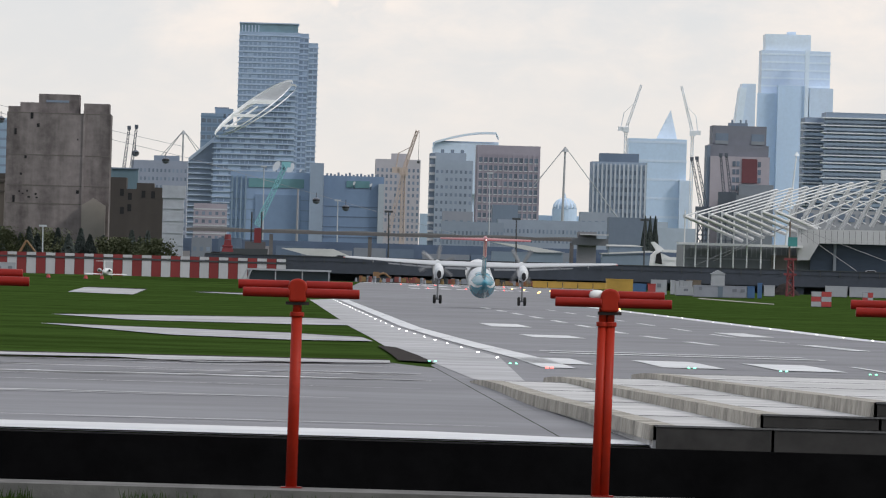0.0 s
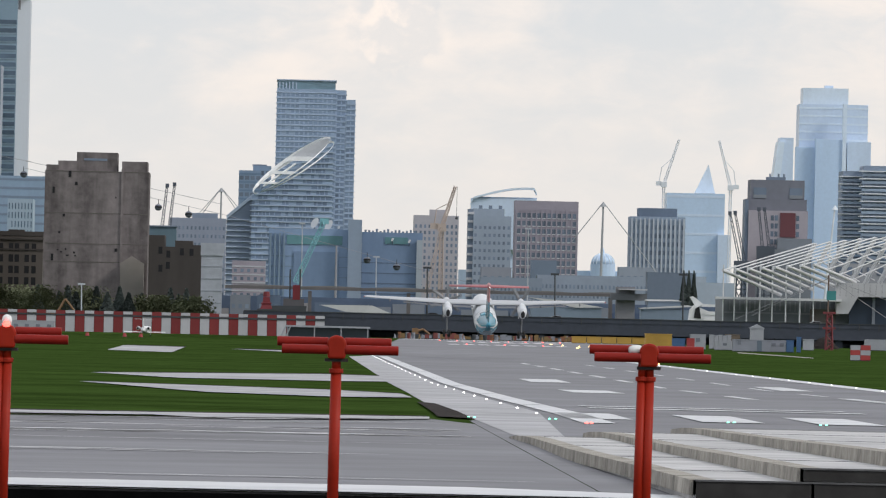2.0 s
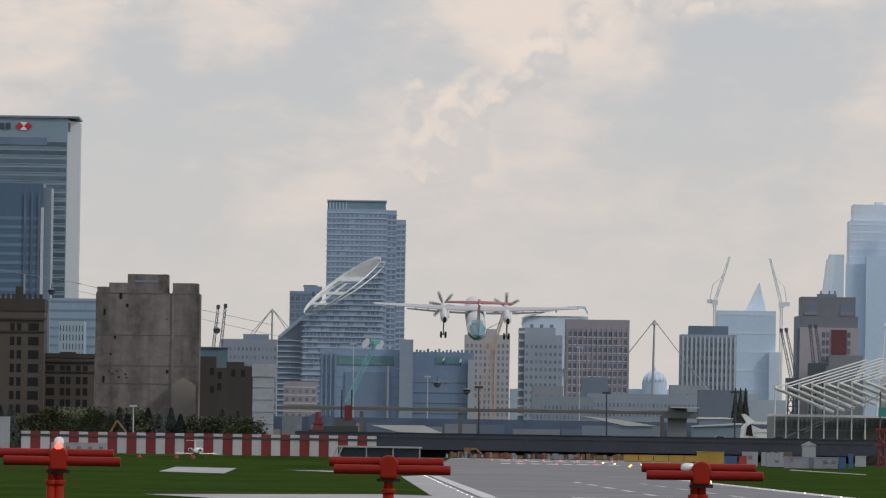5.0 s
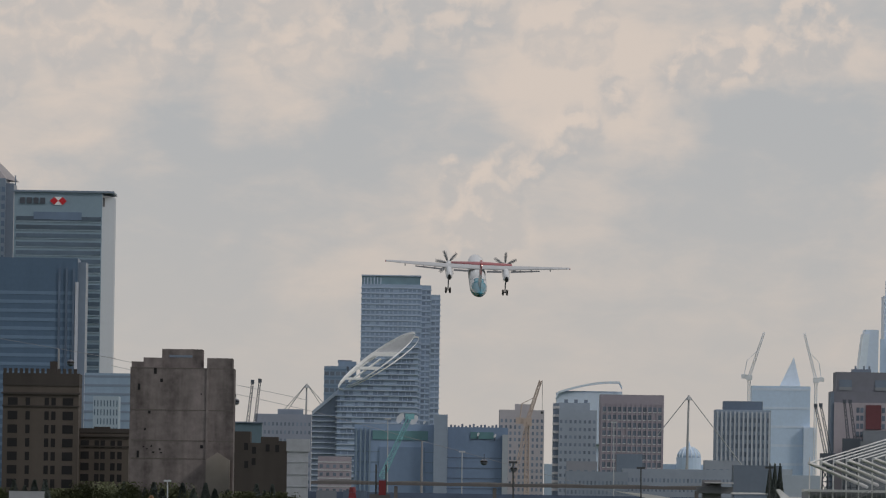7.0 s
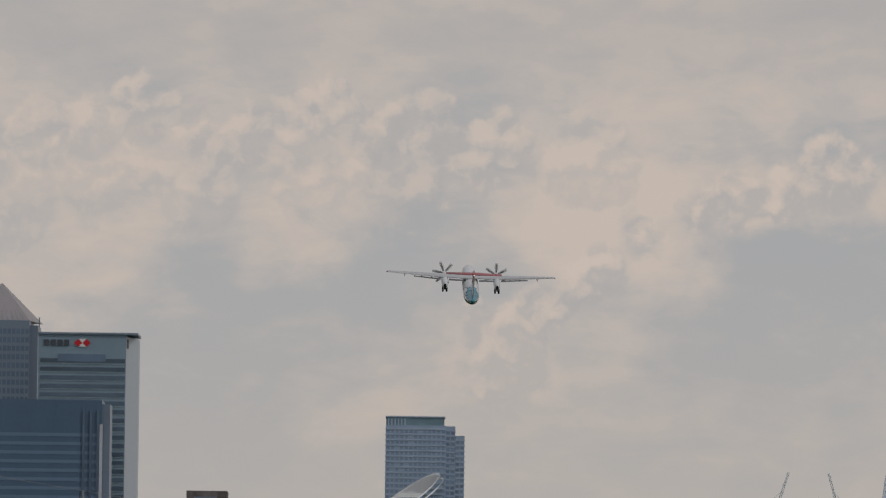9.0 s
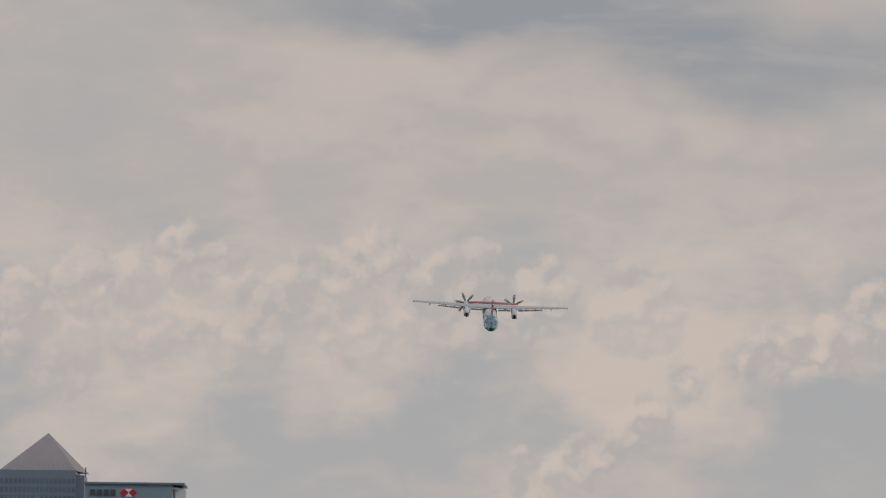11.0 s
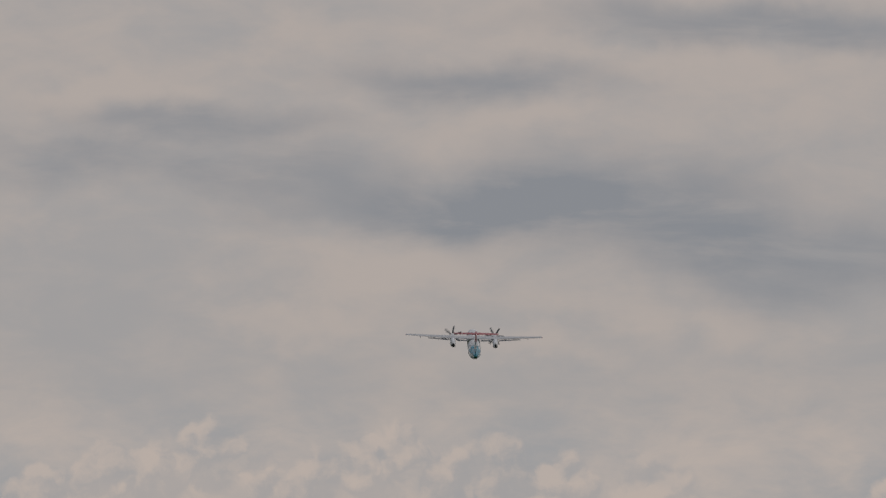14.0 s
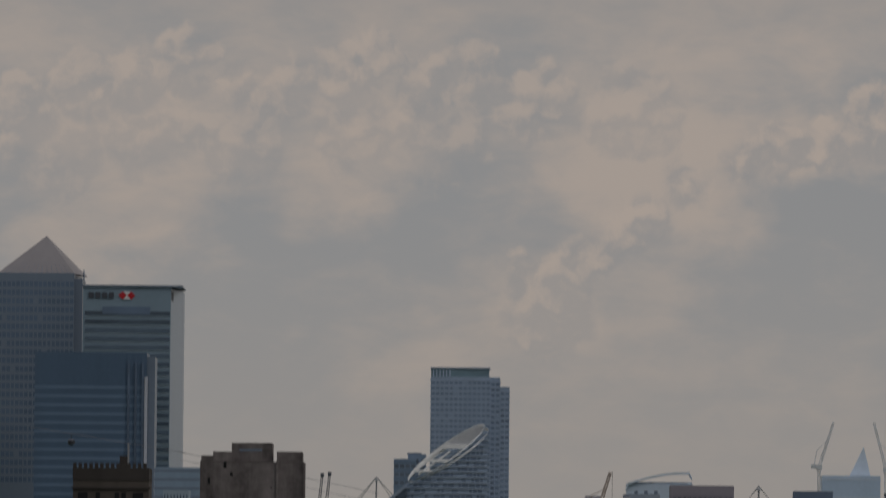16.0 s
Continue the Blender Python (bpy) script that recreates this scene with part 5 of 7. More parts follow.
# ---------------------------------------------------------------- road bridge across the dock
DECK = mat("dark_bridge_steel", (0.045, 0.052, 0.070), 0.7, grain=0.2, size=0.8, stain=0.3, stain_size=0.1, bump=0.1)
t = thing("road_bridge", "dark steel road bridge across the dock", "bridge", (60, 1885, 0))
o = t.location
x0, x1, zt = -12.0, 125.27, 6.1
x1 += 60
zd = zd_road = 5.2
part("deck", Shape().box(x0 - o.x, x1 - o.x, 0, 10, zd - 2.35, zd), DECK, t)
part("parapet", Shape().box(x0 - o.x, x1 - o.x, -0.1, 0.1, zd, zt), DECK, t)
part("top_rail", Shape().box(x0 - o.x, x1 - o.x, -0.25, 0.15, zt, zt + 0.15), BLACKISH, t)
k = x0
while k < x1:
    part("rail_post", Shape().box(-0.12, 0.12, -0.2, -0.1, zd - 0.3, zt), BLACKISH, t, at=pose(k - o.x, 0, 0))
    part("pier", Shape().box(-0.8, 0.8, 1, 9, 0, zd - 2.35), DECK, t, at=pose(k - o.x, 0, 0)) if int(k) % 3 == 0 else None
    k += 4.0
part("underside_wall", Shape().box(x0 - o.x, x1 - o.x, 8, 9.5, 0, zd - 2.35), DECK, t)

# footbridge higher up behind
t = thing("footbridge", "long grey high footbridge with a pale canopy", "footbridge", (31.967, 2300, 0))
o = t.location
xa, xb, zf = -19.405, 83.65, 12.885
BR = mat("brown_grey_deck", (0.13, 0.12, 0.12), 0.7, grain=0.15, size=1, stain=0.2, stain_size=0.2, bump=0.0)
part("deck", Shape().box(xa - o.x, xb - o.x, 0, 4, zf - 0.72, zf), BR, t)
for k in range(6):
    s = Shape()
    a = xa + (xb - xa) * k / 6
    w = (xb - xa) / 6
    n = 10
    s.rings([[(a - o.x + w * i / n, 0.2 + j, zf + 0.02 + 0.30 * math.sin(math.pi * i / n) * (1 - 0.0 * j)) for j in (0, 3.6)] + [(a - o.x + w * i / n, 3.8, zf - 0.1), (a - o.x + w * i / n, 0.2, zf - 0.1)] for i in range(n + 1)])
    part("canopy", s, mat("grey_canopy", (0.19, 0.185, 0.185), 0.5, grain=0.1, size=1, bump=0.0), t, "pale arched canopy bay")
for px in (25.743, 75.379, 1.465):
    part("pier", Shape().box(-0.45, 0.45, 0.5, 3, 0, zf - 1), BR, t, at=pose(px - o.x, 0, 0))
lift = thing("lift_tower", "grey-brown concrete lift tower of the footbridge", "lift tower", (79.575, 2290, 0))
xa, xb, zt = 74.932, 81.021, 14.599
block(lift, "shaft", facade("lift_concrete", (0.20, 0.20, 0.215)), xa + 1.5, xb, 2290, 2296, 0, zt)
block(lift, "landing", facade("lift_landing", (0.15, 0.155, 0.17)), xa, 83.853, 2288, 2290, 11.32, 12.978)
block(lift, "canopy", WALL_WHITE, 76.955, 83.875, 2286, 2290, 13.821, 14.097, "thin white canopy")

# ---------------------------------------------------------------- exhibition hall with white lattice roof
LATT = mat("white_tube", (0.66, 0.66, 0.66), 0.45, grain=0.04, size=2, stain=0.08, stain_size=0.4, bump=0.0)
hall = thing("exhibition_hall", "exhibition hall with a white tubular lattice roof", "hall", (109.58, 1950, 0))
o = Vector(hall.location)


def tube(name, a, b, r):
    part(name, Shape().rod(Vector(a) - o, Vector(b) - o, r, r, 8), LATT, hall)


# sloping lower struts, from the outer edge down to the eaves
tip, tip_e = Vector((86.478, 1935, 16.772)), Vector((105.21, 1935, 18.34))
toe, toe_e = Vector((99.365, 1950, 12.026)), Vector((114.85, 1950, 15.044))
for k in range(8):
    f = k / 7
    tube("lower_strut", tip.lerp(tip_e, f), toe.lerp(toe_e, f), 0.36)
# purlins that rise from the outer edge to the row of peaks
peak, peak_e = Vector((106.41, 1955, 22.984)), Vector((128.45, 1955, 25.66))
for k in range(8):
    f = k / 7
    tube("purlin", tip.lerp(tip_e, f), peak.lerp(peak_e, f), 0.15)
for k in range(3):
    f = 1 + (k + 1) / 7
    tube("purlin", tip.lerp(tip_e, 1) + (toe_e - tip_e) * (0.3 * (k + 1)), peak.lerp(peak_e, f), 0.15)
# leaning rafters below the peaks, each a pair of tubes
lean = Vector((123.25, 1958, 15.427)) - Vector((128.45, 1955, 25.66))
for k in range(12):
    f = k / 7
    h = min(1.0, 0.44 + 0.11 * k)
    top = peak + (peak_e - peak) * f
    tube("rafter", top, top + lean * h, 0.27)
    tube("rafter", top + Vector((0.45, 2, 0)), top + lean * h + Vector((0.75, 2, 0)), 0.25)
# counter struts behind
drop = Vector((131.14, 1972, 20.948)) - Vector((122.05, 1960, 24.879))
for k in range(13):
    top = peak + (peak_e - peak) * (k / 7) + lean * 0.22 + Vector((0, 8, 0))
    tube("counter_strut", top, top + drop * (0.55 + 0.05 * k), 0.17)
    if k > 2:
        tube("counter_strut", top + lean * 0.45, top + lean * 0.45 + drop * 0.5, 0.13)
# eaves, columns and glazed front
xa, xb, ze = 85.779, 111.72, 11.245
block(hall, "eaves", LATT, xa, xb, 1944, 1952, ze - 0.35, ze + 0.15)
for px in (87.102, 89.452, 92.037, 94.74, 97.325, 100.15, 103.08, 105.9):
    tube("column", (px, 1945, 0), (px, 1945, 17.995), 0.16)
HALLG = facade("grey_hall_front", (0.19, 0.205, 0.225), 0.5, 0.2)
block(hall, "front_wall", HALLG, xa + 1.5, 138.04, 1953, 1985, 0, ze - 0.35)
for k in range(24):
    block(hall, "window_bar", facade("window_bar_grey", (0.28, 0.29, 0.31)), xa + 3 + k * 1.05, xa + 3.25 + k * 1.05, 1952.8, 1953.1, ze - 2.6, ze - 0.6)
block(hall, "sill_line", facade("window_bar_grey", (0.28, 0.29, 0.31)), xa + 1.5, xb, 1952.7, 1953.2, ze - 3.2, ze - 2.9)
block(hall, "brown_wall", facade("brown_grey_wall", (0.17, 0.15, 0.14)), 105.64, 110.95, 1951, 1953, 0, 9.242)
p = [(110.91, 14.79), (137.66, 15.092), (137.75, 12.033), (115.36, 11.975), (113.34, 8.385), (110.86, 8.314)]
part("white_fascia", Shape().wall_outline([(x - o.x, z) for x, z in p], -2, 3), mat("white_cladding", (0.50, 0.50, 0.51), 0.5, grain=0.05, size=1, stain=0.15, stain_size=0.3, bump=0.0, streak=True), hall, "white clad fascia with cut corner")
for k in range(20):
    block(hall, "cladding_joint", BLACKISH, 111.44 + k * 1.25, 111.44 + k * 1.25 + 0.05, 1945.95, 1946.1, 11.958, 14.661)
block(hall, "dark_foyer", facade("dark_blue_foyer", (0.035, 0.05, 0.075), 0.4), 113.71, 138.01, 1950.5, 1952.5, 0, 11.988, "dark glazed foyer")
block(hall, "foyer_column", facade("foyer_column_grey", (0.20, 0.22, 0.25)), 118.48, 119.07, 1949.8, 1950.5, 0, 12.069)
block(hall, "roof_infill", facade("pale_roof_infill", (0.30, 0.31, 0.32)), 111.16, 139.89, 1980, 1984, 3, 19.167)
for k in range(12):
    block(hall, "roof_window", WIN, 112.36 + k * 2.2, 112.36 + k * 2.2 + 1.3, 1979.8, 1980.1, 16.776, 18.449)
block(hall, "roof_lantern", LATT, 128.13, 130.37, 1950, 1954, 25.669, 27.671)

# mast with teal cabin and red lattice foot
t = thing("signal_mast", "brown mast with teal box and red lattice foot", "mast", (96.386, 1720, rise(1720)))
part("pole", Shape().rod((0, 0, 0), (0, 0, 14.883 - rise(1720)), 0.2, 0.15, 8), mat("rusty_brown_steel", (0.14, 0.10, 0.08), 0.7), t)
part("box", Shape().box(-0.3, 1.4, -0.4, 0.4, 0, 1.7), mat("teal_box", (0.05, 0.22, 0.22), 0.5), t, "teal box", at=pose(0, 0, 11.975 - rise(1720) - 1.7))
part("foot", lattice((0.3, 0, 0), (0.3, 0, 8.029 - rise(1720)), 1.3, 0.16, 5), mat("red_lattice_paint", (0.17, 0.035, 0.04), 0.6), t, "red lattice foot")
for h in (7.925, 5.121):
    part("ring", Shape().box(-0.9, 1.4, -0.6, 0.6, -0.2, 0.2), mat("red_lattice_paint", (0.17, 0.035, 0.04), 0.6), t, at=pose(0, 0, h - rise(1720)))
for e in ((79.197, 1722, 6.289), (82.505, 1722, 7.112), (108.99, 1722, 6.106), (121.93, 1722, 5.438)):
    part("guy_rope", Shape().rod((0, 0, 14.26 - rise(1720)), Vector(e) - t.location, 0.05, 0.05, 4), CABLE, t)

# white motor yacht behind the bridge
t = thing("motor_yacht", "white motor yacht with raked upper decks", "boat", (91.701, 2150, 0))
o = t.location
HULL = mat("yacht_white", (0.72, 0.72, 0.72), 0.3, grain=0.03, bump=0.0)
part("hull", Shape().wall_outline([(x - o.x, z) for x, z in ((88.27, 5.352), (88.685, 9.001), (89.694, 10.069), (97.323, 6.912), (97.628, 1.3), (88.537, 1.3))], -3, 3), HULL, t)
part("fin", Shape().wall_outline([(x - o.x, z) for x, z in ((88.599, 11.986), (89.374, 12.138), (92.031, 10.137), (90.098, 9.561))], -1.5, 1.5), HULL, t)
for pa, pb in (((91.245, 10.374), (96.981, 9.76)), ((92.072, 8.709), (96.254, 7.92)), ((91.85, 7.404), (97.071, 6.645))):
    part("deck", Shape().box(pa[0] - o.x, pb[0] - o.x, -3.4, 3, pb[1], pa[1]), HULL, t)
part("window_arch", Shape().wall_outline([(x - o.x, z) for x, z in ((89.516, 7.207), (89.846, 9.294), (90.74, 9.84), (91.212, 6.996))], -3.2, -2.9), HOLE, t)

# pale low roofs by the water
ROOF = mat("pale_sheet_roof", (0.55, 0.55, 0.54), 0.5, grain=0.06, size=1, stain=0.15, stain_size=0.2, bump=0.0)
for lab, pts, yy in (
    ("pale sheet-roofed low shed", ((3.594, 8.171), (15.493, 8.259), (20.024, 6.469), (9.779, 6.686)), 2120),
    ("pale sheet-roofed low shed", ((52.931, 11.225), (60.524, 10.647), (70.535, 9.208), (63.893, 9.017)), 2200),
    ("pale sheet-roofed low shed", ((79.132, 9.339), (90.862, 10.211), (92.208, 9.85), (79.541, 9.084)), 2210),
    ("pale sheet-roofed low shed", ((81.175, 11.425), (87.883, 11.485), (89.905, 11.141), (81.187, 11.023)), 2220),
):
    t = thing("low_shed", lab, "shed", (pts[0][0], yy, 0), "low sheds")
    part("roof", Shape().wall_outline([(x - pts[0][0], z) for x, z in pts], 0, 10), ROOF, t, "pale sheet roof")
    zl = min(z for _, z in pts)
    part("wall", Shape().box(min(x for x, _ in pts) - pts[0][0] + 0.5, max(x for x, _ in pts) - pts[0][0] - 0.5, 0.5, 9, 0, zl - 0.02), facade("blue_grey_shed", (0.19, 0.24, 0.30)), t)

# quay wall that closes the dock behind the bridge, tinted for distance haze
QUAY = facade("hazed_quay", (0.10, 0.135, 0.20), 0.8, 0.3, False)
block(thing("quay_wall", "dark quay buildings along the far dock", "quay", (0, 2500, 0), kind="structure"), "wall", QUAY, -27.559, 178.47, 2520, 2530, 0, 10.988)
quay_rnd = random.Random(31)
QUAY_TONES = [facade("quay_block_%s" % n, c, 0.7, 0.2) for n, c in (("slate", (0.13, 0.17, 0.24)), ("grey", (0.22, 0.24, 0.28)), ("navy", (0.07, 0.10, 0.17)), ("buff", (0.26, 0.25, 0.26)))]
x = -25.129
while x < 109.29:
    w = 5 + 9 * quay_rnd.random()
    tower("low flat-roofed building on the far quay", x, x + w, 10.944 * (0.55 + 0.4 * quay_rnd.random()), 2505, 9, quay_rnd.choice(QUAY_TONES), WIN_MID, floor=2.6, cols=int(w / 1.7), win=(0.9, 1.1), top=0.5, name="quay_building", category="building")
    x += w + 2.5 * quay_rnd.random()
block(thing("dock_terrace", "dark old dock buildings beside the mills", "quay", (-150, 2540, 0), kind="structure"), "wall", MILL_DARK, -420, -27.778, 2540, 2550, 0, 10.161)

# barge with chimneys and a red lantern tower
t = thing("dark_barge", "dark barge with two black chimneys and red deckhouse", "barge", (-1.881, 2250, 0))
o = t.location
part("hull", Shape().wall_outline([(x - o.x, z) for x, z in ((-7.714, 7.983), (0.701, 8.09), (0.272, 1.3), (-7.19, 1.3))], -3, 3), BLACKISH, t)
part("deckhouse", Shape().box(-3, 2, -1.5, 1.5, 8.016, 9.78), facade("weathered_deckhouse", (0.10, 0.095, 0.10)), t)
part("red_house", Shape().box(-0.8, 0.9, -1.6, 1.5, 9.509, 13.037), mat("dark_red_paint", (0.16, 0.02, 0.025), 0.6), t, "dark red deckhouse")
for dx in (-1.5, 0.9):
    part("chimney", Shape().rod((dx, 0, 9.237), (dx, 0, 16.837), 0.2, 0.2, 8), BLACKISH, t)
t = thing("light_ship", "dark red lightship with lantern tower", "ship", (-8.895, 2230, 0))
part("lantern_tower", Shape().rings([[(w * i, w * j, z) for i, j in ((-1, -1), (1, -1), (1, 1), (-1, 1))] for w, z in ((1.5, 6.9), (1.1, 8.2), (1.25, 8.3), (1.25, 8.6), (0.9, 8.7), (0.75, 10.0))]), mat("dark_red_paint", (0.16, 0.02, 0.025), 0.6), t)
part("lantern", Shape().rod((0, 0, 10.061), (0, 0, 11.272), 0.9, 0.7, 10), mat("dark_red_paint", (0.16, 0.02, 0.025), 0.6), t)
part("hull", Shape().box(-2.2, 2.0, -2, 2, 0, 7.102), BLACKISH, t)

# ---------------------------------------------------------------- lamp posts and thin masts
for base_y, a, b, m, lab in (
    (2700, (-0.579, 2700, 17.382), (-0.93, 2700, 32.694), PALE_STEEL, "pale tall lighting mast by the dock"),
    (2600, (20.048, 2600, 14.831), (19.865, 2600, 22.831), PALE_STEEL, "pale lamp post with twin heads"),
    (2000, (26.541, 2000, 4.837), (26.21, 2000, 16.3), BLACKISH, "thin dark mast behind the road bridge"),
    (2000, (81.111, 2000, 6.409), (80.953, 2000, 16.071), BLACKISH, "thin dark mast with small arm"),
    (2000, (53.812, 2000, 5.864), (53.533, 2000, 15.52), BLACKISH, "thin dark mast behind the road bridge"),
    (2260, (-53.517, 2260, 6.682), (-53.674, 2260, 12.132), PALE_STEEL, "pale lamp post among trees"),
    (2600, (62.235, 2600, 16.736), (61.896, 2600, 31.644), PALE_STEEL, "pale slender lighting mast"),
):
    t = thing("lighting_mast", lab, "mast", (a[0], base_y, 0), "masts")
    part("pole", Shape().rod((0, 0, 0), (b[0] - a[0], 0, b[2]), 0.22, 0.14, 6), m, t)
    part("lamp_head", Shape().box(-0.9, 0.9, -0.3, 0.3, -0.2, 0.25), m, t, at=pose(b[0] - a[0], 0, b[2]))

# ---------------------------------------------------------------- clutter beyond the runway
YELLOW = mat("yellow_container", (0.42, 0.26, 0.05), 0.6, grain=0.08, size=1, stain=0.25, stain_size=0.4, bump=0.0)
BLUEC = mat("blue_container", (0.06, 0.13, 0.26), 0.6, grain=0.08, size=1, bump=0.0)
REDC = mat("red_container", (0.36, 0.05, 0.05), 0.6, grain=0.08, size=1, bump=0.0)
DULL_PANE = mat("dull_window", (0.16, 0.17, 0.20), 0.4, bump=0.0)
WHITEC = mat("white_cabin", (0.34, 0.35, 0.38), 0.6, grain=0.08, size=1, stain=0.15, stain_size=0.4, bump=0.0)
GREYC = mat("grey_cabin", (0.25, 0.26, 0.30), 0.6, grain=0.08, size=1, stain=0.15, stain_size=0.4, bump=0.0)


def cabin(label, x0, x1, zt, y, m, depth=2.6, ribs=True, windows=0, category="container"):
    """A steel box with posts, ribs, roof edge and openings."""
    zb = rise(y)
    t = thing("steel_" + category, label, category, ((x0 + x1) / 2, y, zb))
    w, h = (x1 - x0) / 2, zt - zb
    part("body", Shape().box(-w, w, 0, depth, 0.1, h - 0.08), m, t)
    part("roof_edge", Shape().box(-w - 0.05, w + 0.05, -0.06, depth + 0.05, h - 0.16, h), m, t)
    part("plinth", Shape().box(-w + 0.1, w - 0.1, 0.1, depth - 0.1, 0, 0.1), BLACKISH, t)
    if ribs:
        n = max(2, int(2 * w / 0.6))
        for k in range(n + 1):
            part("rib", Shape().box(-0.05, 0.05, -0.05, 0.0, 0.12, h - 0.17), m, t, at=pose(-w + 0.05 + (2 * w - 0.1) * k / n, 0, 0))
    for k in range(windows):
        part("window", Shape().box(-0.35, 0.35, -0.06, 0.0, h * 0.5, h * 0.75), DULL_PANE, t, at=pose(-w + 2 * w * (k + 0.5) / windows, 0, 0))
    return t


cabin("yellow steel container on the grass edge", 57.05, 61.49, 3.41, 1560, YELLOW)
cabin("blue steel container beside the airfield grass", 62.14, 64.33, 2.73, 1575, BLUEC)
cabin("faded red steel box beside white sheets", 64.47, 65.70, 2.78, 1570, REDC, ribs=False)
cabin("white site cabin behind a red box", 66.24, 68.85, 3.48, 1600, WHITEC, windows=1, category="cabin")
for k in range(5):
    cabin("white wrapped stack of sheets on the site", 71.29 + k * 0.76, 71.99 + k * 0.76, 3.47 - 0.12 * (k % 2), 1640, WHITEC, ribs=False, category="stack")
cabin("white site cabin beside the airfield", 70.00, 73.39, 2.47, 1590, WHITEC, windows=1, category="cabin")
cabin("brown timber crate on the site", 74.78, 77.29, 3.59, 1655, mat("brown_timber", (0.14, 0.11, 0.085), 0.8, grain=0.3, size=2, bump=0.1), ribs=False, category="crate")
long_cabin = cabin("long grey site cabin with one small window", 70.97, 77.07, 2.80, 1545, GREYC, ribs=False, category="cabin")
part("window", Shape().box(-2.2, -1.7, -0.06, 0, 1.2, 1.75), DULL_PANE, long_cabin)
part("door", Shape().box(0.95, 1.75, -0.05, 0, 0.12, 1.9), mat("slate_door", (0.12, 0.15, 0.19), 0.6, bump=0.0), long_cabin, "slate grey door")
cabin("short grey site cabin with one dark window", 77.28, 79.97, 2.79, 1550, GREYC, ribs=False, windows=2, category="cabin")
cabin("dark blue portable toilet cabin", 80.19, 81.41, 2.83, 1552, BLUEC, 1.2, False, category="cabin")
cabin("tall dark blue cabinet with white front", 82.11, 82.84, 3.43, 1556, BLUEC, 0.8, False, category="cabin")
cabin("small white cabin under the bridge", 89.84, 91.73, 3.03, 1680, WHITEC, 2, False, category="cabin")
heap = thing("rubble_heap", "dark heap of spoil under the bridge", "heap", (99.8, 1790, rise(1790)))
rough = random.Random(12)
part("spoil", Shape().rings([[(2.9 * w * math.cos(a * math.pi / 8) * (0.85 + 0.3 * rough.random()), 2.5 * w * math.sin(a * math.pi / 8) * (0.85 + 0.3 * rough.random()), h) for a in range(16)] for w, h in ((1.0, 0.0), (0.9, 0.5), (0.66, 1.2), (0.4, 1.9), (0.12, 2.25))]), SOIL, heap)
sheet("bare_path", [(70.1, 1505), (74.0, 1355), (72.6, 1330), (68.2, 1470)], 0.03, WEATHERED, "thin pale path worn in the grass", "path")
cabin("white steel container under the bridge", 105.13, 109.15, 3.235, 1750, WHITEC)
cabin("white steel container under the bridge", 110.31, 124.68, 3.152, 1760, WHITEC)
for k in range(5):
    cabin("long yellow barrier beyond the runway", 51.391 + k * 2.9, 51.391 + k * 2.9 + 2.75, 2.546, 1790, YELLOW, 0.6, False, category="barrier")
shed = cabin("white shed with small pitched roof", 78.42, 80.71, 4.75, 1640, WHITEC, 3, False, category="shed")
part("pitched_roof", Shape().wall_outline([(-1.386, 0), (1.386, 0), (0, 0.7)], -0.1, 3.1), WHITEC, shed, at=pose(0, 0, 4.75 - rise(1640)))
# checkered boards
for xa, xb, zt, yy in ((75.5, 78.3, 2.5, 1290), (83.2, 84.7, 2.55, 1300)):
    t = thing("checkered_board", "red and white checkered marker board", "marker board", ((xa + xb) / 2, yy, rise(yy)), "marker boards")
    w, h = (xb - xa) / 2, zt - rise(yy)
    for i in range(2):
        for j in range(3):
            part("check_panel", Shape().box(-w + i * w + 0.02, i * w - 0.02, 0, 0.2, 0.1 + j * (h - 0.1) / 3, 0.08 + (j + 1) * (h - 0.1) / 3), REDC if (i + j) % 2 else WHITEC, t)
    part("frame", Shape().box(-w, w, 0.2, 0.35, 0, h), BLACKISH, t)
# cones, drums, barriers, machines along the far end
rnd = random.Random(21)
for k in range(84):
    px = 18.2 + k * 0.42 + rnd.random() * 0.4
    yy = 1838 + rnd.random() * 35
    kind = rnd.choice(("drum", "barrier", "cone", "barrier"))
    m = rnd.choice((mat("faded_red_plastic", (0.20, 0.06, 0.055), 0.7, bump=0.0), mat("dull_ochre", (0.22, 0.14, 0.06), 0.7, bump=0.0), mat("orange_plastic", (0.24, 0.10, 0.05), 0.6, bump=0.0), GREYC, BLACKISH, GREYC))
    t = thing("site_" + kind, f"{ {'drum': 'tall steel drum', 'barrier': 'plastic site barrier', 'cone': 'tapered marker cone'}[kind] } at the end of the runway", kind, (px, yy, rise(yy)), "site clutter")
    if kind == "drum":
        part("drum", Shape().rod((0, 0, 0), (0, 0, 0.8 + 0.5 * rnd.random()), 0.35, 0.35, 10), m, t)
        part("lid", Shape().rod((0, 0, 0.7), (0, 0, 0.78), 0.38, 0.38, 10), BLACKISH, t)
    elif kind == "cone":
        part("cone", Shape().rod((0, 0, 0.05), (0, 0, 0.9), 0.3, 0.07, 10), m, t)
        part("foot", Shape().box(-0.4, 0.4, -0.4, 0.4, 0, 0.06), BLACKISH, t)
    else:
        h = 0.6 + rnd.random() * 0.7
        part("panel", Shape().box(-0.42, 0.42, -0.1, 0.1, 0.15, h), m, t)
        for dx in (-0.3, 0.3):
            part("foot", Shape().box(dx - 0.1, dx + 0.1, -0.35, 0.35, 0, 0.15), BLACKISH, t)
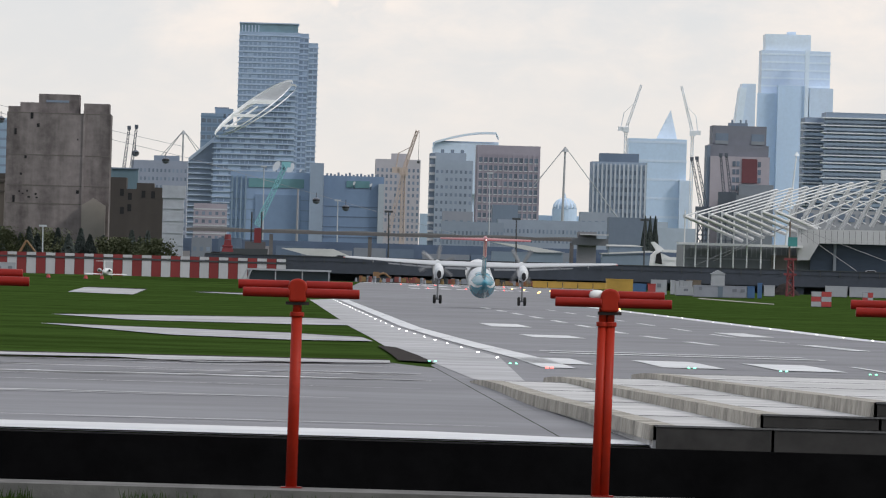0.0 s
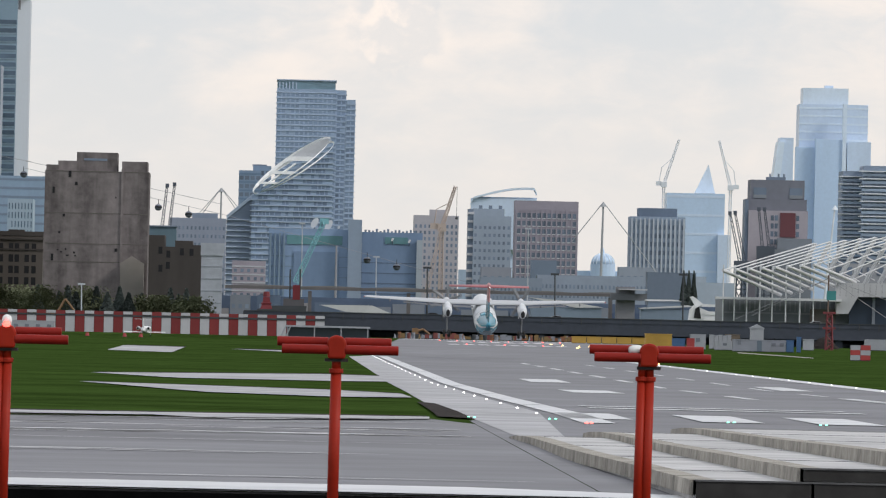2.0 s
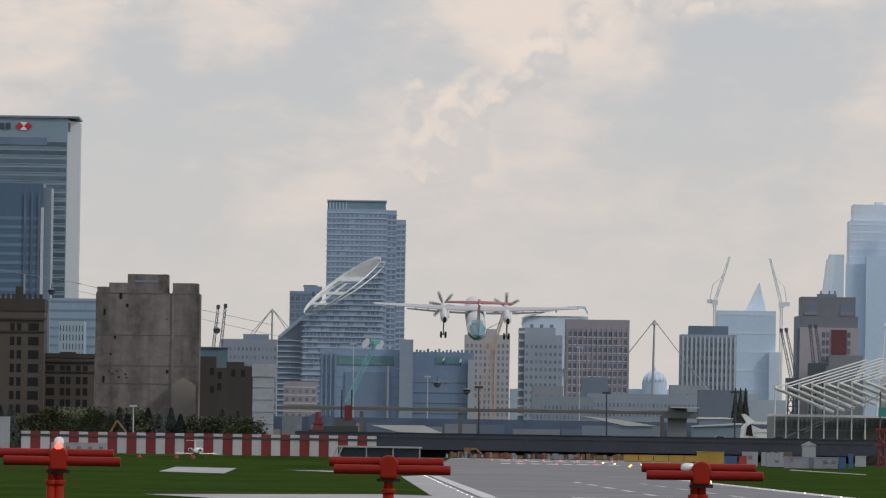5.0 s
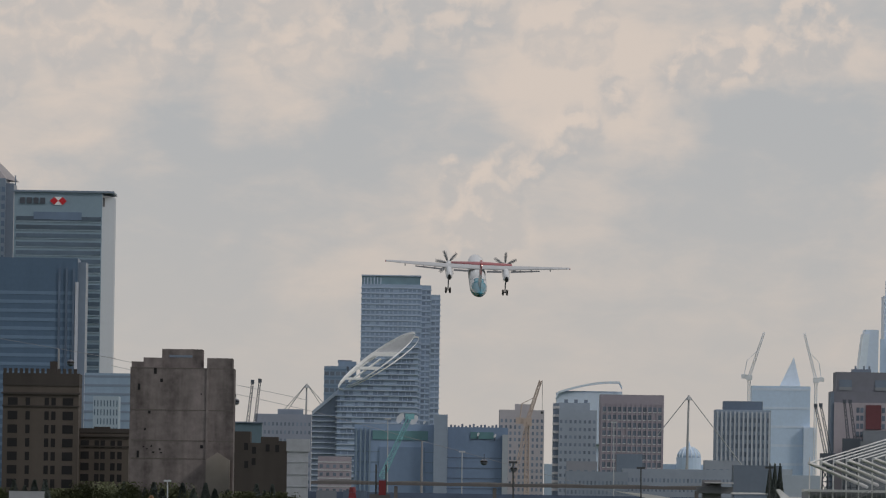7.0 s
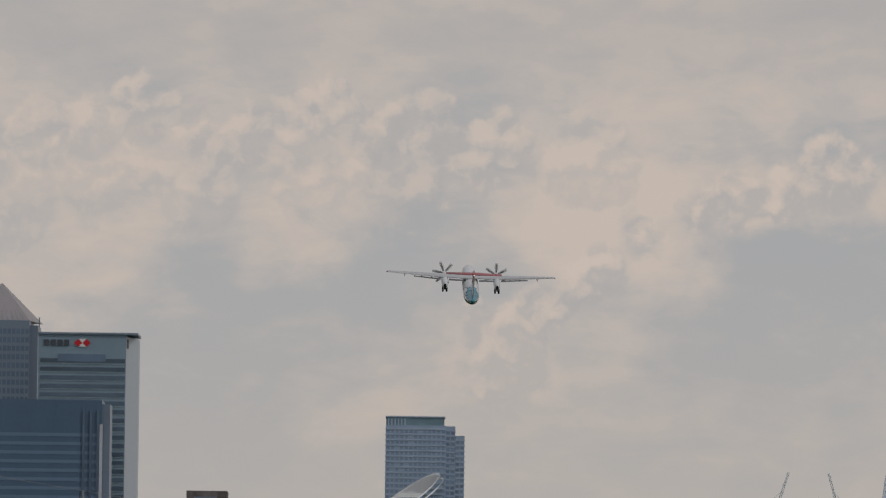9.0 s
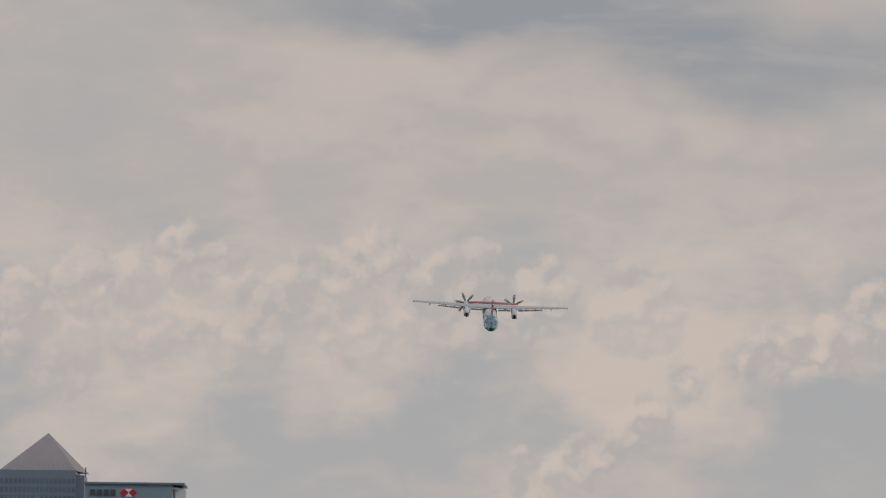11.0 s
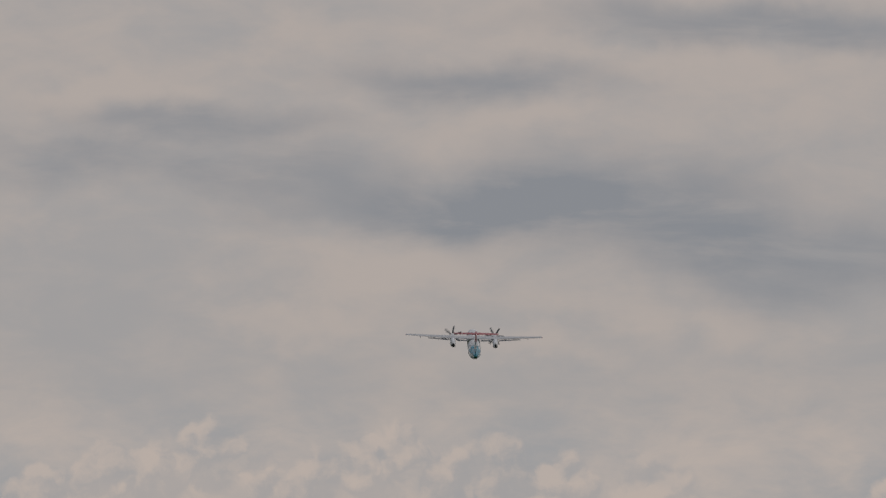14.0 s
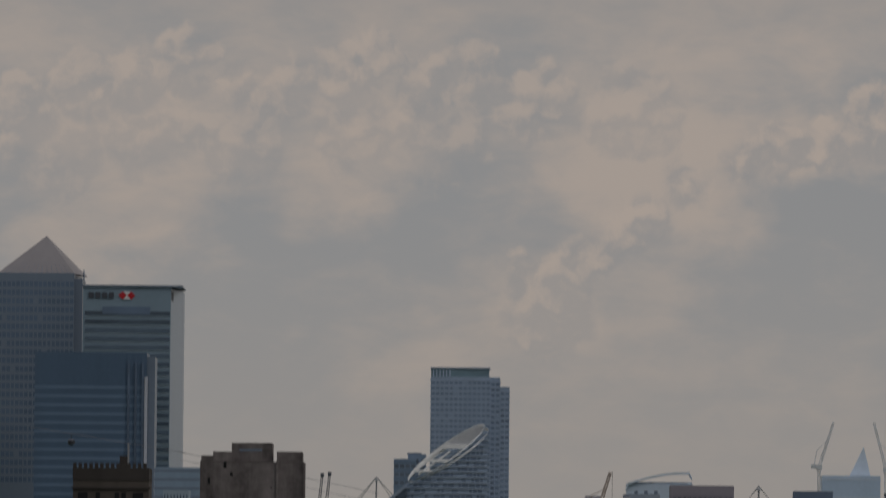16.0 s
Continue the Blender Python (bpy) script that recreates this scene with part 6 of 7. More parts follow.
for px, pz, sc in ((22.488, 3.2, 0.7), (-50.423, 7.642, 1.5)):
    t = thing("excavator", "ochre tracked excavator with folded arm", "excavator", (px, 1862, rise(1862)))
    ORANGE = mat("excavator_ochre", (0.21, 0.12, 0.06), 0.6, grain=0.1, size=1, bump=0.0)
    h = pz - rise(1862)
    part("cab", Shape().box(-1.2 * sc, 0.6 * sc, -1, 1, 0.9, 0.9 + 1.7 * sc), ORANGE, t)
    part("track", Shape().box(-1.8 * sc, 1.6 * sc, -1.3, 1.3, 0, 0.9), BLACKISH, t)
    part("boom", Shape().rod((0.4, 0, 1.6), (2.0 * sc, 0, h), 0.3, 0.22), ORANGE, t)
    part("arm", Shape().rod((2.0 * sc, 0, h), (3.9 * sc, 0, h * 0.45), 0.22, 0.18), ORANGE, t)
    part("bucket", Shape().wall_outline([(0, 0), (0.9, 0.1), (0.7, -0.8), (0.1, -0.9)], -0.6, 0.6), BLACKISH, t, at=pose(3.5 * sc, 0, h * 0.45))

# open-sided bus shelter with white roof behind the wall
t = thing("vehicle_shelter", "long dark vehicle shelter with a thin white roof", "shelter", (4.2, 1590, rise(1590)))
x0, x1, zt = -3.0, 11.4, 3.45
w, h = (x1 - x0) / 2, zt - rise(1590)
part("roof", Shape().box(-w, w, -0.3, 3, h - 0.3, h), WHITEC, t, "thin white roof")
part("dark_inside", Shape().box(-w + 0.2, w - 0.2, 1, 3, 0, h - 0.3), mat("dark_blue_glass", (0.03, 0.045, 0.06), 0.3, bump=0.0), t, "dark glazed side")
for k in range(4):
    part("post", Shape().box(-0.1, 0.1, -0.1, 0.1, 0, h - 0.3), WHITEC, t, at=pose(-w + 0.4 + k * (2 * w - 0.8) / 3, 0, 0))
for dx in (0, 0.8):
    part("raked_post", Shape().rod((-w - 0.9 + dx, -0.2, 0.2), (-w + 0.1 + dx, -0.2, h - 0.1), 0.13), WHITEC, t)
# low hut beside the wall
cabin("white hut with blue-grey windows beside the wall", -50.601, -41.385, 3.263, 1560, WHITEC, 3, False, 5, category="hut")
cabin("low white hut among trees", -91.042, -82.666, 9.066, 2240, WHITEC, 3, False, 0, category="hut")

# parked jet
t = thing("parked_jet", "small white parked jet seen from behind", "airplane", (-26.81, 1590, 0))
t.rotation_euler, t.scale, t.location.z = (0, 0, radians(-4)), (0.76, 0.76, 0.76), 0.32
o = t.location
JET = mat("jet_white", (0.74, 0.74, 0.74), 0.3, grain=0.03, bump=0.0)
zc = 2.339
part("fuselage", Shape().rings([loop_ring(y, r, zc) for y, r in ((-6, 0.25), (-4, 0.65), (-1, 0.85), (7, 0.85), (9, 0.3))]), JET, t, smooth=True)
for dx in (-1.25, 1.15):
    part("engine", Shape().rings([[(x + dx, y, z) for x, y, z in loop_ring(yy, r, zc + 0.35)] for yy, r in ((-4.5, 0.3), (-3.6, 0.42), (-2, 0.42))]), JET, t, smooth=True)
    part("nozzle", Shape().rod((dx, -4.6, zc + 0.35), (dx, -4.4, zc + 0.35), 0.24, 0.24, 10), HOLE, t)
part("tail_fin", Shape().wall_outline([(-0.1, 0), (0.1, 0), (0.05, 2.0), (-0.05, 2.0)], -5.5, -3.5), JET, t, at=pose(0, 0, zc + 0.5))
part("tailplane", Shape().box(-1.9, 1.9, -5.6, -4.6, zc + 2.35, zc + 2.45), JET, t)
part("wing", Shape().rings([[(x, -1 - abs(x) * 0.3, zc - 0.6 + abs(x) * 0.02), (x, 1 - abs(x) * 0.3, zc - 0.6 + abs(x) * 0.02), (x, 0, zc - 0.45 + abs(x) * 0.02)] for x in (-4.6, 0, 4.6)]), JET, t)
for dx in (-1.2, 1.2):
    part("wheel", Shape().rod((dx - 0.1, 0, rise(1590) + 0.2), (dx + 0.1, 0, rise(1590) + 0.2), 0.2, 0.2, 10), BLACKISH, t)
    part("strut", Shape().rod((dx, 0, rise(1590) + 0.2), (dx, 0, zc - 0.5), 0.06), JET, t)
for px in (-36.44, -27.378, -30.134):
    t = thing("marker_cone", "small red marker cone on grass", "cone", (px, 1583, rise(1583)), "marker cones")
    part("cone", Shape().rod((0, 0, 0.05), (0, 0, 0.6), 0.4, 0.25, 8), REDC, t)
    part("foot", Shape().box(-0.45, 0.45, -0.3, 0.3, 0, 0.06), BLACKISH, t)
# cars on the bridge
cars = []
for px, lane, m, lab in ((122.6, 1888, mat("silver_paint", (0.45, 0.46, 0.48), 0.3, bump=0.0), "silver saloon car crossing the road bridge"), (15.6, 1892, WHITEC, "white saloon car crossing the road bridge"), (-9.7, 1892, BLACKISH, "dark saloon car crossing the road bridge")):
    t = thing("car", lab, "car", (px, lane, zd_road), "cars on the bridge")
    cars.append(t)
    part("body", Shape().wall_outline([(-2.1, 0.2), (2.1, 0.2), (2.05, 0.75), (1.2, 0.85), (0.5, 1.35), (-0.9, 1.38), (-1.6, 0.9), (-2.1, 0.75)], -0.8, 0.8), m, t)
    part("window", Shape().wall_outline([(0.95, 0.85), (0.45, 1.27), (-0.85, 1.3), (-1.35, 0.9)], -0.83, 0.83), HOLE, t)
    for dx in (-1.3, 1.3):
        part("wheel", Shape().rod((dx, -0.85, 0.3), (dx, 0.85, 0.3), 0.31, 0.31, 12), BLACKISH, t)

# ---------------------------------------------------------------- trees
BARK = mat("bark", (0.06, 0.045, 0.035), 0.9, grain=0.3, size=3, bump=0.2)
LEAF = mat("spring_leaf", (0.115, 0.125, 0.072), 0.8, grain=0.4, size=1.5, stain=0.3, stain_size=0.3, bump=0.0, vary=0.25, spec=0.1)
NEEDLE = mat("dark_needle", (0.072, 0.086, 0.080), 0.85, grain=0.4, size=1.5, stain=0.3, stain_size=0.3, bump=0.0, vary=0.2, spec=0.1)


def tree(label, m, height, width, conical, seed):
    rnd = random.Random(seed)
    t = thing("tree", label, "tree", group="trees by the mills")
    trunk = Shape().rod((0, 0, 0), (0.1, 0, height * 0.8), 0.03 * height, 0.01 * height, 7)
    limbs = []
    for k in range(9):
        h = height * (0.25 + 0.06 * k)
        a = k * 2.4
        ln = width * (0.5 if not conical else 0.55 * (1 - h / height))
        e = Vector((math.cos(a) * ln, math.sin(a) * ln, h + height * 0.1))
        trunk.rod((0, 0, h), e, 0.012 * height, 0.004 * height, 5)
        limbs.append(e)
    part("trunk", trunk, BARK, t)
    s = Shape()
    for k in range(2600):
        f = rnd.random() ** 0.8
        if conical:
            h = height * (0.1 + 0.9 * f)
            r = width * 0.5 * (1 - f) * (0.6 + 0.4 * rnd.random()) + 0.1
            a = rnd.random() * 6.283
            c = Vector((r * math.cos(a), r * math.sin(a), h))
        else:
            e = limbs[k % len(limbs)] if rnd.random() < 0.75 else Vector((0, 0, height * 0.8))
            d = Vector((rnd.gauss(0, 1), rnd.gauss(0, 1), rnd.gauss(0, 1)))
            c = e + d * width * 0.14
            c.z = max(0.3, min(height * 1.05, c.z))
        q = 0.18 + 0.28 * rnd.random()
        u = Vector((rnd.gauss(0, 1), rnd.gauss(0, 1), rnd.gauss(0, 1))).normalized() * q
        v = u.orthogonal().normalized() * q
        n = len(s.v)
        s.v += [tuple(c - u), tuple(c + v * 0.6), tuple(c + u), tuple(c - v * 0.6)]
        s.f.append((n, n + 1, n + 2, n + 3))
    me = bpy.data.meshes.new("crown")
    me.from_pydata(s.v, [], s.f)
    me.materials.append(m)
    part("crown", me, m, t, kind="stuff")
    return t


kinds = [tree("bushy young tree in pale spring leaf", LEAF, 10.0, 8.0, False, 1), tree("low bushy tree in spring leaf", LEAF, 8.2, 7.0, False, 2),
         tree("dark narrow conifer beside the mills", NEEDLE, 10.5, 6.0, True, 3), tree("dark broad conifer beside the mills", NEEDLE, 9.0, 6.5, True, 4)]
used = set()
x_first, x_last = -95.406, -25.814
k = 0
x = x_first
while x < x_last:
    i = rnd.choice((0, 1, 2, 3, 2, 1))
    y = 2290 + rnd.random() * 40
    m = Matrix.Translation((x, y, 1.3)) @ Matrix.Rotation(rnd.random() * 6.28, 4, "Z")
    if i in used:
        copy_thing(kinds[i], m)
    else:
        kinds[i].matrix_basis = m
        used.add(i)
    x += 1.6 + rnd.random() * 1.6
for px in (103.78, 105.18, 106.57):
    copy_thing(kinds[2], Matrix.Translation((px, 2560, 20.319 - 10.2)) @ Matrix.Diagonal((0.45, 0.45, 1, 1)))

# ---------------------------------------------------------------- the airliner
WHITE = mat("aircraft_white", (0.64, 0.65, 0.665), 0.35, grain=0.03, size=2, stain=0.05, stain_size=0.5, bump=0.0, spec=0.5)
TEAL = mat("aircraft_teal", (0.06, 0.26, 0.35), 0.25, grain=0.06, size=1.5, stain=0.25, stain_size=0.6, bump=0.0, spec=0.5)
TEAL_DEEP = mat("aircraft_deep_teal", (0.04, 0.17, 0.23), 0.25, grain=0.06, size=1.5, stain=0.2, stain_size=0.6, bump=0.0, spec=0.5)
WING_GREY = mat("wing_pale_grey", (0.48, 0.485, 0.50), 0.4, grain=0.04, size=2, stain=0.08, stain_size=0.5, bump=0.0, spec=0.4)
# grey darkened so the flaps hold the shadow along the trailing edge
FLAP_SHADE = mat("flap_shade_grey", (0.13, 0.135, 0.145), 0.5, grain=0.04, size=2, bump=0.0)
CORAL = mat("aircraft_red", (0.36, 0.105, 0.115), 0.35, grain=0.04, size=2, bump=0.0)
DARK = mat("dark_metal", (0.02, 0.02, 0.022), 0.5, grain=0.1, size=3, bump=0.0)
GREY = mat("grey_metal", (0.22, 0.225, 0.235), 0.5, 0.1, grain=0.08, size=3, bump=0.0)
TYRE = mat("tyre_rubber", (0.02, 0.02, 0.02), 0.8, grain=0.1, size=8, bump=0.0)

plane = thing("turboprop_airliner", "white and teal twin-propeller airliner with T-tail, taking off", "airplane")


def loop(y, r, z, n=24, a0=0.0, a1=2 * math.pi, flat=1.0):
    k = n if a1 - a0 >= 6.28 else n + 1
    return [(r * math.cos(a0 + (a1 - a0) * i / n), y, z + r * flat * math.sin(a0 + (a1 - a0) * i / n)) for i in range(k)]


BODY = ((14.2, 0.12, -2.05), (13.6, 0.5, -1.9), (12.2, 0.88, -1.65), (10.0, 1.18, -1.42), (7.5, 1.33, -1.3), (-5.5, 1.35, -1.28))
part("fuselage", Shape().rings([loop(*b) for b in BODY]), WHITE, plane, smooth=True)
TAIL = ((-5.5, 1.35, -1.28), (-7.5, 1.33, -1.22), (-9.5, 1.2, -1.02), (-11.5, 0.98, -0.78), (-13.5, 0.68, -0.5), (-15.0, 0.36, -0.25), (-15.8, 0.12, -0.1))
for name, a0, a1, m in (("tail_shell_top", -0.35, math.pi + 0.35, WHITE), ("tail_shell_belly", math.pi + 0.35, 2 * math.pi - 0.35, TEAL)):
    shell = []
    for y, r, z in TAIL[:2] + ((-8.6, 1.27, -1.12),):
        ring = loop(y, r, z, 16, a0, a1)
        shell.append(ring + [(x * 0.9, y, z + (w - z) * 0.9) for x, _, w in reversed(ring)])
    part(name, Shape().rings(shell), m, plane, "white rear fuselage" if m is WHITE else "teal belly of the rear fuselage", smooth=True)
part("tail_cone", Shape().rings([loop(*b) for b in ((-8.6, 1.27, -1.12),) + TAIL[2:]]), TEAL, plane, "teal tail cone", smooth=True)
dorsal = []
for y, rad, z in ((-6.6, 1.343, -1.25), (-7.5, 1.33, -1.22), (-8.6, 1.27, -1.12), (-9.5, 1.2, -1.02)):
    ring = loop(y, rad * 1.012, z, 10, math.pi * 0.30, math.pi * 0.70)
    dorsal.append(ring + [(x * 0.93, y, z + (w - z) * 0.93) for x, _, w in reversed(ring)])
part("dorsal_panel", Shape().rings(dorsal), TEAL, plane, "teal panel at the root of the fin", smooth=True)
for sgn in (-1, 1):
    part("tail_flash", Shape().rings([[(sgn * r * 1.01 * math.cos(a), y, z + r * 1.01 * math.sin(a)) for a in (lo, lo + 0.16, lo + 0.32)] + [(sgn * r * 0.93 * math.cos(lo + 0.16), y, z + r * 0.93 * math.sin(lo + 0.16))] for (y, r, z), lo in zip(TAIL[1:6], (0.1, 0.0, -0.25, -0.55, -0.9))]), WHITE, plane, "white flash on the tail cone")
part("tail_stripe", Shape().rings([loop(y, r * 1.012, z, 8, math.pi * 1.3, math.pi * 1.7) + [(x * 0.93, y, z + (w - z) * 0.93) for x, _, w in reversed(loop(y, r * 1.012, z, 8, math.pi * 1.3, math.pi * 1.7))] for y, r, z in TAIL[:-1]]), TEAL_DEEP, plane, "deep teal belly of the rear fuselage", smooth=True)


def foil(x, y, z, chord, thick, up=0.0):
    """An aerofoil ring across x, with its leading edge forward."""
    pts = ((0.5, 0.0), (0.42, 0.5), (0.25, 0.8), (0.0, 0.85), (-0.3, 0.5), (-0.5, 0.05), (-0.3, -0.2), (0.0, -0.4), (0.25, -0.45), (0.42, -0.3))
    return [(x, y + a * chord, z + b * thick) for a, b in pts]


part("wing", Shape().rings([foil(-14.2, -0.3, 0.60, 0.85, 0.14), foil(-13.9, -0.2, 0.58, 1.0, 0.17), foil(-4.6, 0.1, 0.08, 2.35, 0.42), foil(0, 0.1, 0.04, 2.4, 0.46), foil(4.6, 0.1, 0.08, 2.35, 0.42), foil(13.9, -0.2, 0.58, 1.0, 0.17), foil(14.2, -0.3, 0.60, 0.85, 0.14)]), WING_GREY, plane, smooth=True)
for sgn in (-1, 1):
    part("flap", Shape().rings([foil(sgn * 1.4, -1.35, -0.1, 0.8, 0.16), foil(sgn * 3.7, -1.33, -0.06, 0.8, 0.16)]), FLAP_SHADE, plane, at=pose(0, 0, 0, 4))
    part("flap", Shape().rings([foil(sgn * 5.1, -1.25, -0.04, 0.75, 0.15), foil(sgn * 9.6, -0.95, 0.2, 0.5, 0.11)]), FLAP_SHADE, plane, at=pose(0, 0, 0, 4))
    for x in (6.6, 8.3, 11.2):
        part("flap_fairing", Shape().rings([[(sgn * x + a, y, 0.14 + 0.053 * (x - 8) + b) for a, b in ((-w, 0), (0, w * 2), (w, 0), (0, -w * 2.2))] for y, w in ((0.4, 0.04), (-0.8, 0.10), (-1.6, 0.05))]), FLAP_SHADE, plane)
    part("wing_tip_light", Shape().box(sgn * 14.2 - 0.08, sgn * 14.2 + 0.08, -0.7, -0.25, 0.56, 0.66), CORAL, plane)
    # engine nacelle with exhaust and propeller
    nx = sgn * 4.4
    NAC = ((3.7, 0.32, -0.25), (3.2, 0.5, -0.3), (2.0, 0.62, -0.4), (0.0, 0.68, -0.5), (-2.2, 0.66, -0.5), (-3.6, 0.56, -0.45), (-4.4, 0.46, -0.42))
    nac = part("nacelle", Shape().rings([[(x * 0.84, y, z) for x, y, z in loop(*b, n=16, flat=1.2)] for b in NAC]), WHITE, plane, smooth=True, at=pose(nx, 0, 0))
    part("exhaust", Shape().rings([[(0.23 * math.cos(a * math.pi / 8), y, -0.50 + 0.42 * math.sin(a * math.pi / 8)) for a in range(16)] for y in (-4.47, -4.3)]), DARK, nac, "dark exhaust opening")
    prop = new("propeller", Shape().rings([[(r * math.cos(a * math.pi / 6), y, r * math.sin(a * math.pi / 6)) for a in range(12)] for y, r in ((-0.1, 0.34), (0.25, 0.28), (0.55, 0.12), (0.65, 0.02))]).mesh("propeller", GREY, True))
    prop.parent = plane
    prop.location = (nx, 3.8, -0.25)
    blade = Shape()
    blade.rings([[(c * 0.5, 0.05, r), (0, 0.10, r), (-c * 0.5, -0.05, r), (0, -0.10 * (c > 0.2), r)] for r, c in ((0.25, 0.2), (0.7, 0.36), (1.4, 0.40), (1.95, 0.28), (2.05, 0.1))])
    bm = blade.mesh("blade", GREY)
    for k in range(6):
        part("blade", bm, GREY, prop, at=pose(0, 0, 0, 0, 60 * k, 0))
    # main landing gear
    leg = Shape().rod((0, 0, 0.2), (0, 0, -2.55), 0.11, 0.09, 10).rod((0, 0.05, -0.2), (0, 1.1, 0.1), 0.06).rod((0, 0, -1.3), (0, -0.9, 0.1), 0.06).rod((-0.42, 0, -2.55), (0.42, 0, -2.55), 0.07)
    leg = part("main_gear", leg, GREY, plane, "grey main landing gear leg", at=pose(nx, -0.9, -0.9))
    for dx in (-0.31, 0.31):
        part("tyre", Shape().rings([[(dx + w, r * math.cos(a * math.pi / 8), -2.55 + r * math.sin(a * math.pi / 8)) for a in range(16)] for w, r in ((-0.15, 0.36), (-0.1, 0.46), (0.1, 0.46), (0.15, 0.36))]), TYRE, leg, smooth=True)
    part("gear_door", Shape().box(-0.42, -0.38, -1.2, 0.9, -0.5, 0.0), WHITE, leg)
    if sgn < 0:
        prop_l, gear_l = prop, leg
    else:
        prop_r, gear_r = prop, leg
nose_gear = part("nose_gear", Shape().rod((0, 0, 0), (0, 0, -1.1), 0.08).rod((-0.2, 0, -1.1), (0.2, 0, -1.1), 0.05), GREY, plane, "grey nose landing gear leg", at=pose(0, 12.0, -2.5))
for dx in (-0.18, 0.18):
    part("tyre", Shape().rings([[(dx + w, r * math.cos(a * math.pi / 8), -1.1 + r * math.sin(a * math.pi / 8)) for a in range(16)] for w, r in ((-0.1, 0.22), (-0.07, 0.28), (0.07, 0.28), (0.1, 0.22))]), TYRE, nose_gear, smooth=True)
fin = [(-8.6, -0.25), (-10.6, 0.6), (-12.6, 4.05), (-15.0, 4.05), (-15.2, -0.2)]
for name, lo, hi, m in (("tail_fin", 0.0, 0.62, TEAL_DEEP), ("fin_top", 0.62, 1.0, CORAL)):
    def ring(f, w):
        z = -0.3 + 4.4 * f
        ya = (-8.6 - 4.6 * f * 0.55) if f < 0.2 else (-10.1 - 2.6 * (f - 0.2) / 0.8)
        yb = -15.2
        return [(0, ya, z), (w, ya - 0.5, z), (w, (ya + yb) / 2, z), (0.03, yb, z), (-0.03, yb, z), (-w, (ya + yb) / 2, z), (-w, ya - 0.5, z)]
    part(name, Shape().rings([ring(lo + (hi - lo) * i / 4, 0.22 - 0.06 * (lo + (hi - lo) * i / 4)) for i in range(5)]), m, plane, "deep teal tail fin" if m is TEAL_DEEP else "red upper tail fin")
part("tailplane", Shape().rings([foil(-4.65, -14.1, 4.14, 1.2, 0.13), foil(0, -13.9, 4.1, 1.9, 0.24), foil(4.65, -14.1, 4.14, 1.2, 0.13)]), CORAL, plane, "red tailplane", smooth=True)
part("tail_bullet", Shape().rings([loop(*b, n=12) for b in ((-12.2, 0.05, 4.2), (-12.8, 0.22, 4.2), (-14.5, 0.24, 4.2), (-15.6, 0.06, 4.2))]), CORAL, plane, smooth=True)
part("beacon", Shape().rings([loop(*b, n=8) for b in ((-15.5, 0.04, 4.28), (-15.65, 0.06, 4.28), (-15.75, 0.02, 4.28))]), mat("tail_light_glow", (1, 0.9, 0.85), glow=2, grain=0, stain=0, bump=0), plane, "small white tail light")


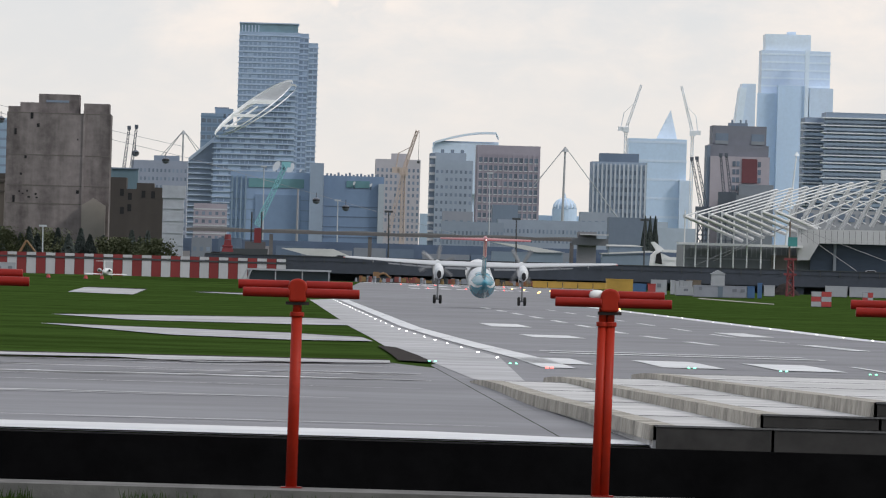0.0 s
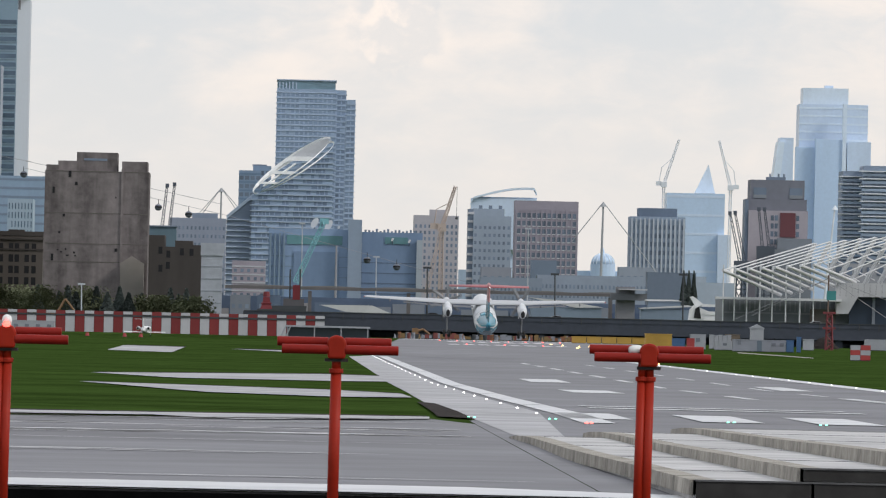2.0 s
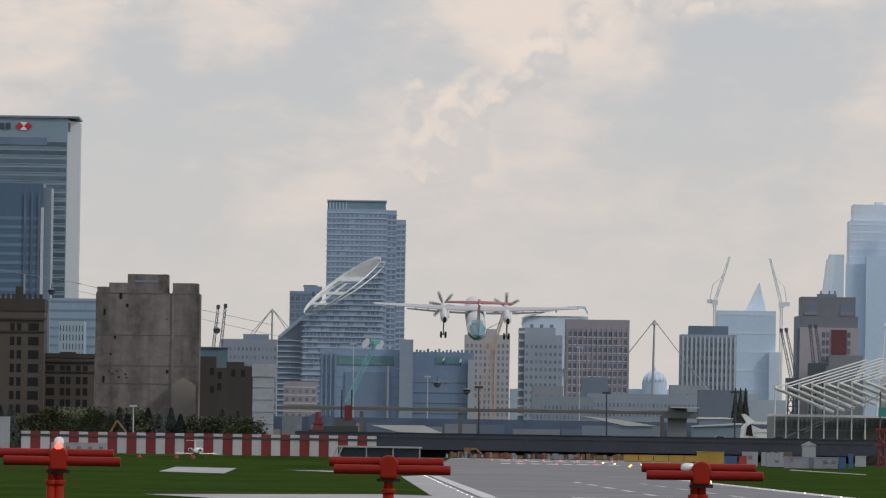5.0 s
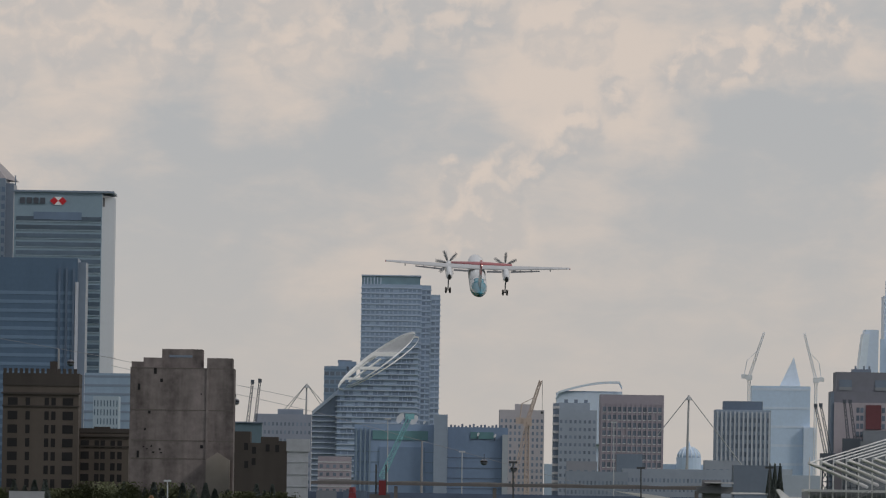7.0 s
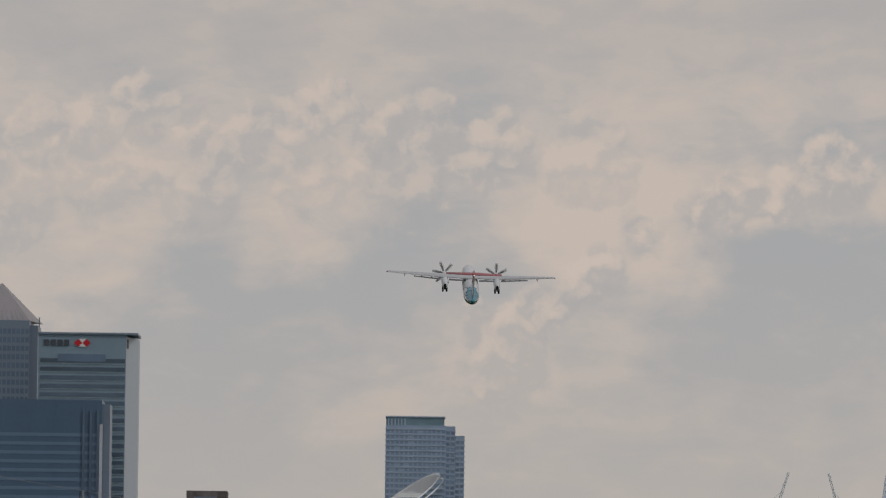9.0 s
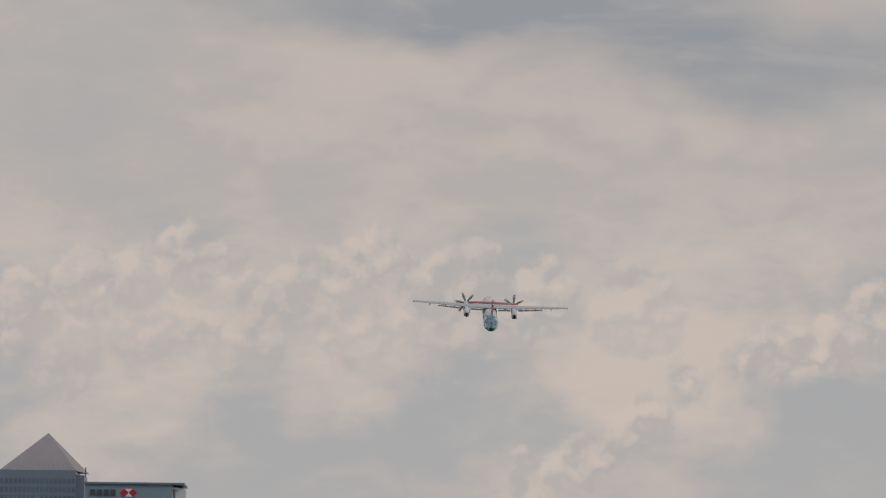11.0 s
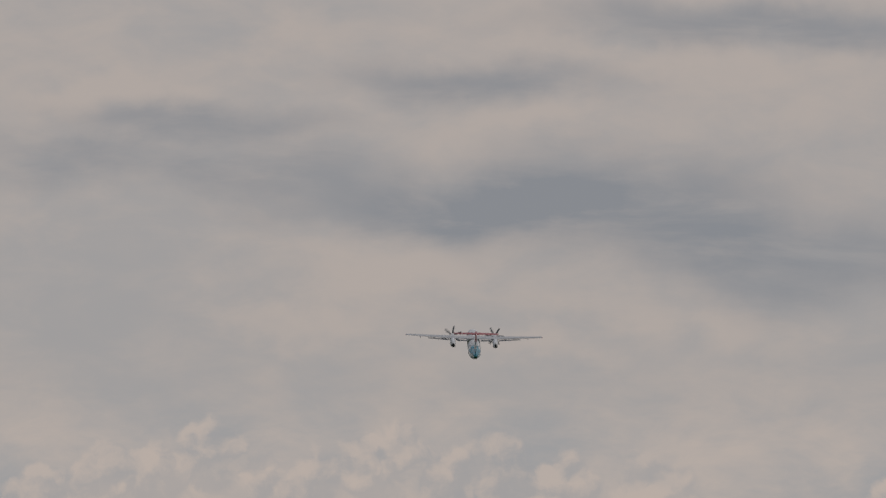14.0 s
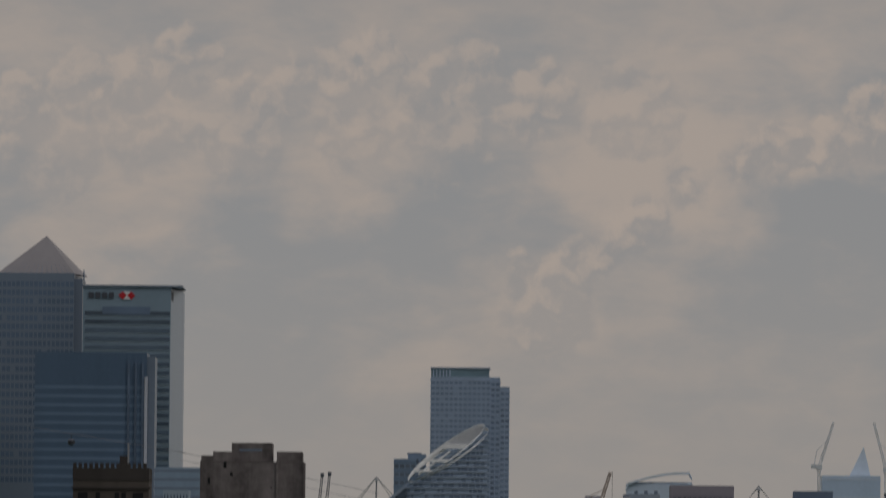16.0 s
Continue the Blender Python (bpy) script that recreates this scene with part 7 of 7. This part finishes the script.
def motions():
    for gondola in gondolas:
        x, y, z = gondola.location
        run = 30.0 if x > 0 else -36.8
        walk(gondola, [(0, pose(x, y, z)), (8, pose(x + run / 2, y, z - 0.21 * run / 2)), (16, pose(x + run, y, z - 0.21 * run))])
    for car, far, (speed, stop) in zip(cars, (8.0, 181.0, 181.0), ((-9.83, 11.0), (19.0, 8.4), (19.0, 9.6))):
        x, y, z = car.location
        walk(car, [(0, pose(x, y, z)), (stop / 2, pose(x + speed * stop / 2, y, z)), (stop, pose(x + speed * stop, y, z)), (stop + 1.5, pose(far, y, z)), (16, pose(far, y, z))])
    walk(plane, [
        (0, pose(22.473, 975, 4.36, 5.64, 0.00, 0.60)),
        (0.5, pose(22.258, 1007.09, 4.538, 6.05, 0.03, 0.66)),
        (1, pose(22.092, 1039.37, 4.82, 6.87, 0.06, 0.71)),
        (1.5, pose(21.739, 1071.83, 5.412, 7.70, 0.09, 0.77)),
        (2, pose(21.329, 1104.48, 6.496, 8.55, 0.11, 0.83)),
        (2.5, pose(20.876, 1137.31, 7.928, 9.42, 0.14, 0.89)),
        (3, pose(20.223, 1170.33, 9.821, 10.80, 0.17, 0.94)),
        (3.5, pose(19.574, 1203.53, 12.197, 12.21, 0.20, 1.00)),
        (3.7, pose(19.077, 1216.87, 13.204, 12.36, 0.26, 1.05)),
        (6, pose(14.925, 1372.32, 31.975, 14.34, 1.00, 1.57)),
        (6.5, pose(14.021, 1406.63, 36.958, 14.79, 1.27, 1.69)),
        (7, pose(12.925, 1441.13, 42.555, 15.25, 1.55, 1.80)),
        (7.5, pose(11.987, 1475.81, 48.159, 15.50, 1.54, 1.80)),
        (8, pose(10.9, 1510.68, 54.874, 15.79, 1.52, 1.80)),
        (8.5, pose(10.037, 1545.73, 61.369, 16.07, 1.51, 1.80)),
        (9, pose(8.656, 1580.97, 68.45, 16.35, 1.50, 1.80)),
        (9.5, pose(7.422, 1616.39, 75.201, 16.36, 1.88, 1.80)),
        (10, pose(6.21, 1652, 82.463, 16.39, 2.25, 1.80)),
        (10.2, pose(5.88, 1666.29, 85.091, 16.39, 2.40, 1.80)),
        (12.5, pose(0.504, 1832.81, 119.26, 16.41, 0.80, 1.80)),
        (13, pose(-0.667, 1869.53, 126.87, 16.53, 0.70, 1.80)),
        (13.5, pose(-2.025, 1906.43, 134.52, 16.64, 0.60, 1.80)),
        (14.2, pose(-3.665, 1958.41, 145.56, 16.80, 0.57, 1.80)),
        (15, pose(-5.539, 2018.25, 158.42, 16.97, 0.54, 1.80)),
        (16, pose(-7.881, 2093.72, 174.86, 17.18, 0.50, 1.80)),
    ])
    for prop, start in ((prop_l, 8.0), (prop_r, 31.0)):
        x, y, z = prop.location
        walk(prop, [(i / 30, pose(x, y, z, 0, start + 47.0 * i, 0)) for i in range(481)])
    for gear in (gear_l, gear_r):
        x, y, z = gear.location
        walk(gear, [(0, pose(x, y, z)), (7.0, pose(x, y, z)), (8.0, pose(x, y, z + 0.25, -28)), (8.8, pose(x, y, z + 0.35, -60)), (9.4, pose(x, y, z + 0.42, -87)), (16, pose(x, y, z + 0.42, -87))])
    x, y, z = nose_gear.location
    walk(nose_gear, [(0, pose(x, y, z)), (7.2, pose(x, y, z)), (8.2, pose(x, y, z + 0.3, 60)), (9.0, pose(x, y, z + 0.7, 88)), (16, pose(x, y, z + 0.7, 88))])


motions()
